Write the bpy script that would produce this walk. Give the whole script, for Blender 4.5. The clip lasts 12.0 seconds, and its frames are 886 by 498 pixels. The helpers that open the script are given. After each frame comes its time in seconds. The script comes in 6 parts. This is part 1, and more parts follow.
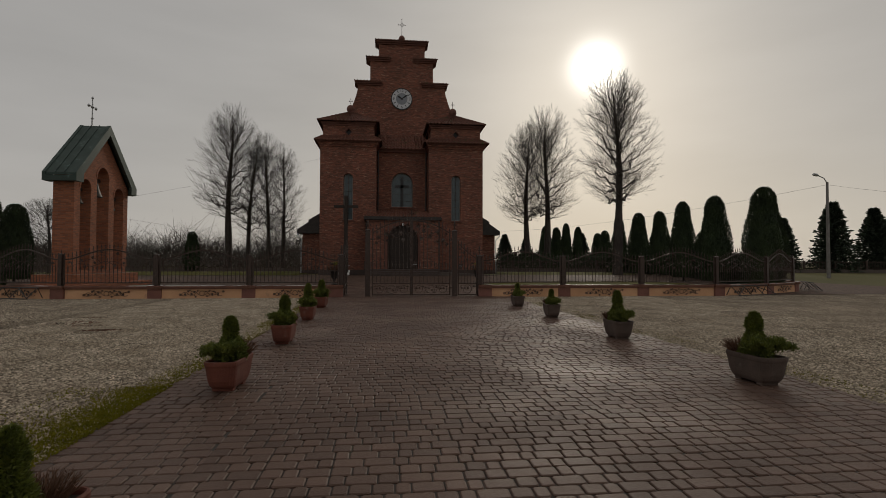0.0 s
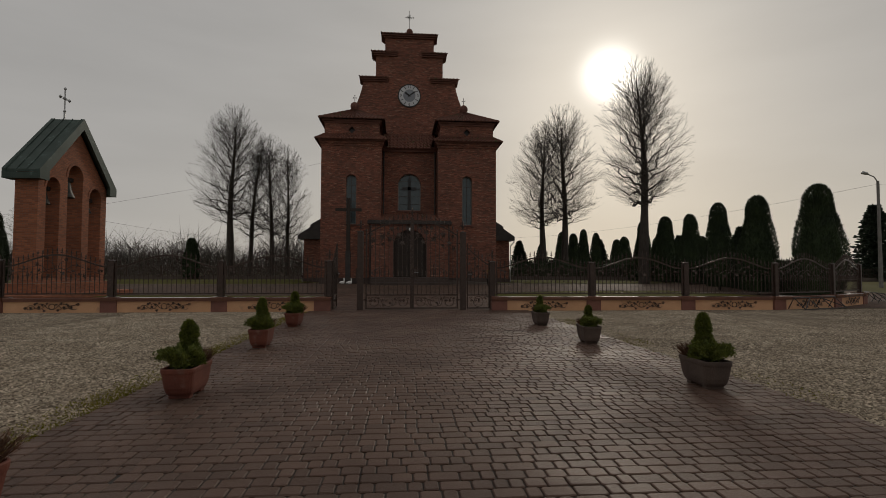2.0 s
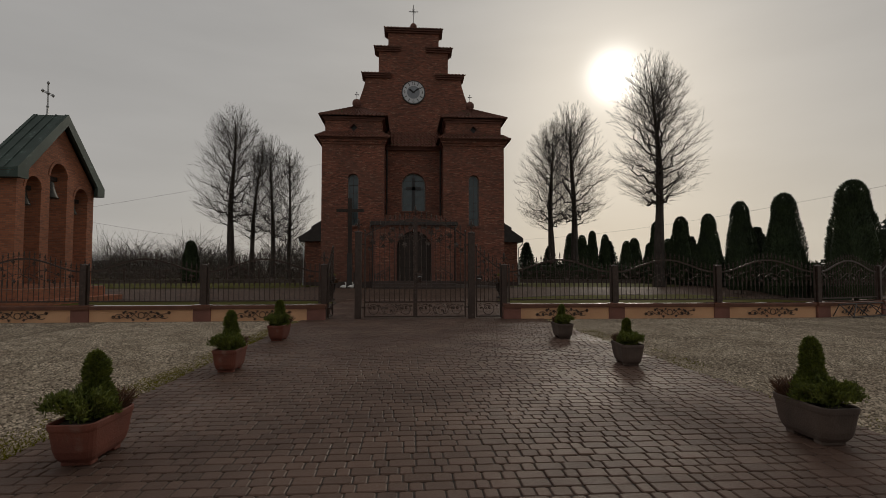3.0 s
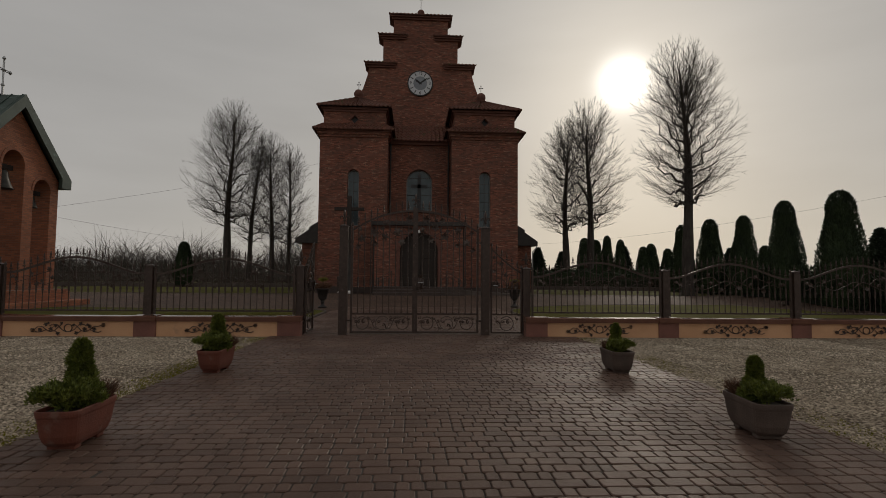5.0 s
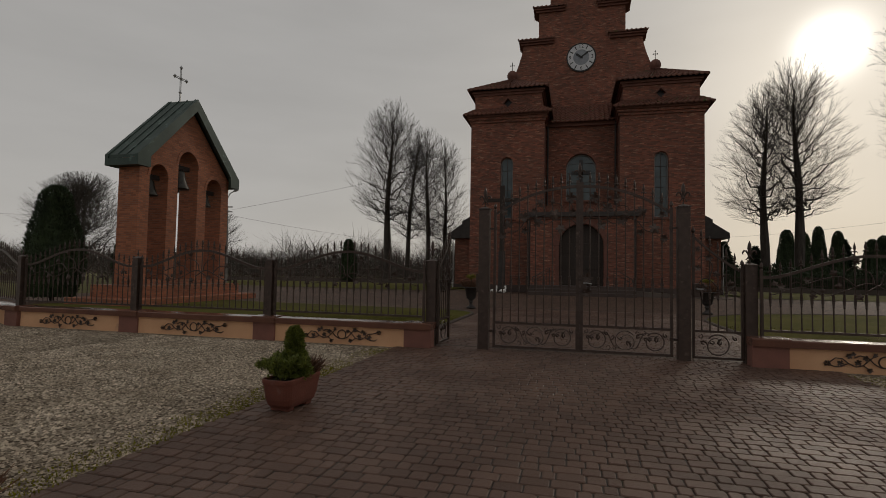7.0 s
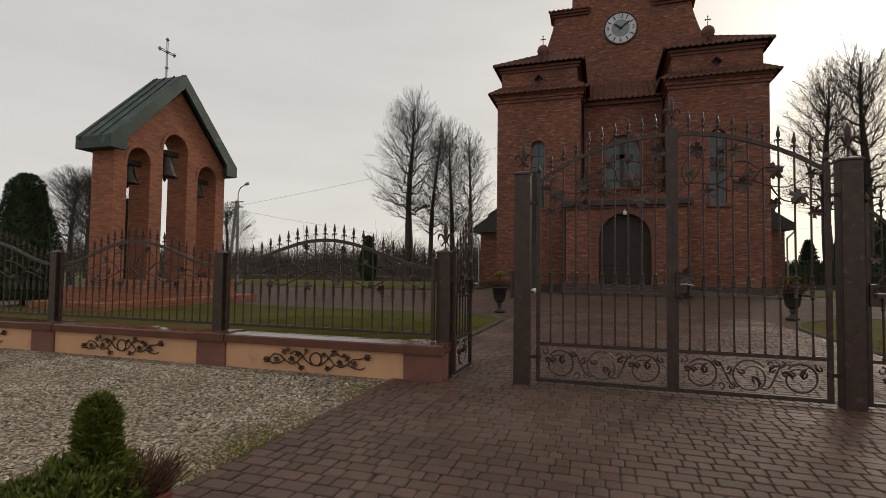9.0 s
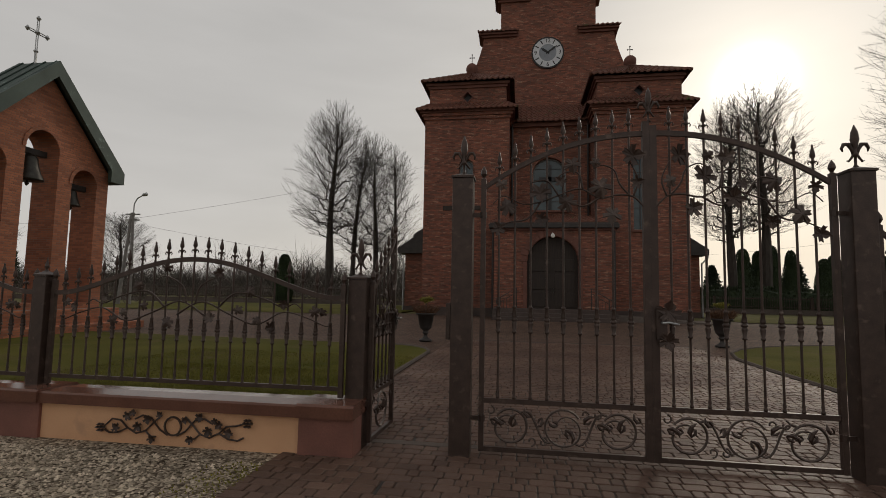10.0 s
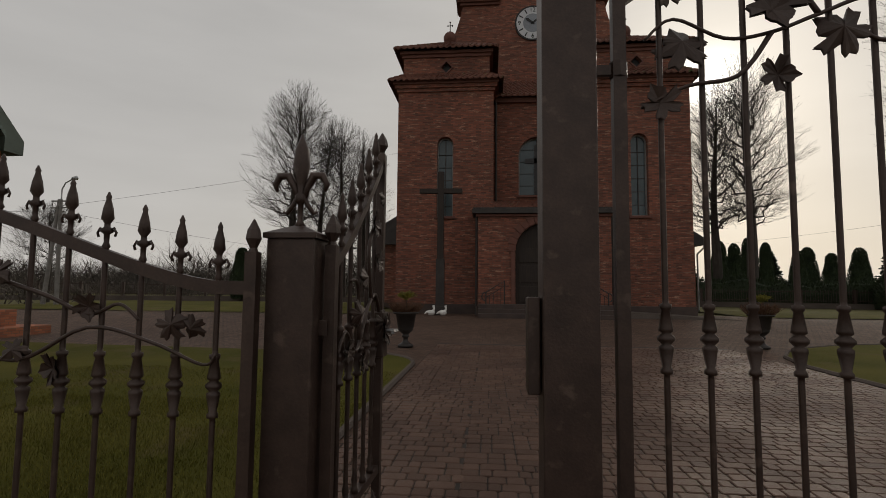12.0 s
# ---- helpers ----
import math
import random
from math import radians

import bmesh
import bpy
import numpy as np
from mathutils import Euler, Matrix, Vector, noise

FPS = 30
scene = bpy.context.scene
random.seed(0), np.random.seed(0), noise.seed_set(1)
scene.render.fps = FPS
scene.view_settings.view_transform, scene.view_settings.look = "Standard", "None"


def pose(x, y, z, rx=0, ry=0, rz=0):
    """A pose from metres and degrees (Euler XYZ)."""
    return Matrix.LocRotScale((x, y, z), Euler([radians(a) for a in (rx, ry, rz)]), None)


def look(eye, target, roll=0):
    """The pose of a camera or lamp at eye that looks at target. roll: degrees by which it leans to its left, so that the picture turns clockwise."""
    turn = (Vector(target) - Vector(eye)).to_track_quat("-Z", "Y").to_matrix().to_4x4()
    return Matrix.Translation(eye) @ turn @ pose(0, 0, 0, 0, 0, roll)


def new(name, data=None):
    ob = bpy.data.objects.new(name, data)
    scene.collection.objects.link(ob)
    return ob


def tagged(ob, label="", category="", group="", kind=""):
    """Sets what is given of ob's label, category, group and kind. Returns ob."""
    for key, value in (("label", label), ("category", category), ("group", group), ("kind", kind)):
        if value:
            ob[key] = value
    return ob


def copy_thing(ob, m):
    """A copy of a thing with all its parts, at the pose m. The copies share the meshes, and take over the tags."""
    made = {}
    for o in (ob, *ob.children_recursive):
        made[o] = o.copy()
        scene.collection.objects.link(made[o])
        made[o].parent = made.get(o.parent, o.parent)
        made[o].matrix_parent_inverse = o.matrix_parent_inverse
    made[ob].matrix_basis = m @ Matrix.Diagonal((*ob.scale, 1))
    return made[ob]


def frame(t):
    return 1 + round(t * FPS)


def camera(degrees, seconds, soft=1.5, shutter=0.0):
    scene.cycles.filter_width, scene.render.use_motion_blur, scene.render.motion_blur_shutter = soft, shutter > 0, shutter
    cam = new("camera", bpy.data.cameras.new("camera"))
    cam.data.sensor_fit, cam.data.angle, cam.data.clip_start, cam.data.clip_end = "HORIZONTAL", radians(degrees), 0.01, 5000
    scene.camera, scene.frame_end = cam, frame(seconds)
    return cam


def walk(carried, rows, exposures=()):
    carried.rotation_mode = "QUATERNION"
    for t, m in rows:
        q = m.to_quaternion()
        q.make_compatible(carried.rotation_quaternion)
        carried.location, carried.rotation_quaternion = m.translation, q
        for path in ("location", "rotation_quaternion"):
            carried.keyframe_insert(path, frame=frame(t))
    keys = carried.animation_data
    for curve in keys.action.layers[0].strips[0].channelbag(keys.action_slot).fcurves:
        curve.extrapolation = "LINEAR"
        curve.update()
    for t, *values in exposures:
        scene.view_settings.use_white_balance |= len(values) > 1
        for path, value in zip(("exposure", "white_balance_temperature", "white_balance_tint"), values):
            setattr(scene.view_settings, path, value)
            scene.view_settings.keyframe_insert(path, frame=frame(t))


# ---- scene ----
# ---- camera and walk ----
cam = camera(82.2, 12.0, soft=0.5)
PATH = [
    (0.0, -1.03, 2.85, 1.43, -6.33, 1.45, -0.15),
    (0.5, -0.77, 3.66, 1.43, -6.01, 1.64, -0.13),
    (1.0, -0.57, 4.44, 1.42, -5.63, 1.74, -0.22),
    (1.5, -0.47, 5.26, 1.39, -5.15, 2.10, -0.20),
    (2.0, -0.42, 6.06, 1.42, -4.82, 2.31, -0.15),
    (2.5, -0.36, 6.88, 1.41, -4.48, 2.49, -0.02),
    (3.0, -0.31, 7.75, 1.48, -4.20, 2.57, 0.00),
    (5.0, -0.04, 11.02, 1.46, -3.32, 3.18, -0.53),
    (5.5, -0.02, 11.79, 1.46, 0.81, 3.23, -0.82),
    (6.0, -0.04, 12.60, 1.47, 6.65, 3.38, -0.82),
    (6.5, -0.08, 13.33, 1.49, 11.53, 3.04, -1.12),
    (7.0, -0.10, 14.11, 1.48, 14.44, 2.60, -1.04),
    (7.2, -0.15, 14.43, 1.45, 15.87, 2.60, -0.87),
    (8.8, -0.75, 16.96, 1.45, 19.37, 2.17, -0.55),
    (9.0, -0.81, 17.31, 1.46, 17.38, 2.33, -0.73),
    (9.5, -1.01, 18.11, 1.52, 12.87, 3.41, -0.89),
    (10.0, -1.21, 18.91, 1.57, 8.83, 4.82, -1.07),
    (10.5, -1.39, 19.67, 1.61, 7.45, 5.00, -1.04),
    (11.0, -1.57, 20.38, 1.60, 6.70, 5.04, -1.01),
    (11.5, -1.80, 21.18, 1.53, 5.93, 4.75, -0.82),
    (12.0, -2.10, 22.01, 1.49, 5.28, 4.44, -0.54),
]
walk(cam, [(t, pose(x, y, z, 90 + pitch, roll, yaw)) for t, x, y, z, yaw, pitch, roll in PATH],
     exposures=[(0.0, 0.0), (5.5, 0.0), (7.2, 0.1), (8.8, 0.85), (9.5, 0.72), (10.5, 0.39), (12.0, 0.37)])

# ---- sky, sun ----
SUN_AZ, SUN_EL = 23.2, 20.3
SUN_DIR = Vector((math.sin(radians(SUN_AZ)) * math.cos(radians(SUN_EL)),
                  math.cos(radians(SUN_AZ)) * math.cos(radians(SUN_EL)), math.sin(radians(SUN_EL))))


def make_world():
    w = bpy.data.worlds.new("hazy_sky")
    w.use_nodes = True
    nt = w.node_tree
    nt.nodes.clear()
    N = nt.nodes.new
    L = nt.links.new
    out = N("ShaderNodeOutputWorld")
    bg = N("ShaderNodeBackground")
    sky = N("ShaderNodeTexSky")
    sky.sky_type, sky.sun_disc = "NISHITA", False
    sky.sun_elevation, sky.sun_rotation = radians(SUN_EL), radians(SUN_AZ)
    sky.dust_density, sky.air_density = 4.0, 1.0
    co = N("ShaderNodeTexCoord")

    def math_(op, a, b=None):
        n = N("ShaderNodeMath")
        n.operation = op
        for i, v in enumerate((a, b)):
            if v is None:
                continue
            if isinstance(v, (int, float)):
                n.inputs[i].default_value = v
            else:
                L(v, n.inputs[i])
        return n.outputs[0]

    def scaled(color, factor):
        n = N("ShaderNodeVectorMath")
        n.operation = "SCALE"
        if isinstance(color, tuple):
            n.inputs[0].default_value = color
        else:
            L(color, n.inputs[0])
        if isinstance(factor, (int, float)):
            n.inputs["Scale"].default_value = factor
        else:
            L(factor, n.inputs["Scale"])
        return n.outputs[0]

    def plus(a, b):
        n = N("ShaderNodeVectorMath")
        n.operation = "ADD"
        L(a, n.inputs[0])
        L(b, n.inputs[1])
        return n.outputs[0]

    dot = N("ShaderNodeVectorMath")
    dot.operation = "DOT_PRODUCT"
    L(co.outputs["Generated"], dot.inputs[0])
    dot.inputs[1].default_value = SUN_DIR
    d = math_("MAXIMUM", dot.outputs["Value"], 0.0)
    sep = N("ShaderNodeSeparateXYZ")
    L(co.outputs["Generated"], sep.inputs[0])
    up = math_("MAXIMUM", sep.outputs["Z"], 0.0)
    low = math_("POWER", math_("SUBTRACT", 1.0, up), 6.0)
    # cloud sheet: long soft bands
    mp = N("ShaderNodeMapping")
    mp.inputs["Scale"].default_value = (1.6, 1.6, 7.0)
    L(co.outputs["Generated"], mp.inputs[0])
    no = N("ShaderNodeTexNoise")
    no.inputs["Scale"].default_value, no.inputs["Detail"].default_value = 2.2, 5
    no.inputs["Roughness"].default_value = 0.5
    L(mp.outputs[0], no.inputs["Vector"])
    cloud = math_("ADD", math_("MULTIPLY", no.outputs["Fac"], CLOUD_CONTRAST), 1.0 - 0.5 * CLOUD_CONTRAST)
    col = scaled(sky.outputs[0], 0.003)
    col = plus(col, scaled((0.338, 0.328, 0.316), cloud))
    col = plus(col, scaled((0.10, 0.09, 0.075), low))
    col = plus(col, scaled((0.06, 0.053, 0.04), math_("MULTIPLY", math_("POWER", d, 7.0), cloud)))
    col = plus(col, scaled((0.115, 0.073, 0.004), math_("MULTIPLY", math_("POWER", d, 4.0), low)))
    col = plus(col, scaled((0.17, 0.16, 0.138), math_("POWER", d, 45.0)))
    col = plus(col, scaled((1.6, 1.55, 1.42), math_("POWER", d, 1500.0)))
    L(col, bg.inputs[0])
    bg.inputs[1].default_value = 1.0
    L(bg.outputs[0], out.inputs[0])
    scene.world = w


CLOUD_CONTRAST = 0.22
make_world()
sun = new("sun", bpy.data.lights.new("sun", "SUN"))
sun.data.energy, sun.data.angle, sun.data.color = 0.5, radians(11), (1.0, 0.9, 0.76)
sun.matrix_world = look(SUN_DIR * 80, (0, 0, 0))


# ---- materials ----
def mat(name, c1, c2, scale=4.0, rough=0.8, bump=0.2, fine=40.0, metal=0.0, rand=0.0, island=0.0, wear=None, rough2=None, spec=0.5, stretch=(1, 1, 1)):
    """Two-scale noise between two colours, fine bump, and a spread of value over objects or mesh islands."""
    m = bpy.data.materials.new(name)
    m.use_nodes = True
    nt = m.node_tree
    N, L = nt.nodes.new, nt.links.new
    b = nt.nodes["Principled BSDF"]
    co = N("ShaderNodeTexCoord")
    geo = N("ShaderNodeNewGeometry")
    mp = N("ShaderNodeMapping")
    mp.inputs["Scale"].default_value = stretch
    L(geo.outputs["Position"], mp.inputs[0])
    n1 = N("ShaderNodeTexNoise")
    n1.inputs["Scale"].default_value, n1.inputs["Detail"].default_value = scale, 6
    L(mp.outputs[0], n1.inputs["Vector"])
    n2 = N("ShaderNodeTexNoise")
    n2.inputs["Scale"].default_value, n2.inputs["Detail"].default_value = fine, 4
    L(mp.outputs[0], n2.inputs["Vector"])
    mx = N("ShaderNodeMix")
    mx.data_type = "RGBA"
    mx.inputs["A"].default_value, mx.inputs["B"].default_value = (*c1, 1), (*c2, 1)
    r = N("ShaderNodeMapRange")
    r.inputs["From Min"].default_value, r.inputs["From Max"].default_value = 0.3, 0.7
    L(n1.outputs["Fac"], r.inputs[0])
    L(r.outputs[0], mx.inputs["Factor"])
    col = mx.outputs["Result"]
    hsv = N("ShaderNodeHueSaturation")
    val = N("ShaderNodeMath")
    val.operation = "MULTIPLY_ADD"
    L(n2.outputs["Fac"], val.inputs[0])
    val.inputs[1].default_value, val.inputs[2].default_value = 0.5, 0.75
    v = val.outputs[0]
    for amount, source in ((rand, "obj"), (island, "isl")):
        if amount:
            if source == "obj":
                s = N("ShaderNodeObjectInfo").outputs["Random"]
            else:
                s = geo.outputs["Random Per Island"]
            k = N("ShaderNodeMath")
            k.operation = "MULTIPLY_ADD"
            L(s, k.inputs[0])
            k.inputs[1].default_value, k.inputs[2].default_value = amount, 1 - amount / 2
            q = N("ShaderNodeMath")
            q.operation = "MULTIPLY"
            L(v, q.inputs[0])
            L(k.outputs[0], q.inputs[1])
            v = q.outputs[0]
    L(col, hsv.inputs["Color"])
    L(v, hsv.inputs["Value"])
    col = hsv.outputs[0]
    if wear:
        wn = N("ShaderNodeTexNoise")
        wn.inputs["Scale"].default_value, wn.inputs["Detail"].default_value = wear[1], 8
        L(geo.outputs["Position"], wn.inputs["Vector"])
        wr = N("ShaderNodeMapRange")
        wr.inputs["From Min"].default_value, wr.inputs["From Max"].default_value = wear[2], wear[2] + 0.12
        L(wn.outputs["Fac"], wr.inputs[0])
        wm = N("ShaderNodeMix")
        wm.data_type = "RGBA"
        L(wr.outputs[0], wm.inputs["Factor"])
        L(col, wm.inputs["A"])
        wm.inputs["B"].default_value = (*wear[0], 1)
        col = wm.outputs["Result"]
    L(col, b.inputs["Base Color"])
    b.inputs["Roughness"].default_value = rough
    b.inputs["Specular IOR Level"].default_value = spec
    if rough2 is not None:
        rr = N("ShaderNodeMapRange")
        rr.inputs["From Min"].default_value, rr.inputs["From Max"].default_value = 0.35, 0.65
        rr.inputs["To Min"].default_value, rr.inputs["To Max"].default_value = rough, rough2
        L(n1.outputs["Fac"], rr.inputs[0])
        L(rr.outputs[0], b.inputs["Roughness"])
    b.inputs["Metallic"].default_value = metal
    if bump:
        bp = N("ShaderNodeBump")
        bp.inputs["Strength"].default_value, bp.inputs["Distance"].default_value = bump, 0.01
        L(n2.outputs["Fac"], bp.inputs["Height"])
        L(bp.outputs[0], b.inputs["Normal"])
    return m


def brick_mat(name, c1, c2, mortar, light, width=0.25, height=0.075, light_from=0.66):
    """Coursed brick on upright walls, with pale and burnt bricks scattered in loose groups."""
    m = bpy.data.materials.new(name)
    m.use_nodes = True
    nt = m.node_tree
    N, L = nt.nodes.new, nt.links.new
    b = nt.nodes["Principled BSDF"]
    geo = N("ShaderNodeNewGeometry")
    sp = N("ShaderNodeSeparateXYZ")
    L(geo.outputs["Position"], sp.inputs[0])
    ad = N("ShaderNodeMath")
    L(sp.outputs["X"], ad.inputs[0])
    L(sp.outputs["Y"], ad.inputs[1])
    cb = N("ShaderNodeCombineXYZ")
    L(ad.outputs[0], cb.inputs[0])
    L(sp.outputs["Z"], cb.inputs[1])
    br = N("ShaderNodeTexBrick")
    br.inputs["Scale"].default_value = 1.0
    br.inputs["Brick Width"].default_value, br.inputs["Row Height"].default_value = width, height
    br.inputs["Mortar Size"].default_value, br.inputs["Mortar Smooth"].default_value = 0.008, 0.3
    br.inputs["Color1"].default_value, br.inputs["Color2"].default_value = (0, 0, 0, 1), (1, 1, 1, 1)
    br.inputs["Mortar"].default_value = (0.5, 0.5, 0.5, 1)
    L(cb.outputs[0], br.inputs["Vector"])
    mx = N("ShaderNodeMix")
    mx.data_type = "RGBA"
    mx.inputs["A"].default_value, mx.inputs["B"].default_value = (*c1, 1), (*c2, 1)
    L(br.outputs["Color"], mx.inputs["Factor"])
    # stretched patches of paler brick
    mp = N("ShaderNodeMapping")
    mp.inputs["Scale"].default_value = (1.0, 5.0, 1.0)
    L(cb.outputs[0], mp.inputs[0])
    n1 = N("ShaderNodeTexNoise")
    n1.inputs["Scale"].default_value, n1.inputs["Detail"].default_value = 1.6, 7
    n1.inputs["Roughness"].default_value = 0.7
    L(mp.outputs[0], n1.inputs["Vector"])
    rg = N("ShaderNodeMapRange")
    rg.inputs["From Min"].default_value, rg.inputs["From Max"].default_value = light_from, light_from + 0.07
    rg.inputs["To Max"].default_value = 0.75
    L(n1.outputs["Fac"], rg.inputs[0])
    m2 = N("ShaderNodeMix")
    m2.data_type = "RGBA"
    L(rg.outputs[0], m2.inputs["Factor"])
    L(mx.outputs["Result"], m2.inputs["A"])
    m2.inputs["B"].default_value = (*light, 1)
    big = N("ShaderNodeTexNoise")
    big.inputs["Scale"].default_value, big.inputs["Detail"].default_value = 0.35, 4
    L(geo.outputs["Position"], big.inputs["Vector"])
    hv = N("ShaderNodeHueSaturation")
    vv = N("ShaderNodeMath")
    vv.operation = "MULTIPLY_ADD"
    L(big.outputs["Fac"], vv.inputs[0])
    vv.inputs[1].default_value, vv.inputs[2].default_value = 0.9, 0.55
    L(vv.outputs[0], hv.inputs["Value"])
    L(m2.outputs["Result"], hv.inputs["Color"])
    m3 = N("ShaderNodeMix")
    m3.data_type = "RGBA"
    L(br.outputs["Fac"], m3.inputs["Factor"])
    L(hv.outputs[0], m3.inputs["A"])
    m3.inputs["B"].default_value = (*mortar, 1)
    L(m3.outputs["Result"], b.inputs["Base Color"])
    b.inputs["Roughness"].default_value = 0.85
    iv = N("ShaderNodeMath")
    iv.operation = "SUBTRACT"
    iv.inputs[0].default_value = 1.0
    L(br.outputs["Fac"], iv.inputs[1])
    bp = N("ShaderNodeBump")
    bp.inputs["Strength"].default_value, bp.inputs["Distance"].default_value = 0.6, 0.01
    L(iv.outputs[0], bp.inputs["Height"])
    L(bp.outputs[0], b.inputs["Normal"])
    return m


def gravel_mat():
    """Crushed stone: cells of light and dark stone, with trodden, damper patches."""
    m = bpy.data.materials.new("pale_gravel_bed")
    m.use_nodes = True
    nt = m.node_tree
    N, L = nt.nodes.new, nt.links.new
    b = nt.nodes["Principled BSDF"]
    geo = N("ShaderNodeNewGeometry")
    vo = N("ShaderNodeTexVoronoi")
    vo.inputs["Scale"].default_value = 38
    L(geo.outputs["Position"], vo.inputs["Vector"])
    bw = N("ShaderNodeRGBToBW")
    L(vo.outputs["Color"], bw.inputs[0])
    ramp = N("ShaderNodeValToRGB")
    e = ramp.color_ramp.elements
    e[0].position, e[0].color = 0.2, (0.085, 0.064, 0.045, 1)
    e[1].position, e[1].color = 0.85, (0.53, 0.445, 0.34, 1)
    mid = ramp.color_ramp.elements.new(0.5)
    mid.color = (0.25, 0.20, 0.148, 1)
    L(bw.outputs[0], ramp.inputs[0])
    no = N("ShaderNodeTexNoise")
    no.inputs["Scale"].default_value, no.inputs["Detail"].default_value = 0.55, 7
    no.inputs["Roughness"].default_value = 0.65
    L(geo.outputs["Position"], no.inputs["Vector"])
    mr = N("ShaderNodeMapRange")
    mr.inputs["From Min"].default_value, mr.inputs["From Max"].default_value = 0.35, 0.65
    mr.inputs["To Min"].default_value, mr.inputs["To Max"].default_value = 0.68, 1.2
    L(no.outputs["Fac"], mr.inputs[0])
    hv = N("ShaderNodeHueSaturation")
    L(ramp.outputs[0], hv.inputs["Color"])
    L(mr.outputs[0], hv.inputs["Value"])
    L(hv.outputs[0], b.inputs["Base Color"])
    b.inputs["Roughness"].default_value = 0.95
    b.inputs["Specular IOR Level"].default_value = 0.05
    bp = N("ShaderNodeBump")
    bp.inputs["Strength"].default_value, bp.inputs["Distance"].default_value = 1.0, 0.02
    bp.invert = True
    L(vo.outputs["Distance"], bp.inputs["Height"])
    L(bp.outputs[0], b.inputs["Normal"])
    return m


def yard_mat():
    """Small clay blocks seen from afar: courses with darker joints."""
    m = bpy.data.materials.new("yard_blocks")
    m.use_nodes = True
    nt = m.node_tree
    N, L = nt.nodes.new, nt.links.new
    b = nt.nodes["Principled BSDF"]
    geo = N("ShaderNodeNewGeometry")
    br = N("ShaderNodeTexBrick")
    br.inputs["Scale"].default_value = 1.0
    br.inputs["Brick Width"].default_value, br.inputs["Row Height"].default_value = 0.16, 0.145
    br.inputs["Mortar Size"].default_value = 0.007
    br.inputs["Color1"].default_value, br.inputs["Color2"].default_value = (0.084, 0.053, 0.040, 1), (0.126, 0.081, 0.062, 1)
    br.inputs["Mortar"].default_value = (0.035, 0.029, 0.024, 1)
    L(geo.outputs["Position"], br.inputs["Vector"])
    no = N("ShaderNodeTexNoise")
    no.inputs["Scale"].default_value, no.inputs["Detail"].default_value = 0.5, 6
    L(geo.outputs["Position"], no.inputs["Vector"])
    mr = N("ShaderNodeMapRange")
    mr.inputs["To Min"].default_value, mr.inputs["To Max"].default_value = 0.7, 1.4
    L(no.outputs["Fac"], mr.inputs[0])
    hv = N("ShaderNodeHueSaturation")
    L(br.outputs["Color"], hv.inputs["Color"])
    L(mr.outputs[0], hv.inputs["Value"])
    L(hv.outputs[0], b.inputs["Base Color"])
    b.inputs["Roughness"].default_value = 0.75
    b.inputs["Specular IOR Level"].default_value = 0.1
    iv = N("ShaderNodeMath")
    iv.operation = "SUBTRACT"
    iv.inputs[0].default_value = 1.0
    L(br.outputs["Fac"], iv.inputs[1])
    bp = N("ShaderNodeBump")
    bp.inputs["Strength"].default_value, bp.inputs["Distance"].default_value = 0.6, 0.008
    L(iv.outputs[0], bp.inputs["Height"])
    L(bp.outputs[0], b.inputs["Normal"])
    return m


M_YARD = yard_mat()
M_BRICK = brick_mat("red_brick", (0.115, 0.043, 0.028), (0.27, 0.092, 0.055), (0.12, 0.078, 0.06), (0.44, 0.25, 0.165), light_from=0.555)
M_BRICK_BELL = brick_mat("orange_brick", (0.22, 0.078, 0.04), (0.37, 0.13, 0.062), (0.20, 0.11, 0.075), (0.46, 0.24, 0.14), light_from=0.66)
M_PLINTH_DARK = mat("dark_plinth", (0.05, 0.036, 0.032), (0.08, 0.055, 0.045), 2, 0.8, 0.3)
M_TILE = mat("clay_roof_tile", (0.10, 0.04, 0.028), (0.17, 0.065, 0.04), 3, 0.8, 0.3, rand=0.3, wear=((0.06, 0.075, 0.02), 2.5, 0.6))
M_CORNICE = mat("moulded_cornice", (0.12, 0.05, 0.036), (0.17, 0.07, 0.05), 2, 0.8, 0.2)
M_COPPER = mat("green_copper_sheet", (0.026, 0.044, 0.036), (0.05, 0.076, 0.064), 1.5, 0.6, 0.05, metal=0.25, wear=((0.12, 0.18, 0.16), 3.0, 0.62), spec=0.5)
M_DARKMETAL = mat("dark_sheet_metal", (0.03, 0.026, 0.024), (0.05, 0.042, 0.038), 3, 0.55, 0.05, metal=0.3)
M_IRON = mat("painted_wrought_iron", (0.036, 0.0215, 0.0160), (0.063, 0.039, 0.030), 9, 0.45, 0.12, fine=90, metal=0.25, wear=((0.10, 0.069, 0.054), 12, 0.6))
M_IRON_LIGHT = mat("worn_iron_casting", (0.06, 0.045, 0.038), (0.11, 0.08, 0.066), 14, 0.4, 0.3, fine=90, metal=0.4)
M_CREAM = mat("apricot_render", (0.56, 0.31, 0.17), (0.68, 0.40, 0.23), 1.2, 0.9, 0.35, fine=150, wear=((0.40, 0.24, 0.15), 2.2, 0.62))
M_COPING = mat("wet_brown_coping", (0.105, 0.048, 0.034), (0.155, 0.072, 0.05), 2.5, 0.20, 0.02, fine=60, rough2=0.10, spec=0.26)
M_PIER = mat("brown_pier_paint", (0.15, 0.062, 0.046), (0.22, 0.09, 0.065), 2.5, 0.75, 0.3, fine=90)
M_GRAVEL = gravel_mat()
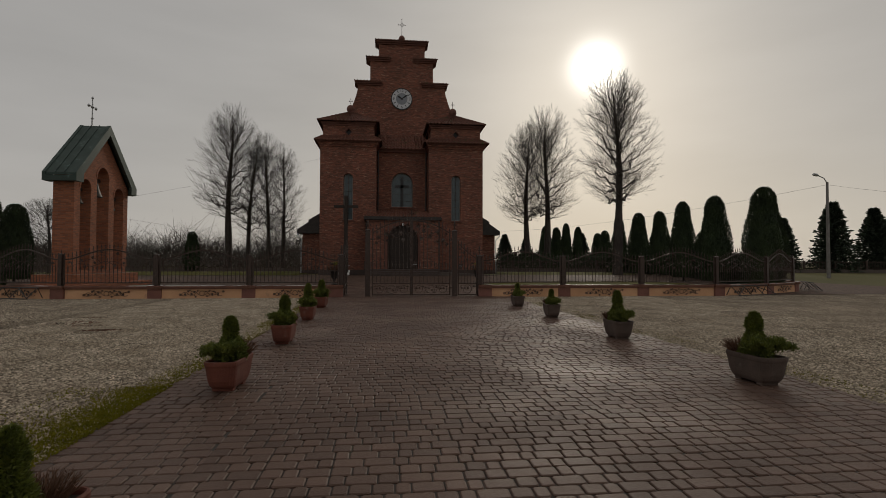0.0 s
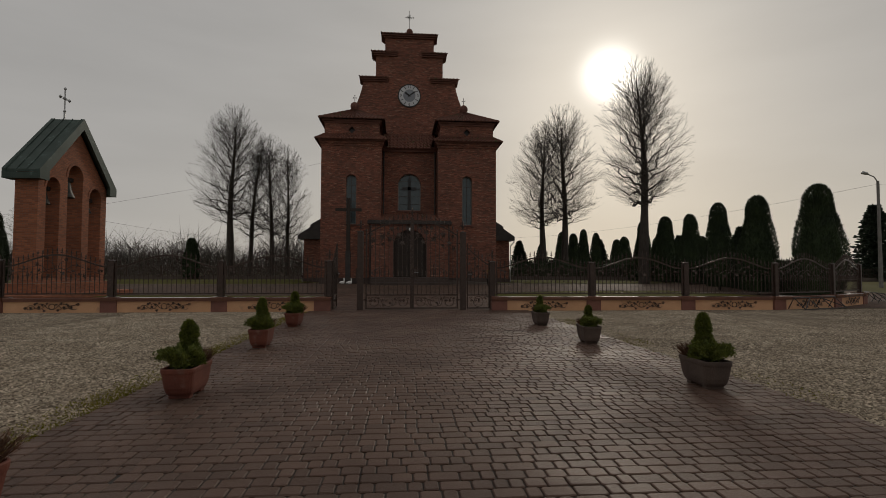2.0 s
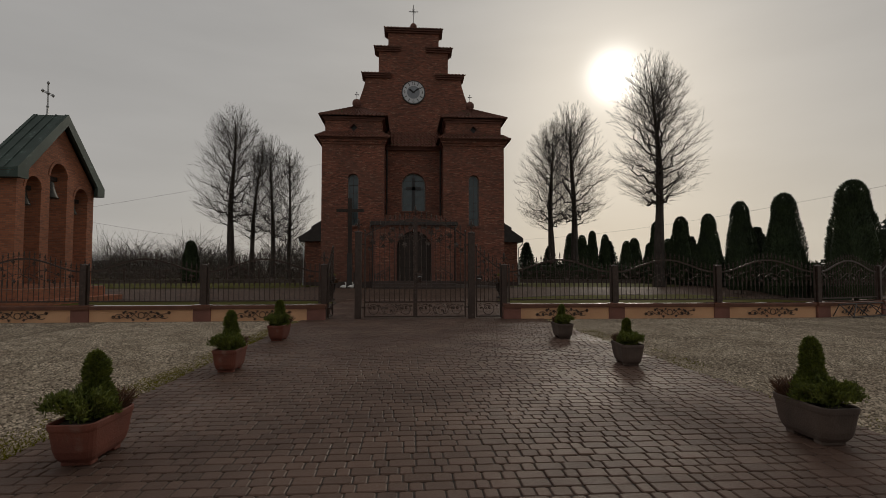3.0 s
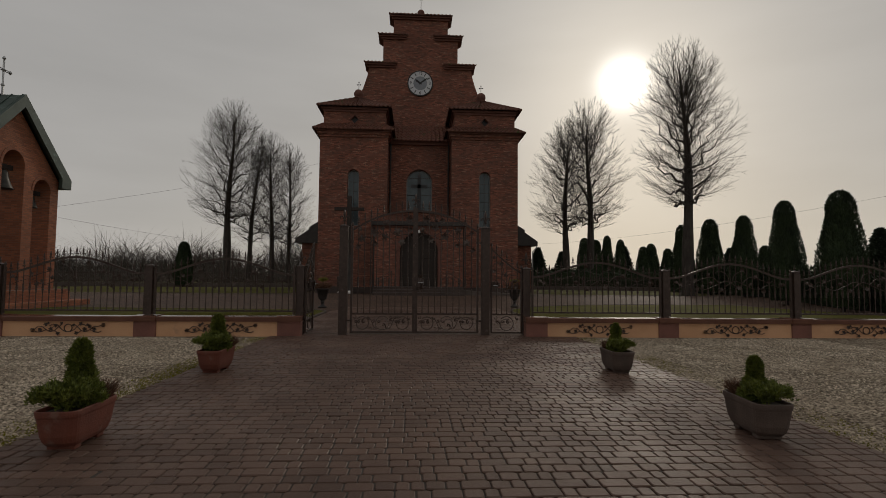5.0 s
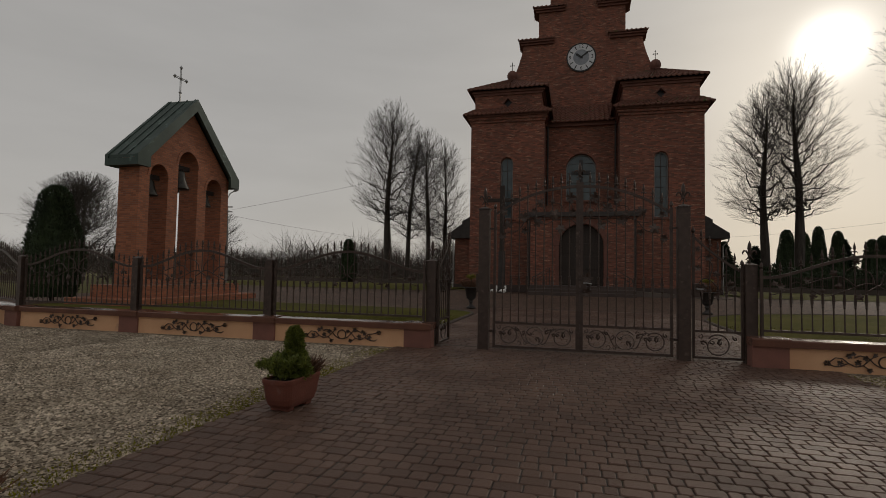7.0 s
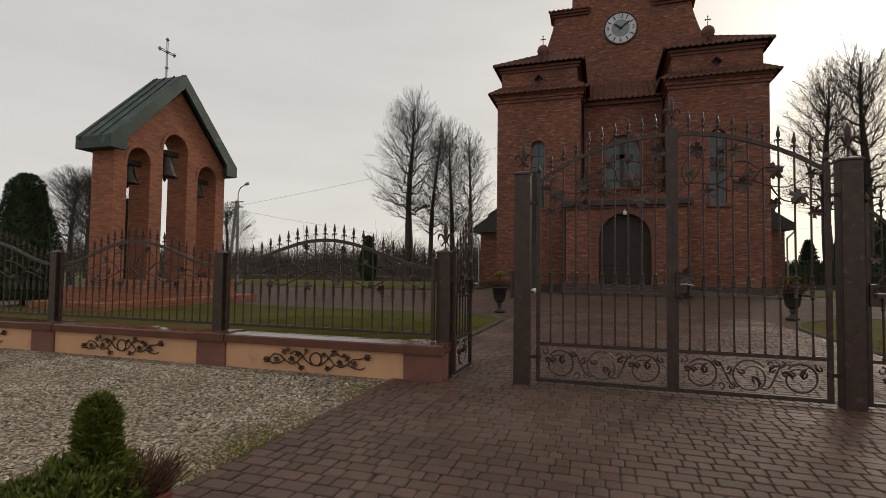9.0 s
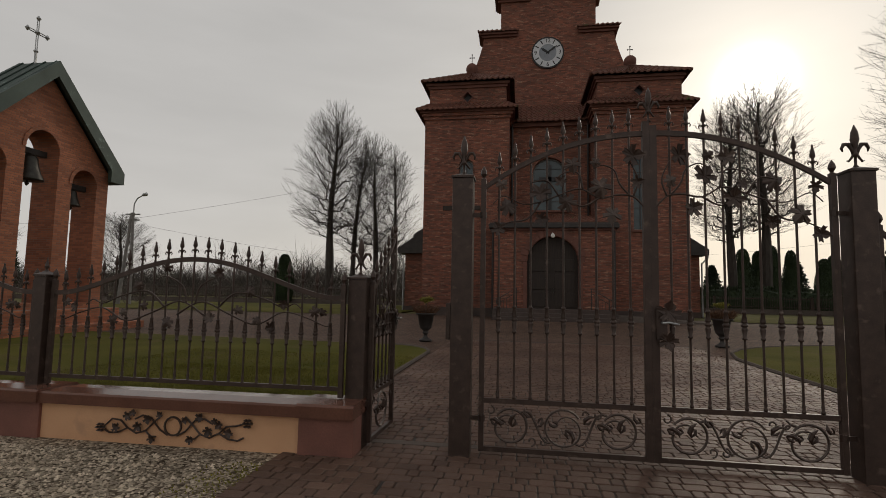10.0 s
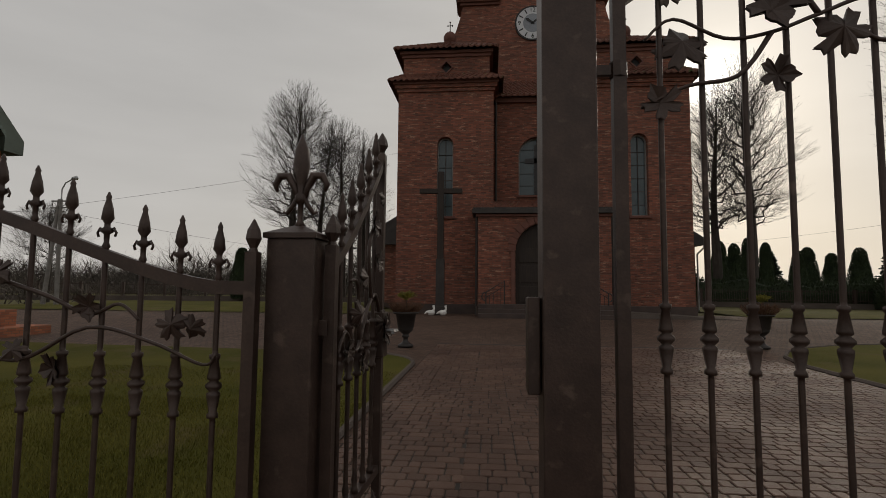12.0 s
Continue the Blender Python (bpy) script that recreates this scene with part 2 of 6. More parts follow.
M_PEBBLE = mat("pale_pebbles", (0.31, 0.25, 0.185), (0.53, 0.45, 0.35), 1.5, 0.9, 0.3, fine=60, island=1.05, spec=0.08)
M_MOSS = mat("yellow_moss", (0.12, 0.115, 0.010), (0.21, 0.185, 0.018), 6, 0.95, 0.8, fine=80, spec=0.1)
M_LAWN = mat("short_winter_lawn", (0.062, 0.062, 0.010), (0.105, 0.094, 0.020), 0.5, 0.95, 0.6, fine=70, wear=((0.10, 0.08, 0.03), 0.9, 0.56), spec=0.08)
M_BLADE = mat("grass_blades", (0.085, 0.086, 0.014), (0.165, 0.145, 0.035), 1.2, 0.9, 0.0, island=0.9, spec=0.1)
M_SOIL = mat("dark_soil", (0.03, 0.022, 0.015), (0.06, 0.045, 0.03), 8, 0.95, 0.8)
M_JOINT = mat("dark_joint_sand", (0.03, 0.025, 0.022), (0.05, 0.042, 0.036), 5, 0.95, 0.5, wear=((0.06, 0.065, 0.02), 1.2, 0.62))
M_PAVER = mat("damp_clay_paver", (0.086, 0.0515, 0.039), (0.130, 0.079, 0.058), 0.6, 0.62, 0.5, fine=85, rand=0.4, rough2=0.43, spec=0.18)
M_PAVER_SET = mat("damp_clay_pavers", (0.086, 0.0515, 0.039), (0.130, 0.079, 0.058), 0.6, 0.62, 0.5, fine=85, island=0.4, rough2=0.43, spec=0.18)
M_ASPHALT = mat("grey_yard_paving", (0.095, 0.078, 0.068), (0.14, 0.116, 0.102), 0.8, 0.95, 0.6, fine=25, spec=0.05)
M_BARK = mat("grey_brown_bark", (0.035, 0.028, 0.023), (0.065, 0.054, 0.045), 5, 0.95, 0.6, fine=25, stretch=(1, 1, 0.3))
M_TWIG = mat("dark_twigs", (0.03, 0.024, 0.019), (0.055, 0.043, 0.034), 3, 0.9, 0.0)
M_THUJA = mat("dark_thuja_green", (0.014, 0.026, 0.009), (0.032, 0.05, 0.016), 1.2, 0.8, 0.0, island=0.7)
M_SPRUCE = mat("dark_spruce_green", (0.014, 0.024, 0.012), (0.028, 0.042, 0.02), 1.2, 0.8, 0.0, island=0.7)
M_DWARF = mat("bright_conifer_needles", (0.07, 0.092, 0.010), (0.145, 0.16, 0.02), 14, 0.65, 0.0, island=0.8)
M_GOLDEN = mat("golden_conifer_needles", (0.13, 0.125, 0.012), (0.22, 0.19, 0.022), 14, 0.65, 0.0, island=0.7)
M_DRYHEATH = mat("dry_heather_twigs", (0.085, 0.04, 0.022), (0.15, 0.075, 0.04), 9, 0.9, 0.0, island=0.7)
M_TERRA = mat("terracotta_trough", (0.115, 0.031, 0.018), (0.175, 0.05, 0.028), 4, 0.75, 0.4, fine=60, wear=((0.17, 0.085, 0.06), 6, 0.6))
M_CONCRETE = mat("grey_brown_trough", (0.062, 0.042, 0.033), (0.105, 0.072, 0.056), 4, 0.8, 0.5, fine=70, wear=((0.14, 0.11, 0.09), 6, 0.66))
M_WOOD = mat("dark_stained_oak", (0.016, 0.010, 0.007), (0.032, 0.02, 0.013), 4, 0.7, 0.3, stretch=(6, 6, 0.5))
M_WHITE = mat("white_plaster_figure", (0.7, 0.69, 0.66), (0.8, 0.79, 0.76), 6, 0.7, 0.1)
M_CLOCK = mat("white_enamel_dial", (0.50, 0.52, 0.55), (0.60, 0.61, 0.63), 2, 0.4, 0.0)
M_CLOCK_MID = mat("grey_dial_centre", (0.20, 0.22, 0.25), (0.28, 0.30, 0.33), 3, 0.5, 0.0)
M_BLACK = mat("black_paint", (0.012, 0.012, 0.013), (0.02, 0.02, 0.022), 5, 0.5, 0.0)
M_BRONZE = mat("weathered_bell_bronze", (0.022, 0.021, 0.018), (0.05, 0.047, 0.04), 6, 0.45, 0.1, metal=0.6)
M_WINFRAME = mat("weathered_window_frame", (0.16, 0.16, 0.155), (0.24, 0.235, 0.225), 5, 0.6, 0.1)
M_STEEL = mat("galvanised_steel", (0.32, 0.33, 0.33), (0.46, 0.46, 0.46), 8, 0.45, 0.1, metal=0.7)
M_POLE = mat("grey_concrete_pole", (0.16, 0.15, 0.14), (0.24, 0.225, 0.21), 4, 0.9, 0.4)
M_FIELD = mat("winter_field_grass", (0.09, 0.085, 0.035), (0.14, 0.125, 0.055), 0.08, 0.95, 0.5, fine=12, spec=0.1)
M_WALLWHITE = mat("far_pale_wall", (0.5, 0.49, 0.47), (0.6, 0.59, 0.57), 1, 0.85, 0.1)
M_FARROOF = mat("far_dark_roof", (0.09, 0.07, 0.06), (0.13, 0.10, 0.09), 1, 0.85, 0.1)
M_HEDGE = mat("far_brown_thicket", (0.05, 0.042, 0.034), (0.085, 0.07, 0.056), 0.3, 0.95, 0.0, island=0.8)


def glass_mat():
    m = bpy.data.materials.new("leaded_church_glass")
    m.use_nodes = True
    nt = m.node_tree
    b = nt.nodes["Principled BSDF"]
    geo = nt.nodes.new("ShaderNodeNewGeometry")
    n = nt.nodes.new("ShaderNodeTexNoise")
    n.inputs["Scale"].default_value = 2.0
    r = nt.nodes.new("ShaderNodeMix")
    r.data_type = "RGBA"
    r.inputs["A"].default_value, r.inputs["B"].default_value = (0.035, 0.055, 0.062, 1), (0.08, 0.11, 0.12, 1)
    nt.links.new(geo.outputs["Position"], n.inputs["Vector"])
    nt.links.new(n.outputs["Fac"], r.inputs["Factor"])
    nt.links.new(r.outputs["Result"], b.inputs["Base Color"])
    b.inputs["Roughness"].default_value = 0.2
    b.inputs["Specular IOR Level"].default_value = 0.5
    return m


M_GLASS = glass_mat()
M_PUDDLE = mat("muddy_water", (0.05, 0.04, 0.028), (0.08, 0.064, 0.045), 2, 0.08, 0.0, spec=0.6)


# ---- building helpers ----
def thing(name, m, label, category, group="", kind=""):
    ob = new(name)
    ob.empty_display_size = 0.1
    ob.matrix_world = m
    return tagged(ob, label, category, group, kind)


def part(name, bm, material, parent=None, label=""):
    me = bpy.data.meshes.new(name)
    bm.to_mesh(me)
    bm.free()
    me.materials.append(material)
    ob = new(name, me)
    if parent is not None:
        ob.parent = parent
    return tagged(ob, label)


def solid(name, bm, material, label, category, group="", kind="", m=None):
    ob = part(name, bm, material)
    if m is not None:
        ob.matrix_world = m
    return tagged(ob, label, category, group, kind)


def box(bm, x0, x1, y0, y1, z0, z1, bevel=0.0):
    vs = [bm.verts.new(p) for p in ((x0, y0, z0), (x1, y0, z0), (x1, y1, z0), (x0, y1, z0), (x0, y0, z1), (x1, y0, z1), (x1, y1, z1), (x0, y1, z1))]
    fs = [bm.faces.new([vs[i] for i in q]) for q in ((3, 2, 1, 0), (4, 5, 6, 7), (0, 1, 5, 4), (1, 2, 6, 5), (2, 3, 7, 6), (3, 0, 4, 7))]
    if bevel:
        es = list({e for f in fs for e in f.edges})
        bmesh.ops.bevel(bm, geom=es, offset=bevel, segments=2, affect="EDGES", profile=0.6)
    return bm


def ring_pts(c, axis, r, n, start=0.0):
    axis = Vector(axis).normalized()
    side = axis.cross(Vector((0, 0, 1)) if abs(axis.z) < 0.9 else Vector((1, 0, 0))).normalized()
    other = axis.cross(side)
    return [Vector(c) + side * (r * math.cos(start + 2 * math.pi * i / n)) + other * (r * math.sin(start + 2 * math.pi * i / n)) for i in range(n)]


def tube(bm, pts, radii, n=6, caps=True):
    pts = [Vector(p) for p in pts]
    if isinstance(radii, (int, float)):
        radii = [radii] * len(pts)
    rings = []
    side = None
    for i, p in enumerate(pts):
        a = pts[min(i + 1, len(pts) - 1)] - pts[max(i - 1, 0)]
        if a.length < 1e-9:
            a = Vector((0, 0, 1))
        a.normalize()
        if side is None:
            side = a.cross(Vector((0, 0, 1)) if abs(a.z) < 0.9 else Vector((1, 0, 0))).normalized()
        side = (side - a * side.dot(a))
        if side.length < 1e-6:
            side = a.cross(Vector((0.3, 0.9, 0.2)))
        side.normalize()
        o = a.cross(side)
        rings.append([bm.verts.new(p + side * (radii[i] * math.cos(2 * math.pi * k / n)) + o * (radii[i] * math.sin(2 * math.pi * k / n))) for k in range(n)])
    for r0, r1 in zip(rings, rings[1:]):
        for k in range(n):
            bm.faces.new((r0[k], r0[(k + 1) % n], r1[(k + 1) % n], r1[k]))
    if caps and n > 2:
        bm.faces.new(rings[0][::-1])
        bm.faces.new(rings[-1])
    return bm


def lathe(bm, profile, n=12, c=(0, 0, 0)):
    """Turned shape about z: profile of (radius, height)."""
    rings = [[bm.verts.new((c[0] + r * math.cos(2 * math.pi * k / n), c[1] + r * math.sin(2 * math.pi * k / n), c[2] + z)) for k in range(n)] for r, z in profile]
    for r0, r1 in zip(rings, rings[1:]):
        for k in range(n):
            bm.faces.new((r0[k], r0[(k + 1) % n], r1[(k + 1) % n], r1[k]))
    bm.faces.new(rings[0][::-1])
    bm.faces.new(rings[-1])
    return bm


def plate(bm, outer, holes, w0, w1, to):
    """A slab with openings right through it: outlines in (u, v), from w0 to w1, placed by to(u, v, w)."""
    for w in (w0, w1):
        edges = []
        for loop in (outer, *holes):
            vs = [bm.verts.new(to(u, v, w)) for u, v in loop]
            edges += [bm.edges.new((vs[i], vs[(i + 1) % len(vs)])) for i in range(len(vs))]
        bmesh.ops.triangle_fill(bm, use_beauty=True, use_dissolve=False, edges=edges)
    for loop in (outer, *holes):
        for i in range(len(loop)):
            a, b_ = loop[i], loop[(i + 1) % len(loop)]
            bm.faces.new([bm.verts.new(to(*q)) for q in ((*a, w0), (*b_, w0), (*b_, w1), (*a, w1))])
    bmesh.ops.remove_doubles(bm, verts=bm.verts, dist=1e-4)
    bmesh.ops.recalc_face_normals(bm, faces=bm.faces)
    return bm


def arch(u0, u1, v0, spring, n=12, rise=None):
    """An arched outline: straight sides up to the spring line, then a half round."""
    r = (u1 - u0) / 2
    c = (u0 + u1) / 2
    h = r if rise is None else rise
    return [(u0, v0), (u1, v0)] + [(c + r * math.cos(math.pi * i / n), spring + h * math.sin(math.pi * i / n)) for i in range(n + 1)]


def XZ(u, v, w):
    return (u, w, v)


def YZ(u, v, w):
    return (w, u, v)


def gz(x, y):
    """Height of the ground: level, with a slow rise towards the church."""
    s = min(max((y - 35.5) / 8.5, 0.0), 1.0)
    return 0.32 * s * s * (3 - 2 * s)


def raw(name, verts, faces, material, parent=None, label=""):
    me = bpy.data.meshes.new(name)
    me.from_pydata(verts, [], faces)
    me.materials.append(material)
    ob = new(name, me)
    if parent is not None:
        ob.parent = parent
    return tagged(ob, label)


# ---- ground ----
DRIVE_L, DRIVE_R, GATE_Y, CX = -3.5, 4.0, 24.0, 0.3


def sheet(name, x0, x1, y0, y1, nx, ny, z, material, label, thick=0.0):
    bm = bmesh.new()
    vs = [[bm.verts.new((x0 + (x1 - x0) * i / nx, y0 + (y1 - y0) * j / ny, z + gz(0, y0 + (y1 - y0) * j / ny))) for i in range(nx + 1)] for j in range(ny + 1)]
    for j in range(ny):
        for i in range(nx):
            bm.faces.new((vs[j][i], vs[j][i + 1], vs[j + 1][i + 1], vs[j + 1][i]))
    return solid(name, bm, material, label, "ground", kind="structure")


def far_ground():
    bm = bmesh.new()
    ys = [-900, -60, 35.5, 37, 38.5, 40, 41.5, 43, 44, 120, 300, 2500]
    xs = [-2500, -200, -40, 0, 40, 200, 2500]
    vs = [[bm.verts.new((x, y, gz(x, y) - 0.06)) for x in xs] for y in ys]
    for j in range(len(ys) - 1):
        for i in range(len(xs) - 1):
            bm.faces.new((vs[j][i], vs[j][i + 1], vs[j + 1][i + 1], vs[j + 1][i]))
    return solid("ground", bm, M_FIELD, "brown-green winter grassland reaching the horizon", "ground", kind="structure")


far_ground()
sheet("gravel_forecourt", -60, 70, -40, 24.0, 60, 30, -0.02, M_GRAVEL, "pale crushed gravel forecourt before the churchyard wall")
PAVING = sheet("paving", DRIVE_L, DRIVE_R, -8, 36.0, 4, 40, -0.012, M_JOINT, "damp red-brown clay block paving with dark joints")


def lawn(side):
    """A lawn with a rounded corner where the drive meets the yard, and its low kerb."""
    edge = DRIVE_L - 0.12 if side < 0 else DRIVE_R + 0.12
    far = side * 17.0
    r = 1.6
    pts = [(edge, 24.1), (edge, 31.5), (4.2, 33.0), (4.6, 34.4), (5.2, 35.4), (6.0, 36.2), (7.2, 36.9), (9.0, 37.4), (11, 37.7), (14, 37.9), (17, 38), (20.5, 27.2), (17, 25.1), (13.2, 24.0)] if side > 0 else [(edge, 24.1)] + [(edge + side * r * (1 - math.cos(a)), 33.6 - r + r * math.sin(a)) for a in [i * math.pi / 16 for i in range(9)]] + [(far, 34.4), (side * 20.5, 27.2), (side * 17, 25.1), (side * 13.2, 24.0)]
    bm = bmesh.new()
    f = bm.faces.new([bm.verts.new((x, y, 0.012 + 1.15 * gz(x, y))) for x, y in (pts if side > 0 else pts[::-1])])
    bmesh.ops.triangulate(bm, faces=[f])
    bmesh.ops.recalc_face_normals(bm, faces=bm.faces)
    if sum(q.normal.z for q in bm.faces) < 0:
        bmesh.ops.reverse_faces(bm, faces=bm.faces)
    solid("lawn", bm, M_LAWN, "short damp winter lawn inside the fence", "lawn", kind="structure")
    bm = bmesh.new()
    tube(bm, [(x, y, gz(x, y)) for x, y in pts[:10]], 0.05, 6)
    solid("kerb", bm, M_ASPHALT, "low concrete edging of the lawn", "kerb", kind="structure")
    return pts


lawn(-1)
lawn(1)
sheet("yard_paving", -26, 30, 24.2, 47.5, 10, 48, -0.022, M_YARD, "grey-brown block paving of the yard before the church")
for x0, x1, y0, y1 in ((-30, -8.2, 44.5, 60), (9.6, 21, 46.0, 57)):
    sheet("lawn", x0, x1, y0, y1, 4, 8, 0.01, M_LAWN, "patch of winter grass beside the church")


# ---- church ----
def tile_slope(bm, a, b_, c, d, pitch=0.29, courses=6, h=0.085):
    """A corrugated clay-tile slope between the eave a-b and the top d-c, with a step at each course."""
    a, b_, c, d = (Vector(q) for q in (a, b_, c, d))
    nrm = (b_ - a).cross(d - a).normalized()
    if nrm.z < 0:
        nrm = -nrm
    n = max(2, int((b_ - a).length / pitch)) * 4
    rows = []
    for k in range(courses):
        for v, lift in ((k / courses, 0.035), ((k + 1) / courses, 0.0)):
            rows.append([bm.verts.new(a.lerp(b_, i / n).lerp(d.lerp(c, i / n), v) + nrm * (lift + h * max(0.0, math.sin(2 * math.pi * i / 4 + 0.4)))) for i in range(n + 1)])
    for r0, r1 in zip(rows, rows[1:]):
        for i in range(n):
            bm.faces.new((r0[i], r0[i + 1], r1[i + 1], r1[i]))
    lip = [bm.verts.new(v.co - Vector((0, 0, 0.09))) for v in rows[0]]
    for i in range(n):
        bm.faces.new((lip[i], lip[i + 1], rows[0][i + 1], rows[0][i]))
    return bm


def arched_window(parent, xm, half, sill, spring, y, cross=False):
    win = part("window", plate(bmesh.new(), arch(xm - half, xm + half, sill, spring), [arch(xm - half + 0.07, xm + half - 0.07, sill + 0.07, spring)], y, y + 0.09, XZ), M_WINFRAME, parent, "pale metal arched window frame")
    bm = bmesh.new()
    o = arch(xm - half + 0.05, xm + half - 0.05, sill + 0.05, spring)
    bm.faces.new([bm.verts.new((u, y + 0.06, v)) for u, v in o])
    bmesh.ops.recalc_face_normals(bm, faces=bm.faces)
    part("pane", bm, M_GLASS, win, "grey-green leaded glass")
    z = sill + 0.55
    while z < spring + half * 0.5:
        bm = bmesh.new()
        box(bm, xm - half + 0.05, xm + half - 0.05, y + 0.02, y + 0.055, z - 0.011, z + 0.011)
        part("glazing_bar", bm, M_DARKMETAL, win)
        z += 0.62
    bm = bmesh.new()
    box(bm, xm - 0.02, xm + 0.02, y + 0.015, y + 0.05, sill + 0.05, spring + half - 0.1)
    part("mullion", bm, M_DARKMETAL, win)
    if cross:
        bm = bmesh.new()
        box(bm, xm - 0.13, xm + 0.13, y - 0.02, y + 0.012, sill + 0.1, spring + 0.6)
        box(bm, xm - 0.6, xm + 0.6, y - 0.02, y + 0.012, spring - 0.35, spring - 0.1)
        part("glass_cross", bm, M_BLACK, win, "dark cross in the glass")
    bm = bmesh.new()
    box(bm, xm - half - 0.12, xm + half + 0.12, -0.12 + y - 0.3, y + 0.1, sill - 0.12, sill, 0.02)
    part("sill", bm, M_CORNICE, win)
    return win


def ball_cross(parent, x, y, z, r, h):
    bm = bmesh.new()
    lathe(bm, [(r * 0.75, 0), (r * 0.8, r * 0.3)] + [(max(0.03, r * math.cos(a)), r * 1.15 + r * math.sin(a)) for a in [-1.0, -0.6, -0.2, 0.2, 0.6, 1.0, 1.4]], 14, (x, y, z))
    for f in bm.faces:
        f.smooth = True
    ball = part("ball_finial", bm, M_CORNICE, parent, "weathered red ball finial")
    bm = bmesh.new()
    z1 = z + 2.1 * r
    tube(bm, [(x, y, z1), (x, y, z1 + h)], 0.022, 5)
    tube(bm, [(x - h * 0.22, y, z1 + h * 0.66), (x + h * 0.22, y, z1 + h * 0.66)], 0.022, 5)
    for q in ((x, z1 + h), (x - h * 0.22, z1 + h * 0.66), (x + h * 0.22, z1 + h * 0.66)):
        lathe(bm, [(0.01, -0.05), (0.05, 0), (0.01, 0.05)], 6, (q[0], y, q[1]))
    if h > 1:
        for i in range(8):
            a = i * math.pi / 4 + 0.39
            tube(bm, [(x + 0.06 * math.cos(a), y, z1 + h * 0.66 + 0.06 * math.sin(a)), (x + 0.26 * math.cos(a), y, z1 + h * 0.66 + 0.26 * math.sin(a))], 0.012, 4)
    part("iron_cross", bm, M_DARKMETAL, ball, "small dark iron cross")


def text_mesh(s, size, depth=0.01):
    cu = bpy.data.curves.new("lettering", "FONT")
    cu.body, cu.size, cu.extrude = s, size, depth
    cu.align_x, cu.align_y = "CENTER", "CENTER"
    tmp = bpy.data.objects.new("lettering", cu)
    scene.collection.objects.link(tmp)
    me = bpy.data.meshes.new_from_object(tmp.evaluated_get(bpy.context.evaluated_depsgraph_get()))
    bpy.data.objects.remove(tmp)
    return me


def clock(parent, x, y, z, r):
    def disc(r0, yy, t=0.04):
        bm = bmesh.new()
        o = [(x + r0 * math.cos(2 * math.pi * i / 48), z + r0 * math.sin(2 * math.pi * i / 48)) for i in range(48)]
        return plate(bm, o, [], yy - t, yy, XZ)
    dial = part("clock_dial", disc(r, y), M_CLOCK, parent, "round white clock dial with black numerals")
    part("dial_centre", disc(r * 0.55, y - 0.04, 0.012), M_CLOCK_MID, dial, "grey patterned clock centre")
    bm = bmesh.new()
    o = [(x + r * 1.03 * math.cos(2 * math.pi * i / 48), z + r * 1.03 * math.sin(2 * math.pi * i / 48)) for i in range(48)]
    q = [(x + r * 0.945 * math.cos(2 * math.pi * i / 48), z + r * 0.945 * math.sin(2 * math.pi * i / 48)) for i in range(48)]
    part("dial_rim", plate(bm, o, [q], y - 0.06, y + 0.02, XZ), M_BLACK, dial)
    for k in range(12):
        a = math.radians(90 - 30 * k)
        px, pz = x + r * 0.77 * math.cos(a), z + r * 0.77 * math.sin(a)
        if k % 3 == 0:
            me = text_mesh(str(k or 12), r * 0.36)
            me.materials.append(M_BLACK)
            ob = new("numeral", me)
            ob.parent = dial
            ob.matrix_local = pose(px, y - 0.052, pz, 90, 0, 0)
        else:
            bm = bmesh.new()
            box(bm, -0.03, 0.03, -0.01, 0.01, -r * 0.13, r * 0.13)
            ob = part("hour_mark", bm, M_BLACK, dial)
            ob.matrix_local = pose(px, y - 0.05, pz, 0, -(90 - 30 * k) + 90, 0)
    for name, ang, ln, w in (("hour_pointer", 304.5, 0.52, 0.05), ("minute_pointer", 54, 0.74, 0.04)):
        bm = bmesh.new()
        vs = [(-w, -0.12), (w, -0.12), (w * 1.6, r * ln * 0.7), (0, r * ln), (-w * 1.6, r * ln * 0.7)]
        plate(bm, vs, [], -0.012, 0.0, XZ)
        ob = part(name, bm, M_BLACK, dial, "black clock pointer")
        ob.matrix_local = pose(x, y - 0.065, z, 0, ang, 0)


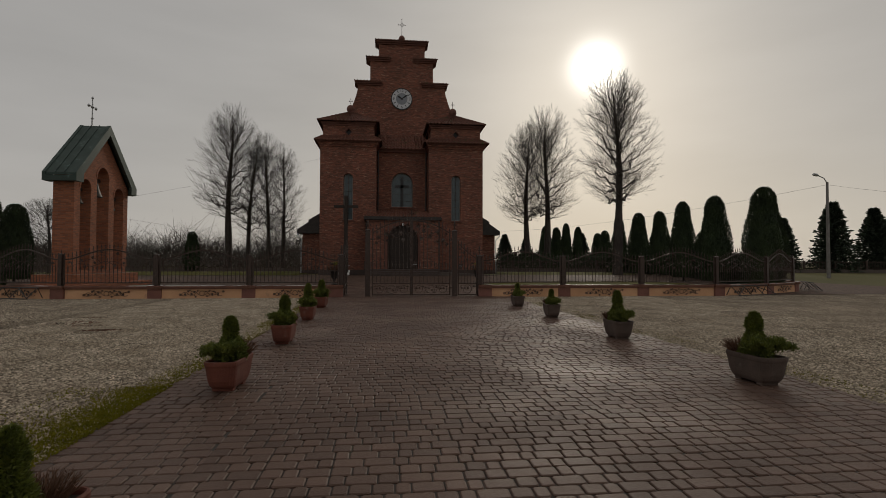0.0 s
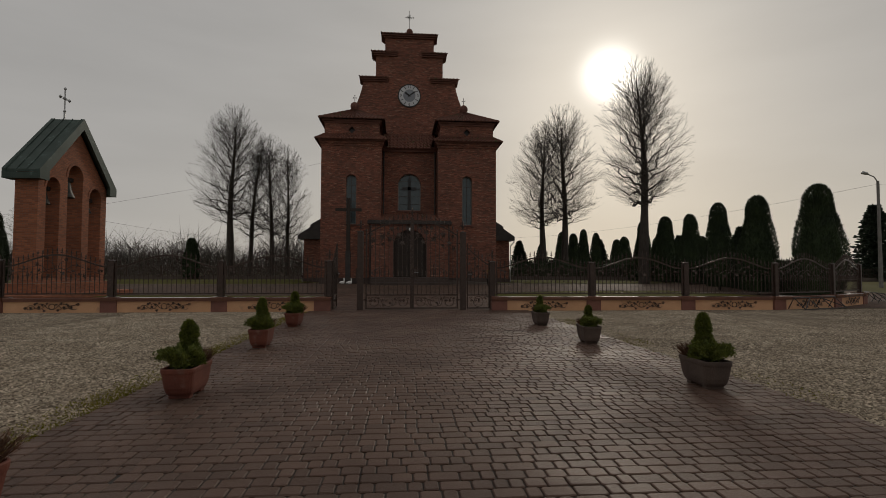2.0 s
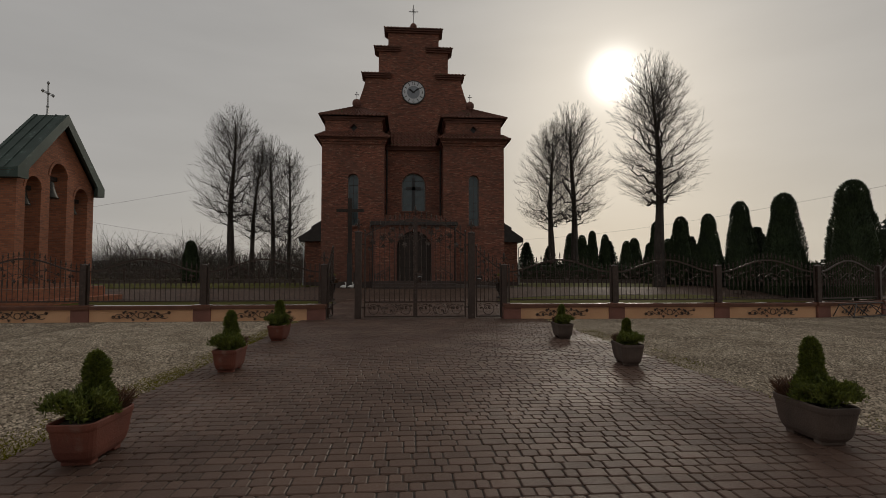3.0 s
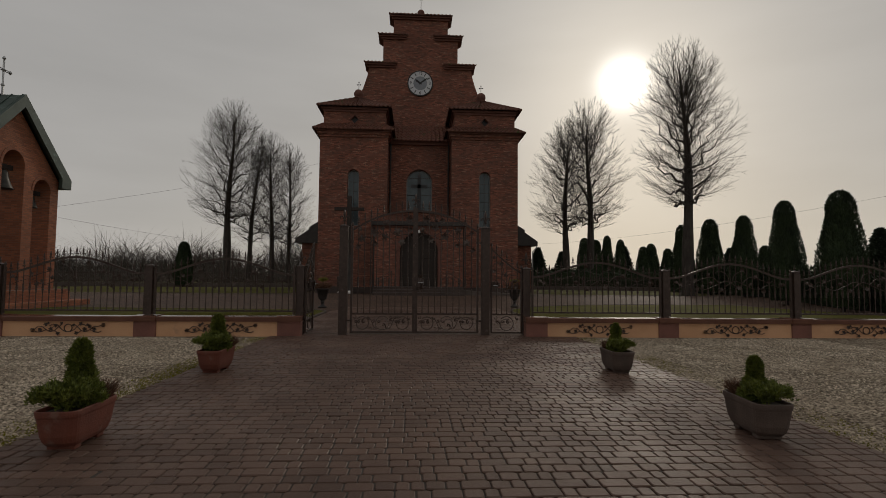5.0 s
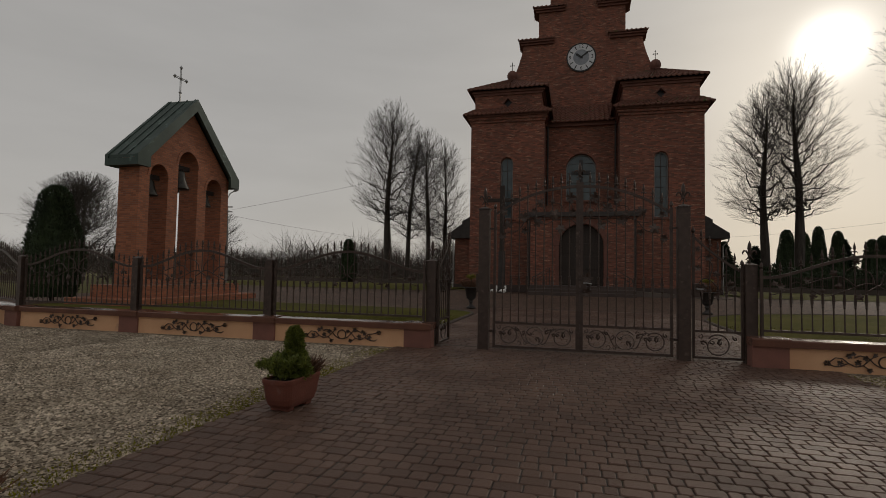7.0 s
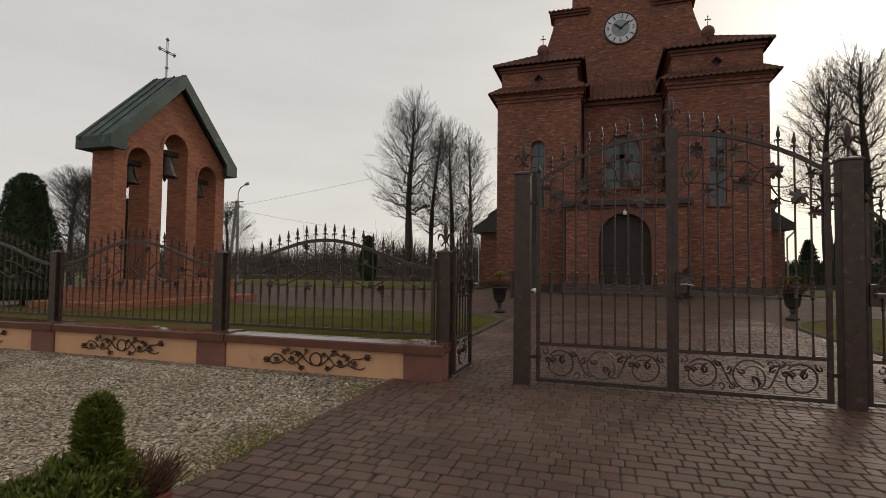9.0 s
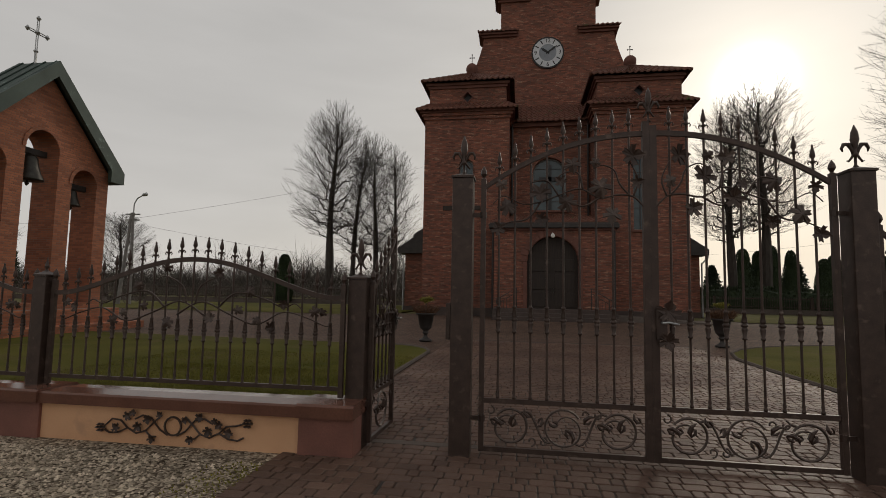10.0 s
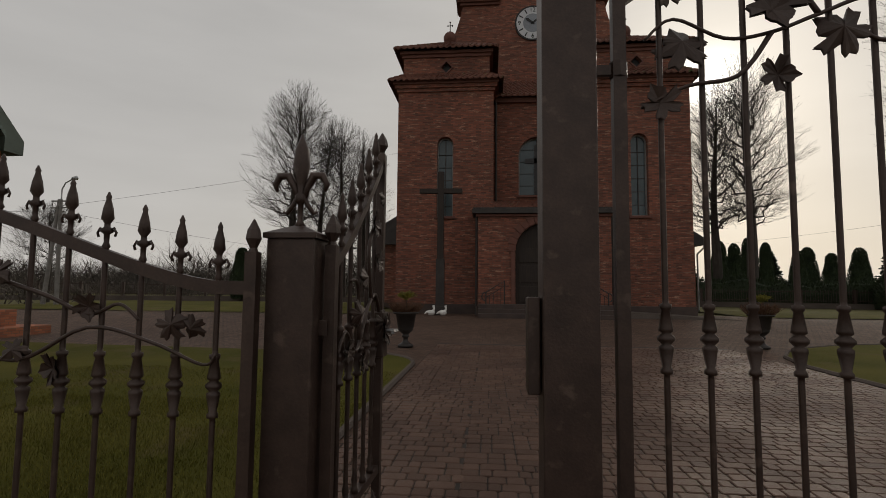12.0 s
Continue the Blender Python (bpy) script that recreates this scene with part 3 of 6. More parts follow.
def church():
    ch = thing("church", pose(CX, 46.3, 0.3) @ Matrix.Diagonal((1, 1, 1.025, 1)), "dark red brick church with twin towers and stepped gable", "church")

    def C(name, bm, material, parent=ch, label=""):
        return part(name, bm, material, parent, label)

    for s in (-1, 1):
        x0, x1 = sorted((s * 2.25, s * 6.95))
        xm = (x0 + x1) / 2
        bm = bmesh.new()
        plate(bm, [(x0, 0.45), (x1, 0.45), (x1, 10.6), (x0, 10.6)], [arch(xm - 0.40, xm + 0.40, 4.55, 8.0)], 0.0, 0.5, XZ)
        tower = C("tower_wall", bm, M_BRICK)
        for a, b_, c, d in ((x0, x0 + 0.5, 0.5, 4.7), (x1 - 0.5, x1, 0.5, 4.7), (x0 + 0.5, x1 - 0.5, 4.2, 4.7)):
            bm = bmesh.new()
            box(bm, a, b_, c, d, 0.45, 10.6)
            part("side_wall", bm, M_BRICK, tower)
        bm = bmesh.new()
        box(bm, x0 - 0.08, x1 + 0.08, -0.08, 4.8, -0.4, 0.45, 0.03)
        part("plinth", bm, M_PLINTH_DARK, tower, "dark rendered church plinth")
        for k in range(3):
            e = 0.08 + 0.09 * k
            bm = bmesh.new()
            box(bm, x0 - e, x1 + e, -e, 4.7 + e, 10.6 + 0.17 * k, 10.77 + 0.17 * k)
            part("corbel_course", bm, M_CORNICE if k == 2 else M_BRICK, tower)
        e, zi, zo = 0.45, 11.55, 11.08
        bm = bmesh.new()
        A, B, D, E = (x0 - e, -e, zo), (x1 + e, -e, zo), (x1 + e, 4.7 + e, zo), (x0 - e, 4.7 + e, zo)
        a, b_, d, e2 = (xm - 2.15, 0.2, zi), (xm + 2.15, 0.2, zi), (xm + 2.15, 4.5, zi), (xm - 2.15, 4.5, zi)
        for q in ((A, B, b_, a), (B, D, d, b_), (D, E, e2, d), (E, A, a, e2)):
            tile_slope(bm, *q, courses=3)
        part("skirt_roof", bm, M_TILE, tower, "row of weathered clay tiles round the tower")
        bm = bmesh.new()
        di = [(xm, 11.62), (xm + 0.28, 11.9), (xm, 12.18), (xm - 0.28, 11.9)]
        plate(bm, [(xm - 2.15, 11.3), (xm + 2.15, 11.3), (xm + 2.15, 12.4), (xm - 2.15, 12.4)], [di], 0.2, 0.6, XZ)
        box(bm, xm - 2.15, xm - 1.75, 0.6, 4.5, 11.3, 12.4)
        box(bm, xm + 1.75, xm + 2.15, 0.6, 4.5, 11.3, 12.4)
        part("attic_wall", bm, M_BRICK, tower)
        bm = bmesh.new()
        o2 = [(u + (0.09 if u > xm else -0.09 if u < xm else 0), v + (0.09 if v > 11.9 else -0.09 if v < 11.9 else 0)) for u, v in di]
        plate(bm, o2, [di], 0.15, 0.24, XZ)
        part("vent_surround", bm, M_CORNICE, tower)
        bm = bmesh.new()
        bm.faces.new([bm.verts.new((u, 0.45, v)) for u, v in di])
        part("vent_back", bm, M_BLACK, tower)
        for k in range(2):
            e = 0.08 + 0.1 * k
            bm = bmesh.new()
            box(bm, xm - 2.15 - e, xm + 2.15 + e, 0.2 - e, 4.5 + e, 12.4 + 0.15 * k, 12.55 + 0.15 * k)
            part("corbel_course", bm, M_CORNICE, tower)
        bm = bmesh.new()
        e, z0 = 0.42, 12.74
        A, B, D, E = (xm - 2.15 - e, 0.2 - e, z0), (xm + 2.15 + e, 0.2 - e, z0), (xm + 2.15 + e, 4.5 + e, z0), (xm - 2.15 - e, 4.5 + e, z0)
        top = (xm, 2.35, 14.15)
        for q in ((A, B), (B, D), (D, E), (E, A)):
            tile_slope(bm, q[0], q[1], top, top, courses=8)
        for q in (A, B, D, E):
            tube(bm, [q, top], 0.09, 6)
        part("hip_roof", bm, M_TILE, tower, "weathered clay-tile hipped roof")
        ball_cross(ch, xm + s * 0.0, 2.35, 14.0, 0.36, 0.55)
        arched_window(ch, xm, 0.40, 4.55, 8.0, 0.3)
        # rainwater pipe in the inner corner
        bm = bmesh.new()
        xp = s * 2.12
        tube(bm, [(xp, 1.65, 10.9), (xp, 1.65, 4.8)], 0.06, 8)
        tube(bm, [(s * 3.02, -1.2, 4.4), (s * 3.02, -1.2, -0.1)], 0.055, 8)
        C("downpipe", bm, M_DARKMETAL, ch, "dark metal rainwater pipe")
    # middle bay
    bm = bmesh.new()
    plate(bm, [(-2.25, 4.0), (2.25, 4.0), (2.25, 10.9), (-2.25, 10.9)], [arch(-0.95, 0.95, 5.85, 7.9)], 1.8, 2.3, XZ)
    C("middle_wall", bm, M_BRICK)
    arched_window(ch, 0, 0.95, 5.85, 7.9, 2.1, cross=True)
    bm = bmesh.new()
    box(bm, -2.25, 2.25, 1.6, 2.3, 10.6, 10.85)
    C("corbel_course", bm, M_CORNICE)
    bm = bmesh.new()
    tile_slope(bm, (-2.25, 1.35, 10.85), (2.25, 1.35, 10.85), (2.25, 4.2, 12.7), (-2.25, 4.2, 12.7), courses=9)
    C("pent_roof", bm, M_TILE, ch, "mossy clay-tile pent roof between the towers")
    # stepped gable
    g = [(-4.9, 10.5), (4.9, 10.5), (4.9, 14.6), (4.62, 15.2), (4.36, 15.9), (4.15, 16.6), (4.02, 17.3), (2.95, 17.35), (2.95, 19.55), (2.15, 19.6), (2.15, 21.2)]
    g = g + [(-x, z) for x, z in g[:1:-1]]
    bm = bmesh.new()
    plate(bm, g, [], 4.2, 5.3, XZ)
    gable = C("gable_wall", bm, M_BRICK, ch, "stepped brick gable")
    for x0, x1, z in ((-4.05, -1.9, 17.2), (1.9, 4.05, 17.2), (-3.0, -1.1, 19.45), (1.1, 3.0, 19.45), (-2.15, 2.15, 21.05)):
        o0, o1 = (0.28 if x0 < -2.1 else 0.0), (0.28 if x1 > 2.1 else 0.0)
        for k in range(2):
            f = 0.5 + 0.5 * k
            bm = bmesh.new()
            box(bm, x0 - o0 * f, x1 + o1 * f, 4.2 - 0.28 * f, 5.3 + 0.28 * f, z + 0.14 * k, z + 0.14 + 0.14 * k, 0.015)
            part("cornice", bm, M_CORNICE, gable)
        bm = bmesh.new()
        for ya, yb in ((3.82, 4.75), (5.68, 4.75)):
            tile_slope(bm, (x0 - o0 - 0.1, ya, z + 0.3), (x1 + o1 + 0.1, ya, z + 0.3), (x1 + o1 + 0.1, yb, z + 0.5), (x0 - o0 - 0.1, yb, z + 0.5), courses=2, h=0.07)
        tube(bm, [(x0 - o0 - 0.1, 4.75, z + 0.52), (x1 + o1 + 0.1, 4.75, z + 0.52)], 0.08, 6)
        part("cap_tiles", bm, M_TILE, gable, "row of clay cap tiles")
    ball_cross(ch, 0, 4.75, 21.55, 0.3, 1.55)
    clock(ch, 0, 4.17, 16.05, 0.98)
    # nave and aisles
    bm = bmesh.new()
    box(bm, -6.6, 6.6, 5.3, 30, -0.4, 9.5)
    C("nave_wall", bm, M_BRICK)
    bm = bmesh.new()
    plate(bm, [(-6.9, 9.4), (6.9, 9.4), (0, 14.0)], [], 5.3, 30.3, XZ)
    C("nave_roof", bm, M_TILE)
    for s in (-1, 1):
        x0, x1 = sorted((s * 6.6, s * 9.3))
        bm = bmesh.new()
        box(bm, x0, x1, 6.0, 28, 0.3, 3.75)
        aisle = C("aisle_wall", bm, M_BRICK)
        bm = bmesh.new()
        box(bm, min(s * 6.6, s * 9.38), max(s * 6.6, s * 9.38), 5.9, 28, -0.4, 0.3)
        part("plinth", bm, M_PLINTH_DARK, aisle)
        bm = bmesh.new()
        plate(bm, [(s * 9.75, 3.7), (s * 9.75, 4.05), (s * 8.7, 4.75), (s * 8.7, 4.95), (s * 6.6, 6.2), (s * 6.6, 3.7)], [], 5.6, 28.2, XZ)
        part("lean_to_roof", bm, M_DARKMETAL, aisle, "dark sheet-metal roof with boxed eaves")
        bm = bmesh.new()
        tube(bm, [(s * 9.7, 5.7, 3.8), (s * 9.7, 5.72, 3.55), (s * 9.4, 5.92, 3.2), (s * 9.4, 5.92, 0)], 0.05, 6)
        part("downpipe", bm, M_STEEL, aisle, "pale bent rainwater pipe")
    # porch
    bm = bmesh.new()
    plate(bm, [(-2.95, 0.4), (2.95, 0.4), (2.95, 4.35), (-2.95, 4.35)], [arch(-1.27, 1.27, 0.4001, 2.80)], -1.3, -0.9, XZ)
    porch = C("porch_wall", bm, M_BRICK)
    for s in (-1, 1):
        bm = bmesh.new()
        x0, x1 = sorted((s * 2.95, s * 2.55))
        box(bm, x0, x1, -0.9, 1.8, 0.4, 4.35)
        part("side_wall", bm, M_BRICK, porch)
    bm = bmesh.new()
    box(bm, -3.03, 3.03, -1.38, 1.8, -0.4, 0.4, 0.02)
    part("plinth", bm, M_PLINTH_DARK, porch)
    for k, (e, z0, z1) in enumerate(((0.1, 4.35, 4.47), (0.26, 4.47, 4.68), (0.22, 4.68, 4.74))):
        bm = bmesh.new()
        box(bm, -2.95 - e, 2.95 + e, -1.3 - e, 1.8, z0, z1, 0.02)
        part("eave_course", bm, M_CORNICE if k == 0 else M_DARKMETAL, porch)
    bm = bmesh.new()
    tile_slope(bm, (-3.15, -1.5, 4.76), (3.15, -1.5, 4.76), (2.3, 1.8, 5.5), (-2.3, 1.8, 5.5), courses=7)
    part("porch_roof", bm, M_TILE, porch, "low dark clay-tile porch roof")
    # rough voussoirs round the door
    n = 15
    for i in range(n):
        a0, a1 = math.pi * i / n, math.pi * (i + 0.88) / n
        ro = 1.58 + 0.08 * (i % 2)
        pts = [(q * math.cos(a), 2.80 + q * math.sin(a)) for q, a in ((1.29, a0), (ro, a0), (ro, a1), (1.29, a1))]
        part("voussoir", plate(bmesh.new(), pts, [], -1.38, -1.29, XZ), M_CORNICE, porch)
    for s in (-1, 1):
        bm = bmesh.new()
        x0, x1 = sorted((s * 1.29, s * 1.47))
        box(bm, x0, x1, -1.37, -1.29, 0.4, 2.80)
        part("door_jamb", bm, M_CORNICE, porch)
    door = C("door", plate(bmesh.new(), arch(-1.27, 1.27, 0.4, 2.80), [], -0.98, -0.92, XZ), M_WOOD, ch, "dark arched double church door")
    for s in (-1, 1):
        for z0, z1 in ((0.6, 1.3), (1.45, 2.2), (2.35, 2.95)):
            bm = bmesh.new()
            x0, x1 = sorted((s * 0.12, s * 1.10))
            box(bm, x0, x1, -1.02, -0.98, z0, z1, 0.012)
            part("door_panel", bm, M_WOOD, door)
        bm = bmesh.new()
        tube(bm, [(s * 0.06, -1.0, 1.3), (s * 0.06, -1.07, 1.32), (s * 0.06, -1.07, 1.5), (s * 0.06, -1.0, 1.52)], 0.012, 6)
        part("door_handle", bm, M_BRONZE, door)
    bm = bmesh.new()
    lathe(bm, [(0.02, -0.02), (0.08, 0.0), (0.1, 0.09), (0.08, 0.17), (0.03, 0.2)], 10, (0, -1.45, 4.0))
    tube(bm, [(0, -1.3, 4.25), (0, -1.45, 4.25), (0, -1.45, 4.2)], 0.015, 5)
    C("porch_lamp", bm, M_WHITE, ch, "small white globe lamp over the door")
    # steps, ramp and handrails
    for k in range(3):
        bm = bmesh.new()
        box(bm, -2.9, 2.9, -3.2 + 0.38 * k, -1.38, -0.4, 0.17 * (k + 1), 0.015)
        C("step", bm, M_PLINTH_DARK, ch, "dark stone entrance step")
    bm = bmesh.new()
    plate(bm, [(2.95, -0.35), (8.1, -0.35), (7.9, 0.0), (2.95, 0.28)], [], -2.3, -0.12, XZ)
    C("ramp", bm, M_ASPHALT, ch, "low grey ramp along the wall")
    for s in (-1, 1):
        bm = bmesh.new()
        x, y = s * 1.78, -2.1
        tube(bm, [(x, y, 0.3), (x, y, 1.5), (x + s * 0.8, y - 0.1, 1.02), (x + s * 0.8, y - 0.1, 0.1)], 0.032, 6)
        tube(bm, [(x, y, 1.28), (x + s * 0.8, y - 0.1, 0.8)], 0.016, 6)
        for k in range(4):
            f = 0.2 + 0.2 * k
            tube(bm, [(x + s * 0.8 * f, y - 0.1 * f, 1.26 - 0.48 * f), (x + s * 0.8 * f, y - 0.1 * f, 0.3)], 0.011, 5)
        pts = [(x + s * (0.8 + 0.18 * math.sin(t)), y - 0.1, 0.84 + 0.18 * math.cos(t)) for t in [i * 0.5 for i in range(7)]]
        tube(bm, pts, 0.026, 5)
        C("handrail", bm, M_DARKMETAL, ch, "wrought handrail beside the steps")
    return ch


church()


# ---- bell gable ----
def bell_gable():
    bt = thing("bell_gable", pose(-16.8, 33.1, 0) @ Matrix.Diagonal((0.95, 0.89, 1.0, 1)), "orange brick bell gable with green copper roof", "bell tower")

    def W(u, v, w):
        return (w, u, v)

    o = [(-3.0, 0.75), (3.0, 0.75), (3.0, 5.75), (0, 8.55), (-3.0, 5.75)]
    holes = [arch(-2.42, -1.35, 0.95, 5.2), arch(-0.72, 0.62, 0.95, 5.95), arch(1.25, 2.42, 0.95, 5.1)]
    wall = part("brick_wall", plate(bmesh.new(), o, holes, -1.05, 0.0, W), M_BRICK_BELL, bt)
    for a, b_, sp in ((-2.42, -1.35, 5.2), (-0.72, 0.62, 5.95), (1.25, 2.42, 5.1)):
        c, r = (a + b_) / 2, (b_ - a) / 2
        ring = [(c + (r + 0.14) * math.cos(math.pi * i / 14), sp + (r + 0.14) * math.sin(math.pi * i / 14)) for i in range(15)] + [(c - (r + 0.004) * math.cos(math.pi * i / 14), sp + (r + 0.004) * math.sin(math.pi * i / 14)) for i in range(15)]
        part("arch_ring", plate(bmesh.new(), ring, [], -0.02, 0.025, W), M_BRICK_BELL, wall)
    bm = bmesh.new()
    box(bm, -1.75, 0.5, -3.5, 3.5, -0.1, 0.75, 0.04)
    part("base", bm, M_BRICK_BELL, bt, "low orange brick base")
    bm = bmesh.new()
    box(bm, -2.3, 1.1, -4.2, 4.2, -0.1, 0.25, 0.03)
    part("base_step", bm, M_BRICK_BELL, bt, "orange brick step round the base")
    # copper roof: two slopes with standing seams, deep fascia
    for s in (-1, 1):
        e = (s * 3.4, 5.75)
        t = (0.0, 8.9)
        sl = [(e[0], e[1]), (t[0], t[1]), (t[0], t[1] + 0.09), (e[0] , e[1] + 0.12)]
        roof = part("roof_slope", plate(bmesh.new(), sl, [], -1.32, 0.3, W), M_COPPER, bt, "green copper sheet with standing seams")
        for k in range(4):
            w = -1.2 + 0.46 * k
            bm = bmesh.new()
            tube(bm, [(w, e[0], e[1] + 0.14), (w, 0, t[1] + 0.12)], 0.022, 5)
            part("standing_seam", bm, M_COPPER, roof)
        fas = [(e[0] + s * 0.05, e[1] - 0.3), (e[0] + s * 0.05, e[1] + 0.14), (0, t[1] + 0.12), (0, t[1] - 0.42), (s * 2.75, e[1] + 0.14), (s * 2.75, e[1] - 0.3)]
        part("fascia", plate(bmesh.new(), fas, [], 0.18, 0.34, W), M_COPPER, roof, "dark green copper fascia")
        part("fascia", plate(bmesh.new(), fas, [], -1.36, -1.2, W), M_COPPER, roof, "dark green copper fascia")
        bm = bmesh.new()
        u0, u1 = sorted((e[0] - s * 0.4, e[0] + s * 0.05))
        box(bm, -1.2, 0.18, u0, u1, e[1] - 0.3, e[1] - 0.02)
        part("eave_box", bm, M_COPPER, roof)
    # bells
    for c, zt, r in ((-1.88, 5.15, 0.40), (-0.05, 5.85, 0.50), (1.83, 5.0, 0.34)):
        bm = bmesh.new()
        prof = [(r * 1.0, -r * 1.75), (r * 0.97, -r * 1.65), (r * 0.8, -r * 1.3), (r * 0.64, -r * 0.8), (r * 0.56, -r * 0.3), (r * 0.42, -r * 0.08), (r * 0.1, 0)]
        lathe(bm, prof, 20, (-0.55, c, zt))
        for f in bm.faces:
            f.smooth = True
        bell = part("bell", bm, M_BRONZE, bt, "weathered bronze bell")
        bm = bmesh.new()
        box(bm, -0.65, -0.45, c - 0.62, c + 0.62, zt, zt + 0.2, 0.02)
        part("yoke", bm, M_DARKMETAL, bell, "dark steel bell yoke")
        bm = bmesh.new()
        tube(bm, [(-0.55, c, zt - r), (-0.55, c, zt - r * 1.9)], 0.03, 6)
        lathe(bm, [(0.02, -0.08), (0.07, 0), (0.02, 0.08)], 8, (-0.55, c, zt - r * 1.95))
        part("clapper", bm, M_DARKMETAL, bell)
    # ornate steel cross on the ridge
    bm = bmesh.new()
    x, z = -0.7, 8.95
    tube(bm, [(x, 0, z), (x, 0, z + 0.45)], 0.045, 6)
    for d in (-0.035, 0.035):
        tube(bm, [(x, d, z + 0.45), (x, d, z + 1.55)], 0.018, 5)
        tube(bm, [(x, -0.36, z + 1.1 + d), (x, 0.36, z + 1.1 + d)], 0.018, 5)
    for y, zz in ((0, 1.6), (-0.4, 1.1), (0.4, 1.1), (0, 0.45)):
        lathe(bm, [(0.02, -0.09), (0.085, 0), (0.02, 0.09)], 6, (x, y, z + zz))
    lathe(bm, [(0.03, -0.08), (0.1, 0), (0.03, 0.08)], 8, (x, 0, z + 1.1))
    part("ridge_cross", bm, M_STEEL, bt, "pale openwork steel cross")
    return bt


bell_gable()
# ---- wrought iron ----
SPEAR = [(0.010, 0.0), (0.016, 0.01), (0.010, 0.025), (0.011, 0.06), (0.030, 0.075), (0.012, 0.09), (0.011, 0.105), (0.024, 0.125), (0.019, 0.165), (0.009, 0.205), (0.011, 0.215), (0.003, 0.235)]
KNUCKLE = [(0.011, -0.125), (0.02192, -0.122), (0.02192, -0.108), (0.0149, -0.1), (0.02582, -0.038), (0.02582, -0.027), (0.01646, -0.02), (0.03128, -0.005), (0.03128, 0.006), (0.01646, 0.02), (0.02582, 0.028), (0.02504, 0.038), (0.0149, 0.1), (0.02114, 0.108), (0.02114, 0.122), (0.011, 0.126)]


def bar_mesh(bm, x, z0, zk, z1, k=1.0, n=7, foot=True):
    """An upright bar with a foot collar, a cast knuckle and a spear head."""
    pr = [(0.011 * k, z0)]
    if foot:
        pr = [(0.018 * k, z0), (0.018 * k, z0 + 0.02), (0.012 * k, z0 + 0.03), (0.016 * k, z0 + 0.06), (0.011 * k, z0 + 0.085), (0.011 * k, z0 + 0.10)]
    pr += [(0.011 * k, zk - 0.14 * k)] + [(r * k, zk + z * k) for r, z in KNUCKLE] + [(0.011 * k, zk + 0.14 * k)]
    pr += [(0.011 * k, z1 - 0.03), (0.011 * k, z1 - 0.02)] + [(r * k, z1 + z * k) for r, z in SPEAR]
    lathe(bm, pr, n, (x, 0, 0))
    for s in (-1, 1):
        tube(bm, [(x + s * 0.01 * k, 0, z1 + 0.075 * k), (x + s * 0.03 * k, 0, z1 + 0.085 * k), (x + s * 0.04 * k, 0, z1 + 0.065 * k), (x + s * 0.034 * k, 0, z1 + 0.05 * k)], 0.006 * k, 4)
    for q in bm.faces:
        q.smooth = len(q.verts) == 4
    return bm


def leaf_mesh(bm, c, size, turn, tilt=0.0, flip=1):
    """A five-lobed vine leaf of sheet iron, cupped, with thickness."""
    lobes = [(0, 0.04), (0.18, -0.12), (0.42, -0.22), (0.50, -0.08), (0.72, -0.08), (0.64, 0.06), (0.40, 0.20), (0.72, 0.26), (1.0, 0.32), (0.88, 0.46), (0.98, 0.62), (0.66, 0.56), (0.38, 0.50), (0.48, 0.70), (0.36, 0.82), (0.20, 0.86), (0.0, 1.08)]
    o = lobes + [(-a, b_) for a, b_ in lobes[-2:0:-1]]
    rot = Matrix.Rotation(turn, 3, "Y") @ Matrix.Rotation(tilt, 3, "X")
    c = Vector(c)
    for w, rev in ((0.0, False), (0.07, True)):
        mid = bm.verts.new(c + rot @ Vector((0, w * size + 0.12 * size * flip, 0.4 * size)))
        vs = [bm.verts.new(c + rot @ Vector((a * size * 0.66, w * size - 0.10 * size * flip * (abs(a) + abs(b_ - 0.4)), b_ * size))) for a, b_ in o]
        for i in range(len(vs)):
            f = (mid, vs[i], vs[(i + 1) % len(vs)])
            bm.faces.new(f[::-1] if rev else f)
    return bm


def curl(c, r0, r1, a0, a1, n=16):
    """A flat spiral in x and z."""
    return [(c[0] + (r0 + (r1 - r0) * i / n) * math.cos(a0 + (a1 - a0) * i / n), 0, c[1] + (r0 + (r1 - r0) * i / n) * math.sin(a0 + (a1 - a0) * i / n)) for i in range(n + 1)]


def fleur(parent, c, k=1.0):
    bm = bmesh.new()
    x, y, z = c
    lathe(bm, [(0.03 * k, 0), (0.012 * k, 0.03 * k), (0.012 * k, 0.10 * k), (0.026 * k, 0.11 * k), (0.026 * k, 0.14 * k), (0.014 * k, 0.15 * k), (0.02 * k, 0.19 * k), (0.037 * k, 0.27 * k), (0.03 * k, 0.34 * k), (0.004 * k, 0.41 * k)], 12, (x, y, z))
    for s in (-1, 1):
        pts = [(x + s * a * k, y, z + b_ * k) for a, b_ in ((0.012, 0.11), (0.025, 0.17), (0.055, 0.225), (0.095, 0.225), (0.115, 0.185), (0.105, 0.155))]
        tube(bm, pts, [0.012 * k, 0.016 * k, 0.02 * k, 0.018 * k, 0.013 * k, 0.006 * k], 6)
        pts = [(x + s * a * k, y, z + b_ * k) for a, b_ in ((0.012, 0.14), (0.03, 0.10), (0.06, 0.06), (0.075, 0.07))]
        tube(bm, pts, [0.012 * k, 0.012 * k, 0.010 * k, 0.006 * k], 5)
    for q in bm.faces:
        q.smooth = True
    return part("finial", bm, M_IRON, parent, "fleur-de-lis iron finial")


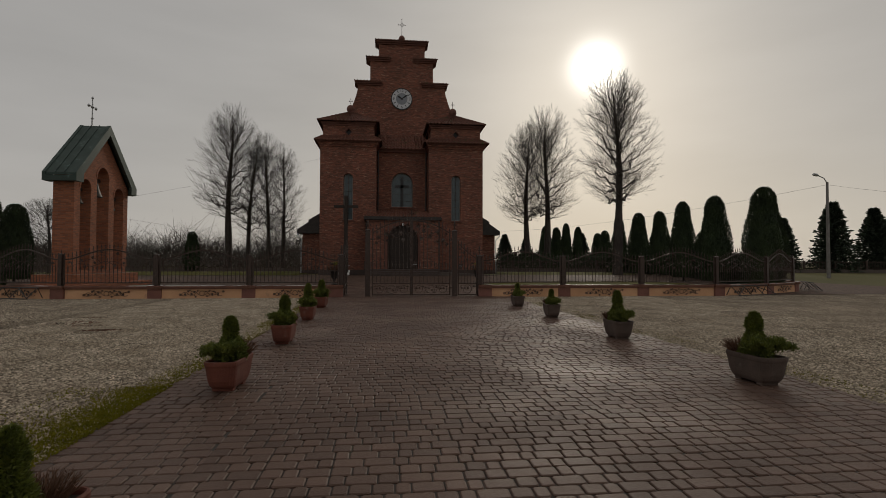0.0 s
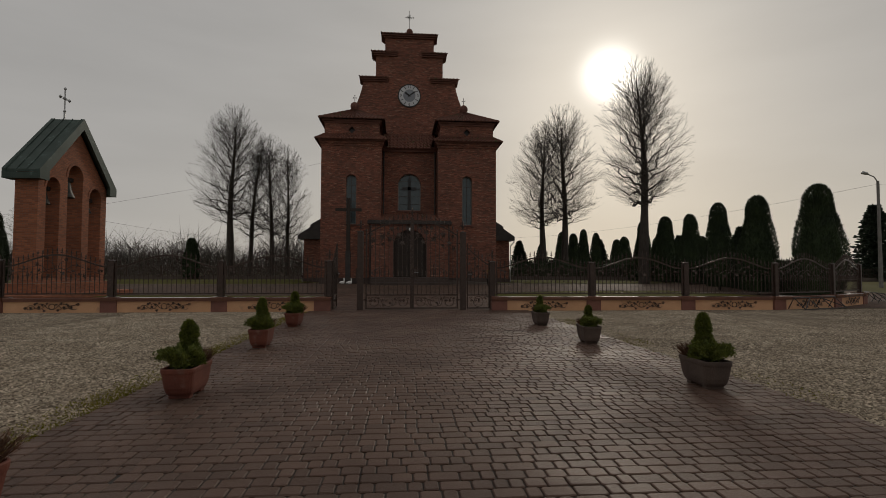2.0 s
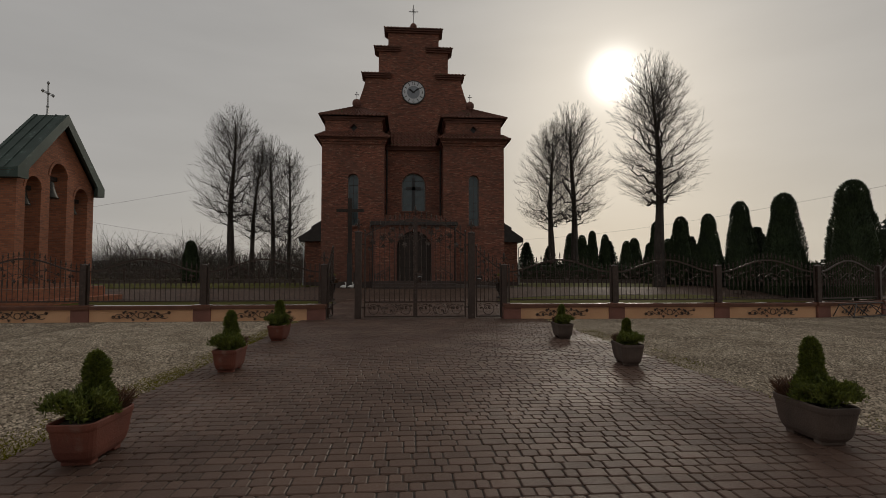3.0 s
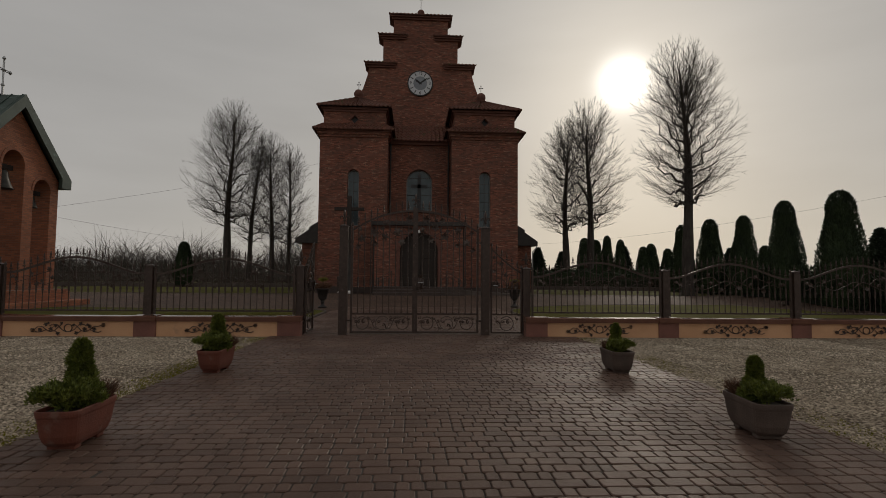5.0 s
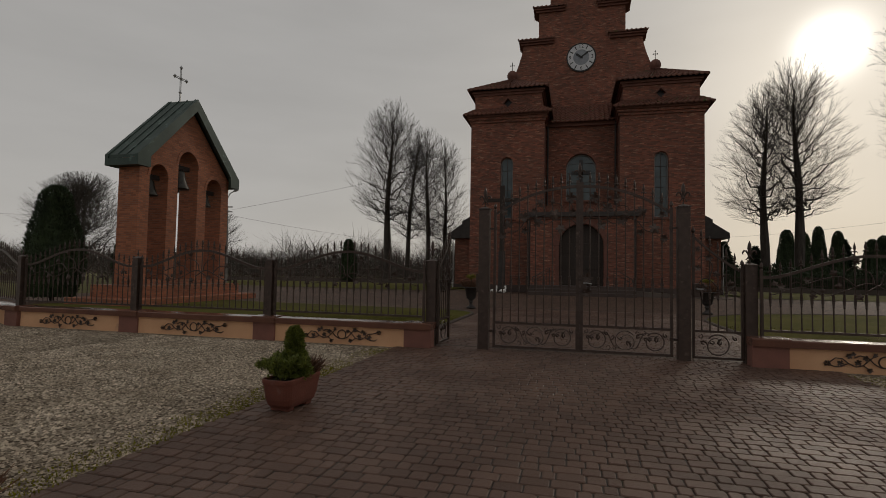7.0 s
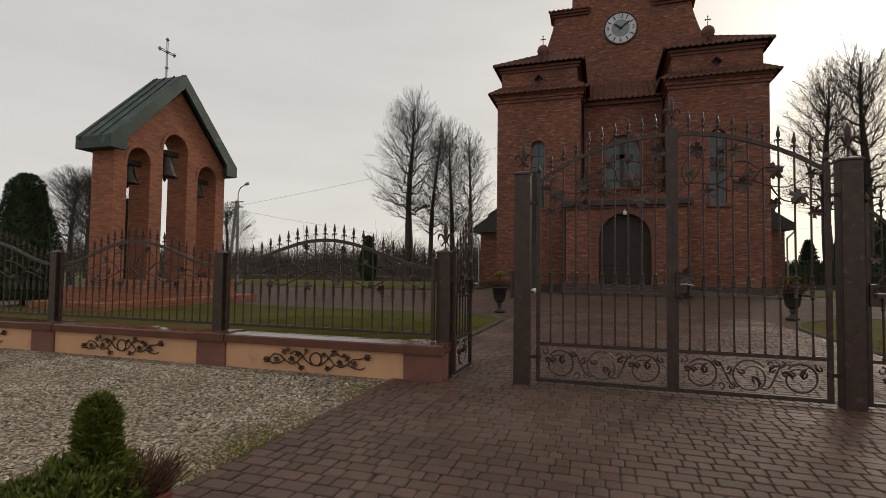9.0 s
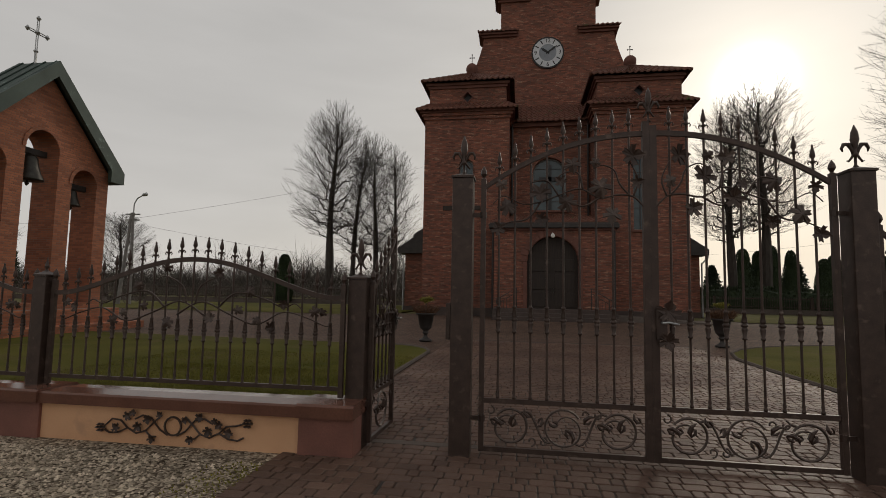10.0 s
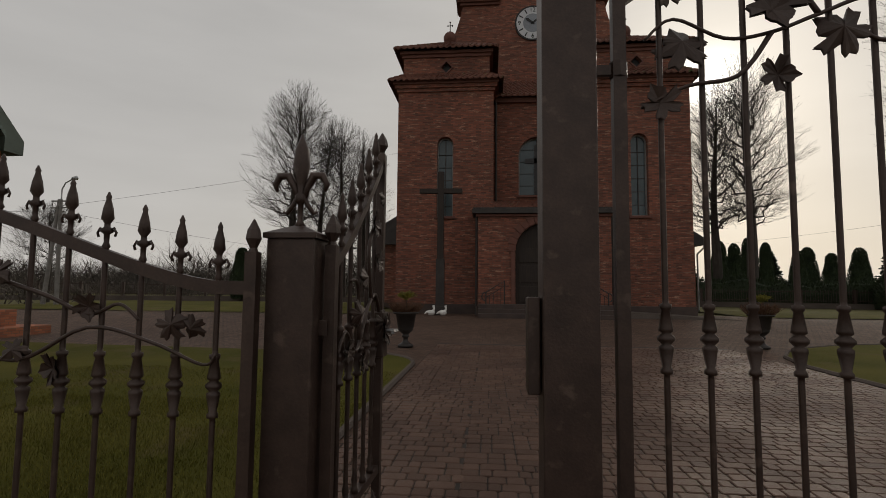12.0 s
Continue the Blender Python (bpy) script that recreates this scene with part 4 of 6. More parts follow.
def square_post(bm, x, y, w, z0, z1):
    box(bm, x - w / 2, x + w / 2, y - w / 2, y + w / 2, z0, z1, 0.008)
    vs = [bm.verts.new((x + a * w * 0.56, y + b_ * w * 0.56, z1)) for a, b_ in ((-1, -1), (1, -1), (1, 1), (-1, 1))]
    vt = [bm.verts.new((x + a * w * 0.56, y + b_ * w * 0.56, z1 + 0.02)) for a, b_ in ((-1, -1), (1, -1), (1, 1), (-1, 1))]
    top = bm.verts.new((x, y, z1 + 0.065))
    bm.faces.new(vs[::-1])
    for i in range(4):
        bm.faces.new((vs[i], vs[(i + 1) % 4], vt[(i + 1) % 4], vt[i]))
        bm.faces.new((vt[i], vt[(i + 1) % 4], top))
    return bm


def flat_rail(bm, pts, h=0.05, w=0.03):
    """A flat bar following points in x and z."""
    rows = []
    for i, (x, z) in enumerate(pts):
        rows.append([bm.verts.new((x, a, z + b_)) for a, b_ in ((-w / 2, 0), (w / 2, 0), (w / 2, h), (-w / 2, h))])
    for r0, r1 in zip(rows, rows[1:]):
        for k in range(4):
            bm.faces.new((r0[k], r1[k], r1[(k + 1) % 4], r0[(k + 1) % 4]))
    bm.faces.new(rows[0])
    bm.faces.new(rows[-1][::-1])
    return bm


def vine(parent, rnd, stems, leaf, radius):
    """Stems as lists of points in x and z; leaves alternate along them."""
    for pts in stems:
        bm = bmesh.new()
        fine = []
        for i in range(len(pts) - 1):
            p0, p1, p2, p3 = (Vector((*pts[max(0, min(len(pts) - 1, i + q))],)) for q in (-1, 0, 1, 2))
            for s in range(5):
                t = s / 5
                fine.append(0.5 * ((2 * p1) + (p2 - p0) * t + (2 * p0 - 5 * p1 + 4 * p2 - p3) * t * t + (3 * p1 - p0 - 3 * p2 + p3) * t ** 3))
        fine.append(Vector(pts[-1]))
        tube(bm, [(p.x, -0.02, p.y) for p in fine], [radius * (1 - 0.5 * i / len(fine)) for i in range(len(fine))], 6)
        for q in bm.faces:
            q.smooth = True
        part("vine_stem", bm, M_IRON, parent)
    for x, z, s in leaf:
        bm = bmesh.new()
        leaf_mesh(bm, (0, 0, 0), s * 0.8, rnd.uniform(0, 6.28), rnd.uniform(-0.4, 0.4), rnd.choice((-1, 1)))
        ob = part("vine_leaf", bm, M_IRON_LIGHT if rnd.random() < 0.35 else M_IRON, parent)
        ob.location = (x, -0.035, z)


PANEL = 3.27


def fence_top(u):
    s = math.sin(math.pi * min(max((u - 0.04) / 0.92, 0), 1))
    return 1.46 + 0.38 * s ** 1.5


def fence_panel():
    rnd = random.Random(5)
    fp = thing("iron_fence", pose(0, 0, 0), "dark brown wrought-iron fence panel with arched top and vine leaves", "fence", "fences on the plinth wall")
    bm = bmesh.new()
    box(bm, 0, PANEL, -0.015, 0.015, 0.565, 0.605)
    part("bottom_rail", bm, M_IRON, fp)
    bm = bmesh.new()
    flat_rail(bm, [(PANEL * i / 40, fence_top(i / 40)) for i in range(41)], 0.05)
    part("top_rail", bm, M_IRON, fp)
    for x in (0.02, PANEL - 0.02):
        bm = bmesh.new()
        box(bm, x - 0.022, x + 0.022, -0.022, 0.022, 0.5, 1.62)
        lathe(bm, [(0.02, 0), (0.014, 0.015), (0.03, 0.05), (0.024, 0.085), (0.003, 0.125)], 8, (x, 0, 1.62))
        part("stile", bm, M_IRON, fp)
    n = 21
    for i in range(n):
        u = (i + 1) / (n + 1)
        bm = bmesh.new()
        bar_mesh(bm, 0, 0.59, 1.12, fence_top(u) + 0.05, 0.95)
        part("bar", bm, M_IRON, fp).location = (PANEL * u, 0, 0)
    stems, leaf = [], []
    for s in (-1, 1):
        c = PANEL / 2
        stems.append([(c - s * 0.15, 1.28), (c + s * 0.12, 1.42), (c + s * 0.42, 1.30), (c + s * 0.72, 1.20), (c + s * 1.0, 1.33), (c + s * 1.25, 1.28), (c + s * 1.45, 1.20), (c + s * 1.5, 1.24)])
        stems.append([(c + s * 0.30, 1.36), (c + s * 0.5, 1.52), (c + s * 0.8, 1.46), (c + s * 1.0, 1.38), (c + s * 1.12, 1.42), (c + s * 1.2, 1.36)])
        stems.append([(c + s * 0.05, 1.40), (c + s * 0.1, 1.58), (c + s * 0.3, 1.68), (c + s * 0.42, 1.62)])
        for x, z, q in ((0.22, 1.22, 0.13), (0.5, 1.36, 0.11), (0.62, 1.55, 0.12), (0.9, 1.18, 0.12), (1.0, 1.44, 0.11), (1.3, 1.33, 0.12), (0.28, 1.74, 0.12), (1.42, 1.36, 0.1), (0.75, 1.26, 0.09)):
            leaf.append((c + s * x, z, q))
    vine(fp, rnd, stems, leaf, 0.011)
    return fp


def plinth_ornament():
    rnd = random.Random(9)
    po = thing("wall_ornament", pose(0, 0, 0), "dark wrought vine scroll fixed to the apricot plinth", "ornament", "vine scrolls on the plinth wall")
    ring = bmesh.new()
    tube(ring, [(0.09 * math.cos(a), 0, 0.09 * math.sin(a) - 0.01) for a in [i * math.pi / 8 for i in range(17)]], 0.011, 5)
    part("ring", ring, M_IRON, po)
    for s in (-1, 1):
        stems = ([(0.13, 0.09), (0.21, 0.02), (0.30, -0.07), (0.40, -0.10), (0.50, -0.05), (0.58, 0.02), (0.68, 0.03), (0.78, 0.06 * s)],
                 [(0.05, -0.10), (0.14, -0.05), (0.24, 0.06), (0.34, 0.08), (0.42, 0.04)],
                 [(0.50, -0.05), (0.60, -0.10), (0.70, -0.11), (0.76, -0.08)],
                 [(0.30, -0.07), (0.24, -0.12), (0.18, -0.12)])
        for pts in stems:
            bm = bmesh.new()
            tube(bm, [(s * a, 0, b_) for a, b_ in pts], 0.0095, 5)
            part("scroll", bm, M_IRON, po)
        for x, z, q in ((0.28, 0.09, 0.075), (0.40, 0.01, 0.085), (0.52, 0.07, 0.075), (0.60, -0.05, 0.08), (0.44, 0.10, 0.06), (0.22, -0.10, 0.07), (0.13, 0.10, 0.06)):
            bm = bmesh.new()
            leaf_mesh(bm, (0, 0, 0), q, rnd.uniform(0, 6.28))
            part("leaf", bm, M_IRON, po).location = (s * x, -0.015, z - 0.02)
        bm = bmesh.new()
        for i in range(7):
            a = i * math.pi / 3
            d = 0.034 if i < 6 else 0.0
            lathe(bm, [(0.006, -0.012), (0.026, 0), (0.006, 0.014)], 6, (s * 0.80 + d * math.cos(a), -0.01, 0.06 * s + d * math.sin(a)))
        part("rosette", bm, M_IRON, po)
    return po


FENCE_PTS = {s: [(s * 2.87, 23.85), (s * 6.44, 23.82), (s * 9.94, 23.80), (s * 13.40, 23.76), (s * 16.7, 24.9), (s * 19.5, 26.6)] for s in (-1, 1)}


def fence_post():
    po = thing("fence_post", pose(0, 0, 0), "dark brown square steel fence post with capped top", "fence post", "fence posts on the plinth piers")
    bm = bmesh.new()
    square_post(bm, 0, 0, 0.15, 0.46, 1.66)
    part("shaft", bm, M_IRON, po)
    bm = bmesh.new()
    lathe(bm, [(0.02, 0), (0.012, 0.02), (0.024, 0.05), (0.012, 0.09), (0.003, 0.15)], 8, (0, 0, 1.72))
    part("finial", bm, M_IRON, po)
    return po


def build_fence():
    panel, post, orn = fence_panel(), fence_post(), plinth_ornament()
    first = True
    for s in (-1, 1):
        pts = FENCE_PTS[s]
        for i, (a, b_) in enumerate(zip(pts, pts[1:])):
            if s < 0:
                a, b_ = b_, a
            L_ = math.hypot(b_[0] - a[0], b_[1] - a[1])
            yaw = math.degrees(math.atan2(b_[1] - a[1], b_[0] - a[0]))
            base = pose(a[0], a[1], 0, 0, 0, yaw)
            # rendered infill, coping
            bm = bmesh.new()
            box(bm, 0.25, L_ - 0.25, -0.17, 0.17, -0.1, 0.36)
            solid("plinth_wall", bm, M_CREAM, "apricot rendered plinth wall below the iron fence", "wall", kind="structure", m=base)
            bm = bmesh.new()
            vs = [(-0.235, 0.345), (-0.235, 0.445), (-0.215, 0.462), (0.0, 0.474), (0.215, 0.462), (0.235, 0.445), (0.235, 0.345)]
            plate(bm, vs, [], 0.262, L_ - 0.262, lambda u, v, w: (w, u, v))
            solid("coping", bm, M_COPING, "smooth wet brown coping of the plinth wall", "coping", kind="structure", m=base)
            k = (L_ - 0.2) / PANEL
            m = base @ pose(0.1, 0, 0)
            q = copy_thing(panel, m)
            q.scale = (k, 1, 1)
            copy_thing(orn, base @ pose(L_ / 2, -0.19, 0.19))
        for i, p in enumerate(pts):
            d = Vector((pts[min(i + 1, len(pts) - 1)][0] - pts[max(i - 1, 0)][0], pts[min(i + 1, len(pts) - 1)][1] - pts[max(i - 1, 0)][1]))
            yaw = math.degrees(math.atan2(d.y, d.x)) + (180 if s < 0 else 0)
            m = pose(p[0], p[1], 0, 0, 0, yaw)
            bm = bmesh.new()
            if i == 0:
                x0, x1 = sorted((-s * 0.09, s * 0.46))
                box(bm, x0, x1, -0.21, 0.19, -0.1, 0.36, 0.012)
            else:
                box(bm, -0.26, 0.26, -0.205, 0.19, -0.1, 0.36, 0.012)
            solid("plinth_pier", bm, M_PIER, "brown painted pier block of the plinth wall", "pier", kind="structure", m=m)
            bm = bmesh.new()
            x0, x1 = (-0.27, 0.27) if i else sorted((-s * 0.10, s * 0.47))
            vs = [(-0.26, 0.35), (-0.26, 0.46), (-0.235, 0.478), (0.0, 0.49), (0.235, 0.478), (0.26, 0.46), (0.26, 0.35)]
            plate(bm, vs, [], x0, x1, lambda u, v, w: (w, u, v))
            solid("coping", bm, M_COPING, "smooth wet brown coping of the plinth wall", "coping", kind="structure", m=m)
            if i:
                copy_thing(post, m)
    for o in (panel, post, orn):
        for q in (*o.children_recursive, o):
            bpy.data.objects.remove(q)


build_fence()


def gate_top(u):
    """Height of the arched top rail of the main gate, from the hinge (0) to the middle (1)."""
    return 2.60 + 0.52 * (1 - (1 - u) ** 2.1)


def scroll_band(parent, x0, x1, z0, z1):
    """Bottom band of C-scrolls with leaf tips."""
    h, n = z1 - z0, max(1, round((x1 - x0) / 0.5))
    w = (x1 - x0) / n
    cz = (z0 + z1) / 2
    for i in range(n):
        cx = x0 + w * (i + 0.5)
        f = 1 if i % 2 else -1
        r = min(w * 0.34, h * 0.46) * (1.0 if i % 2 else 0.92)
        a0 = 0.6 if f > 0 else 2.5
        # a round scroll that closes on itself and ends in an inner hook
        pts = curl((cx, cz), r, r, a0, a0 + f * 5.0, 22) + curl((cx, cz), r * 0.97, r * 0.40, a0 + f * 5.25, a0 + f * 8.2, 14)
        bm = bmesh.new()
        tube(bm, pts, [0.012] * 22 + [0.012 - 0.0004 * k for k in range(16)], 5)
        part("scroll", bm, M_IRON_LIGHT, parent)
        if i + 1 < n:
            e = cx + w * 0.5
            p0, p1, p2, p3 = (Vector(q) for q in ((cx + r * 0.6, 0, cz - f * r * 0.8), (e + w * 0.02, 0, cz - f * h * 0.56), (e - w * 0.02, 0, cz + f * h * 0.56), (e + w * 0.5 - r * 0.6, 0, cz + f * r * 0.8)))
            bm = bmesh.new()
            tube(bm, [p0 * (1 - t) ** 3 + p1 * 3 * t * (1 - t) ** 2 + p2 * 3 * t * t * (1 - t) + p3 * t ** 3 for t in [k / 10 for k in range(11)]], 0.011, 5)
            part("link_scroll", bm, M_IRON_LIGHT, parent)
            bm = bmesh.new()
            tube(bm, curl((e - w * 0.1, cz + f * h * 0.33), h * 0.11, h * 0.04, -1.6, 3.6, 14), 0.009, 5)
            part("small_scroll", bm, M_IRON_LIGHT, parent)
        bm = bmesh.new()
        tube(bm, curl((cx - w * 0.38, cz - f * h * 0.33), h * 0.11, h * 0.04, 1.4, -3.8, 14), 0.009, 5)
        part("small_scroll", bm, M_IRON_LIGHT, parent)
        for dx, dz, q, t in ((0.02, -0.01, 0.12, 1.2 * f), (-0.05, 0.03, 0.09, 3.6), (f * w * 0.38, 0.05, 0.11, -0.6 * f), (-f * w * 0.40, h * 0.22, 0.09, 2.2 * f)):
            bm = bmesh.new()
            tube(bm, [(0, 0, 0), (q * 0.3, -0.01, q * 0.30), (q * 0.75, -0.02, q * 0.34), (q * 1.15, -0.01, q * 0.05)], [0.007, q * 0.20, q * 0.17, 0.004], 6)
            tube(bm, [(0, 0, 0), (q * 0.35, -0.01, -q * 0.12), (q * 0.7, -0.015, -q * 0.05)], [0.006, q * 0.14, 0.004], 5)
            ob = part("bud", bm, M_IRON, parent)
            ob.matrix_local = pose(cx + dx, -0.01, cz + dz, 0, math.degrees(t), 0)


def main_gate_leaf(s):
    """One leaf, hinged at x = s * 1.60, closing on the middle."""
    rnd = random.Random(3 if s < 0 else 4)
    gl = thing("gate_leaf", pose(0, GATE_Y, 0), "closed dark iron gate leaf with scrolls and vine leaves", "gate", "main gate")
    hinge, mid = s * 1.60, s * 0.03

    def X(u):
        return hinge + (mid - hinge) * u

    bm = bmesh.new()
    box(bm, hinge - 0.025, hinge + 0.025, -0.025, 0.025, 0.04, 2.72)
    lathe(bm, [(0.024, 0), (0.014, 0.015), (0.034, 0.05), (0.028, 0.085), (0.003, 0.13)], 8, (hinge, 0, 2.72))
    part("hinge_stile", bm, M_IRON, gl)
    bm = bmesh.new()
    x0, x1 = sorted((s * 0.0005, s * 0.065))
    box(bm, x0, x1, -0.03, 0.03, 0.04, 3.26 if s < 0 else 3.22)
    part("meeting_stile", bm, M_IRON, gl)
    for z in (0.04, 0.50):
        bm = bmesh.new()
        x0, x1 = sorted((hinge, mid))
        box(bm, x0, x1, -0.02, 0.02, z, z + 0.045)
        part("cross_rail", bm, M_IRON, gl)
    bm = bmesh.new()
    flat_rail(bm, [(X(i / 24), gate_top(i / 24)) for i in range(25)], 0.05, 0.035)
    part("arched_rail", bm, M_IRON, gl)
    for i in range(9):
        u = (i + 1) / 10
        bm = bmesh.new()
        bar_mesh(bm, 0, 0.545, 1.31, gate_top(u) + 0.05, 1.05)
        part("bar", bm, M_IRON, gl).location = (X(u), 0, 0)
    x0, x1 = sorted((hinge - s * 0.03, mid + s * 0.03))
    scroll_band(gl, x0, x1, 0.085, 0.50)

    def P(*pts):
        return [(X(u), 1.31 + 0.925 * (z - 1.31)) for u, z in pts]

    stems = [P((0.99, 2.50), (0.92, 2.62), (0.83, 2.64), (0.72, 2.61), (0.60, 2.71), (0.47, 2.64), (0.36, 2.57), (0.25, 2.55), (0.13, 2.64), (0.06, 2.55)),
             P((0.90, 2.63), (0.84, 2.76), (0.81, 2.90), (0.74, 2.96), (0.68, 2.92)),
             P((0.36, 2.57), (0.28, 2.39), (0.16, 2.35), (0.05, 2.26)),
             P((0.62, 2.70), (0.59, 2.88), (0.50, 2.88), (0.45, 2.80)),
             P((0.72, 2.61), (0.62, 2.52), (0.55, 2.58)),
             P((0.92, 2.62), (0.95, 2.80), (0.90, 3.00)),
             P((0.47, 2.64), (0.40, 2.80), (0.30, 2.78))]
    leaf = [(X(u), 1.31 + 0.925 * (z - 1.31), q) for u, z, q in ((0.88, 3.05, 0.21), (0.72, 2.79, 0.22), (0.55, 3.02, 0.17), (0.35, 2.73, 0.21), (0.55, 2.53, 0.20), (0.80, 2.48, 0.18), (0.16, 2.47, 0.20), (0.34, 2.39, 0.14), (0.11, 2.24, 0.15), (0.10, 2.74, 0.13), (0.92, 2.76, 0.13), (0.50, 2.77, 0.12), (0.70, 3.02, 0.11))]
    vine(gl, rnd, stems, leaf, 0.011)
    for z in (0.35, 2.35):
        bm = bmesh.new()
        tube(bm, [(hinge, 0, z - 0.03), (hinge, 0, z + 0.03)], 0.035, 8)
        x0, x1 = sorted((hinge, s * 1.71))
        box(bm, x0, x1, -0.012, 0.012, z - 0.02, z + 0.02)
        part("hinge", bm, M_IRON, gl)
    if s < 0:
        fleur(gl, (0.0, 0, 3.26), 0.85)
    else:
        bm = bmesh.new()
        leaf_mesh(bm, (0.13, -0.06, 1.36), 0.17, 0.2)
        leaf_mesh(bm, (0.12, -0.07, 1.2), 0.14, 2.9)
        box(bm, 0.03, 0.13, -0.055, 0.055, 1.16, 1.46, 0.008)
        lock = part("lock_case", bm, M_IRON, gl, "cast leaf-shaped lock cover")
        bm = bmesh.new()
        tube(bm, [(0.08, -0.05, 1.32), (0.08, -0.10, 1.32), (0.13, -0.11, 1.325), (0.22, -0.105, 1.31)], [0.012, 0.012, 0.011, 0.009], 6)
        part("lever", bm, M_STEEL, lock, "worn steel lever")
    return gl


main_gate_leaf(-1)
main_gate_leaf(1)


def side_leaf(m, mirror, label):
    """A narrow leaf: low at the hinge (x = 0), high at the free side."""
    rnd = random.Random(8)
    gl = thing("side_gate", m, label, "gate", "side gates")
    W = 0.80
    f = -1 if mirror else 1

    def top(u):
        return 1.55 + 0.62 * u ** 1.25

    for x, z in ((0.02, 1.66), (W, 2.24)):
        bm = bmesh.new()
        box(bm, f * x - 0.022, f * x + 0.022, -0.022, 0.022, 0.04, z)
        lathe(bm, [(0.022, 0), (0.014, 0.015), (0.034, 0.05), (0.028, 0.085), (0.003, 0.13)], 8, (f * x, 0, z))
        part("stile", bm, M_IRON, gl)
    for z in (0.04, 0.50):
        bm = bmesh.new()
        x0, x1 = sorted((0.0, f * W))
        box(bm, x0, x1, -0.018, 0.018, z, z + 0.04)
        part("cross_rail", bm, M_IRON, gl)
    bm = bmesh.new()
    flat_rail(bm, [(f * W * i / 12, top(i / 12)) for i in range(13)], 0.05)
    part("sloping_rail", bm, M_IRON, gl)
    for i in range(5):
        u = (i + 1) / 6
        bm = bmesh.new()
        bar_mesh(bm, 0, 0.54, 1.2, top(u) + 0.05, 1.0)
        part("bar", bm, M_IRON, gl).location = (f * W * u, 0, 0)
    x0, x1 = sorted((f * 0.04, f * (W - 0.02)))
    scroll_band(gl, x0, x1, 0.08, 0.50)
    stems = [[(f * W * u, z) for u, z in q] for q in (((0.98, 1.25), (0.8, 1.45), (0.6, 1.38), (0.4, 1.2), (0.2, 1.3), (0.08, 1.22)), ((0.7, 1.42), (0.62, 1.68), (0.8, 1.85), (0.92, 1.78)), ((0.45, 1.25), (0.4, 1.5), (0.25, 1.52)))]
    leaf = [(f * W * u, z, q) for u, z, q in ((0.85, 1.3, 0.13), (0.55, 1.5, 0.13), (0.7, 1.78, 0.14), (0.3, 1.36, 0.12), (0.5, 1.15, 0.12), (0.2, 1.2, 0.11), (0.88, 1.62, 0.12), (0.92, 1.95, 0.1))]
    vine(gl, rnd, stems, leaf, 0.012)
    bm = bmesh.new()
    x0, x1 = sorted((f * (W - 0.1), f * (W - 0.0)))
    box(bm, x0, x1, -0.05, 0.05, 1.12, 1.36, 0.008)
    leaf_mesh(bm, (f * (W - 0.1), -0.06, 1.22), 0.14, 0.4)
    part("lock_case", bm, M_IRON, gl)
    bm = bmesh.new()
    tube(bm, [(f * (W - 0.04), -0.05, 1.26), (f * (W - 0.04), -0.11, 1.26), (f * (W - 0.14), -0.11, 1.26)], 0.011, 6)
    part("lever", bm, M_STEEL, gl, "worn steel lever")
    return gl


side_leaf(pose(-2.74, 24.0, 0, 0, 0, 88), False, "dark iron side gate standing open inwards")
side_leaf(pose(2.76, 24.0, 0), True, "closed dark iron side gate with sloping top")


def gate_posts():
    for x, w, h, k in ((-1.805, 0.205, 2.72, 0.98), (1.80, 0.205, 2.72, 0.98), (-2.87, 0.19, 1.68, 0.95), (2.86, 0.19, 1.68, 0.95)):
        gp = thing("gate_post", pose(x, GATE_Y, 0), "dark brown square steel gate post with fleur-de-lis cap", "gate post", "gate posts")
        bm = bmesh.new()
        square_post(bm, 0, 0, w, -0.05, h)
        part("shaft", bm, M_IRON, gp)
        fleur(gp, (0, 0, h + 0.05), k)
        if x == -1.805:
            bm = bmesh.new()
            box(bm, -0.155, -0.1085, -0.06, 0.06, 1.10, 1.46, 0.006)
            part("strike_box", bm, M_IRON, gp, "steel lock strike box")
        if abs(x) > 2.5:
            s = 1 if x < 0 else -1
            for z in (0.4, 1.3):
                bm = bmesh.new()
                box(bm, min(s * 0.09, s * 0.13), max(s * 0.09, s * 0.13), -0.02, 0.02, z, z + 0.06)
                part("hinge", bm, M_IRON, gp)


gate_posts()
bm = bmesh.new()
box(bm, -2.75, 2.75, 24.16, 24.28, -0.05, 0.004)
solid("threshold_kerb", bm, M_ASPHALT, "pale concrete strip under the gates", "kerb", kind="structure")


# ---- planters ----
def rrect(w, l, r, n=4):
    pts = []
    for cx, cy, a0 in ((w / 2 - r, l / 2 - r, 0), (-w / 2 + r, l / 2 - r, 90), (-w / 2 + r, -l / 2 + r, 180), (w / 2 - r, -l / 2 + r, 270)):
        for i in range(n + 1):
            a = radians(a0 + 90 * i / n)
            pts.append((cx + r * math.cos(a), cy + r * math.sin(a)))
    return pts


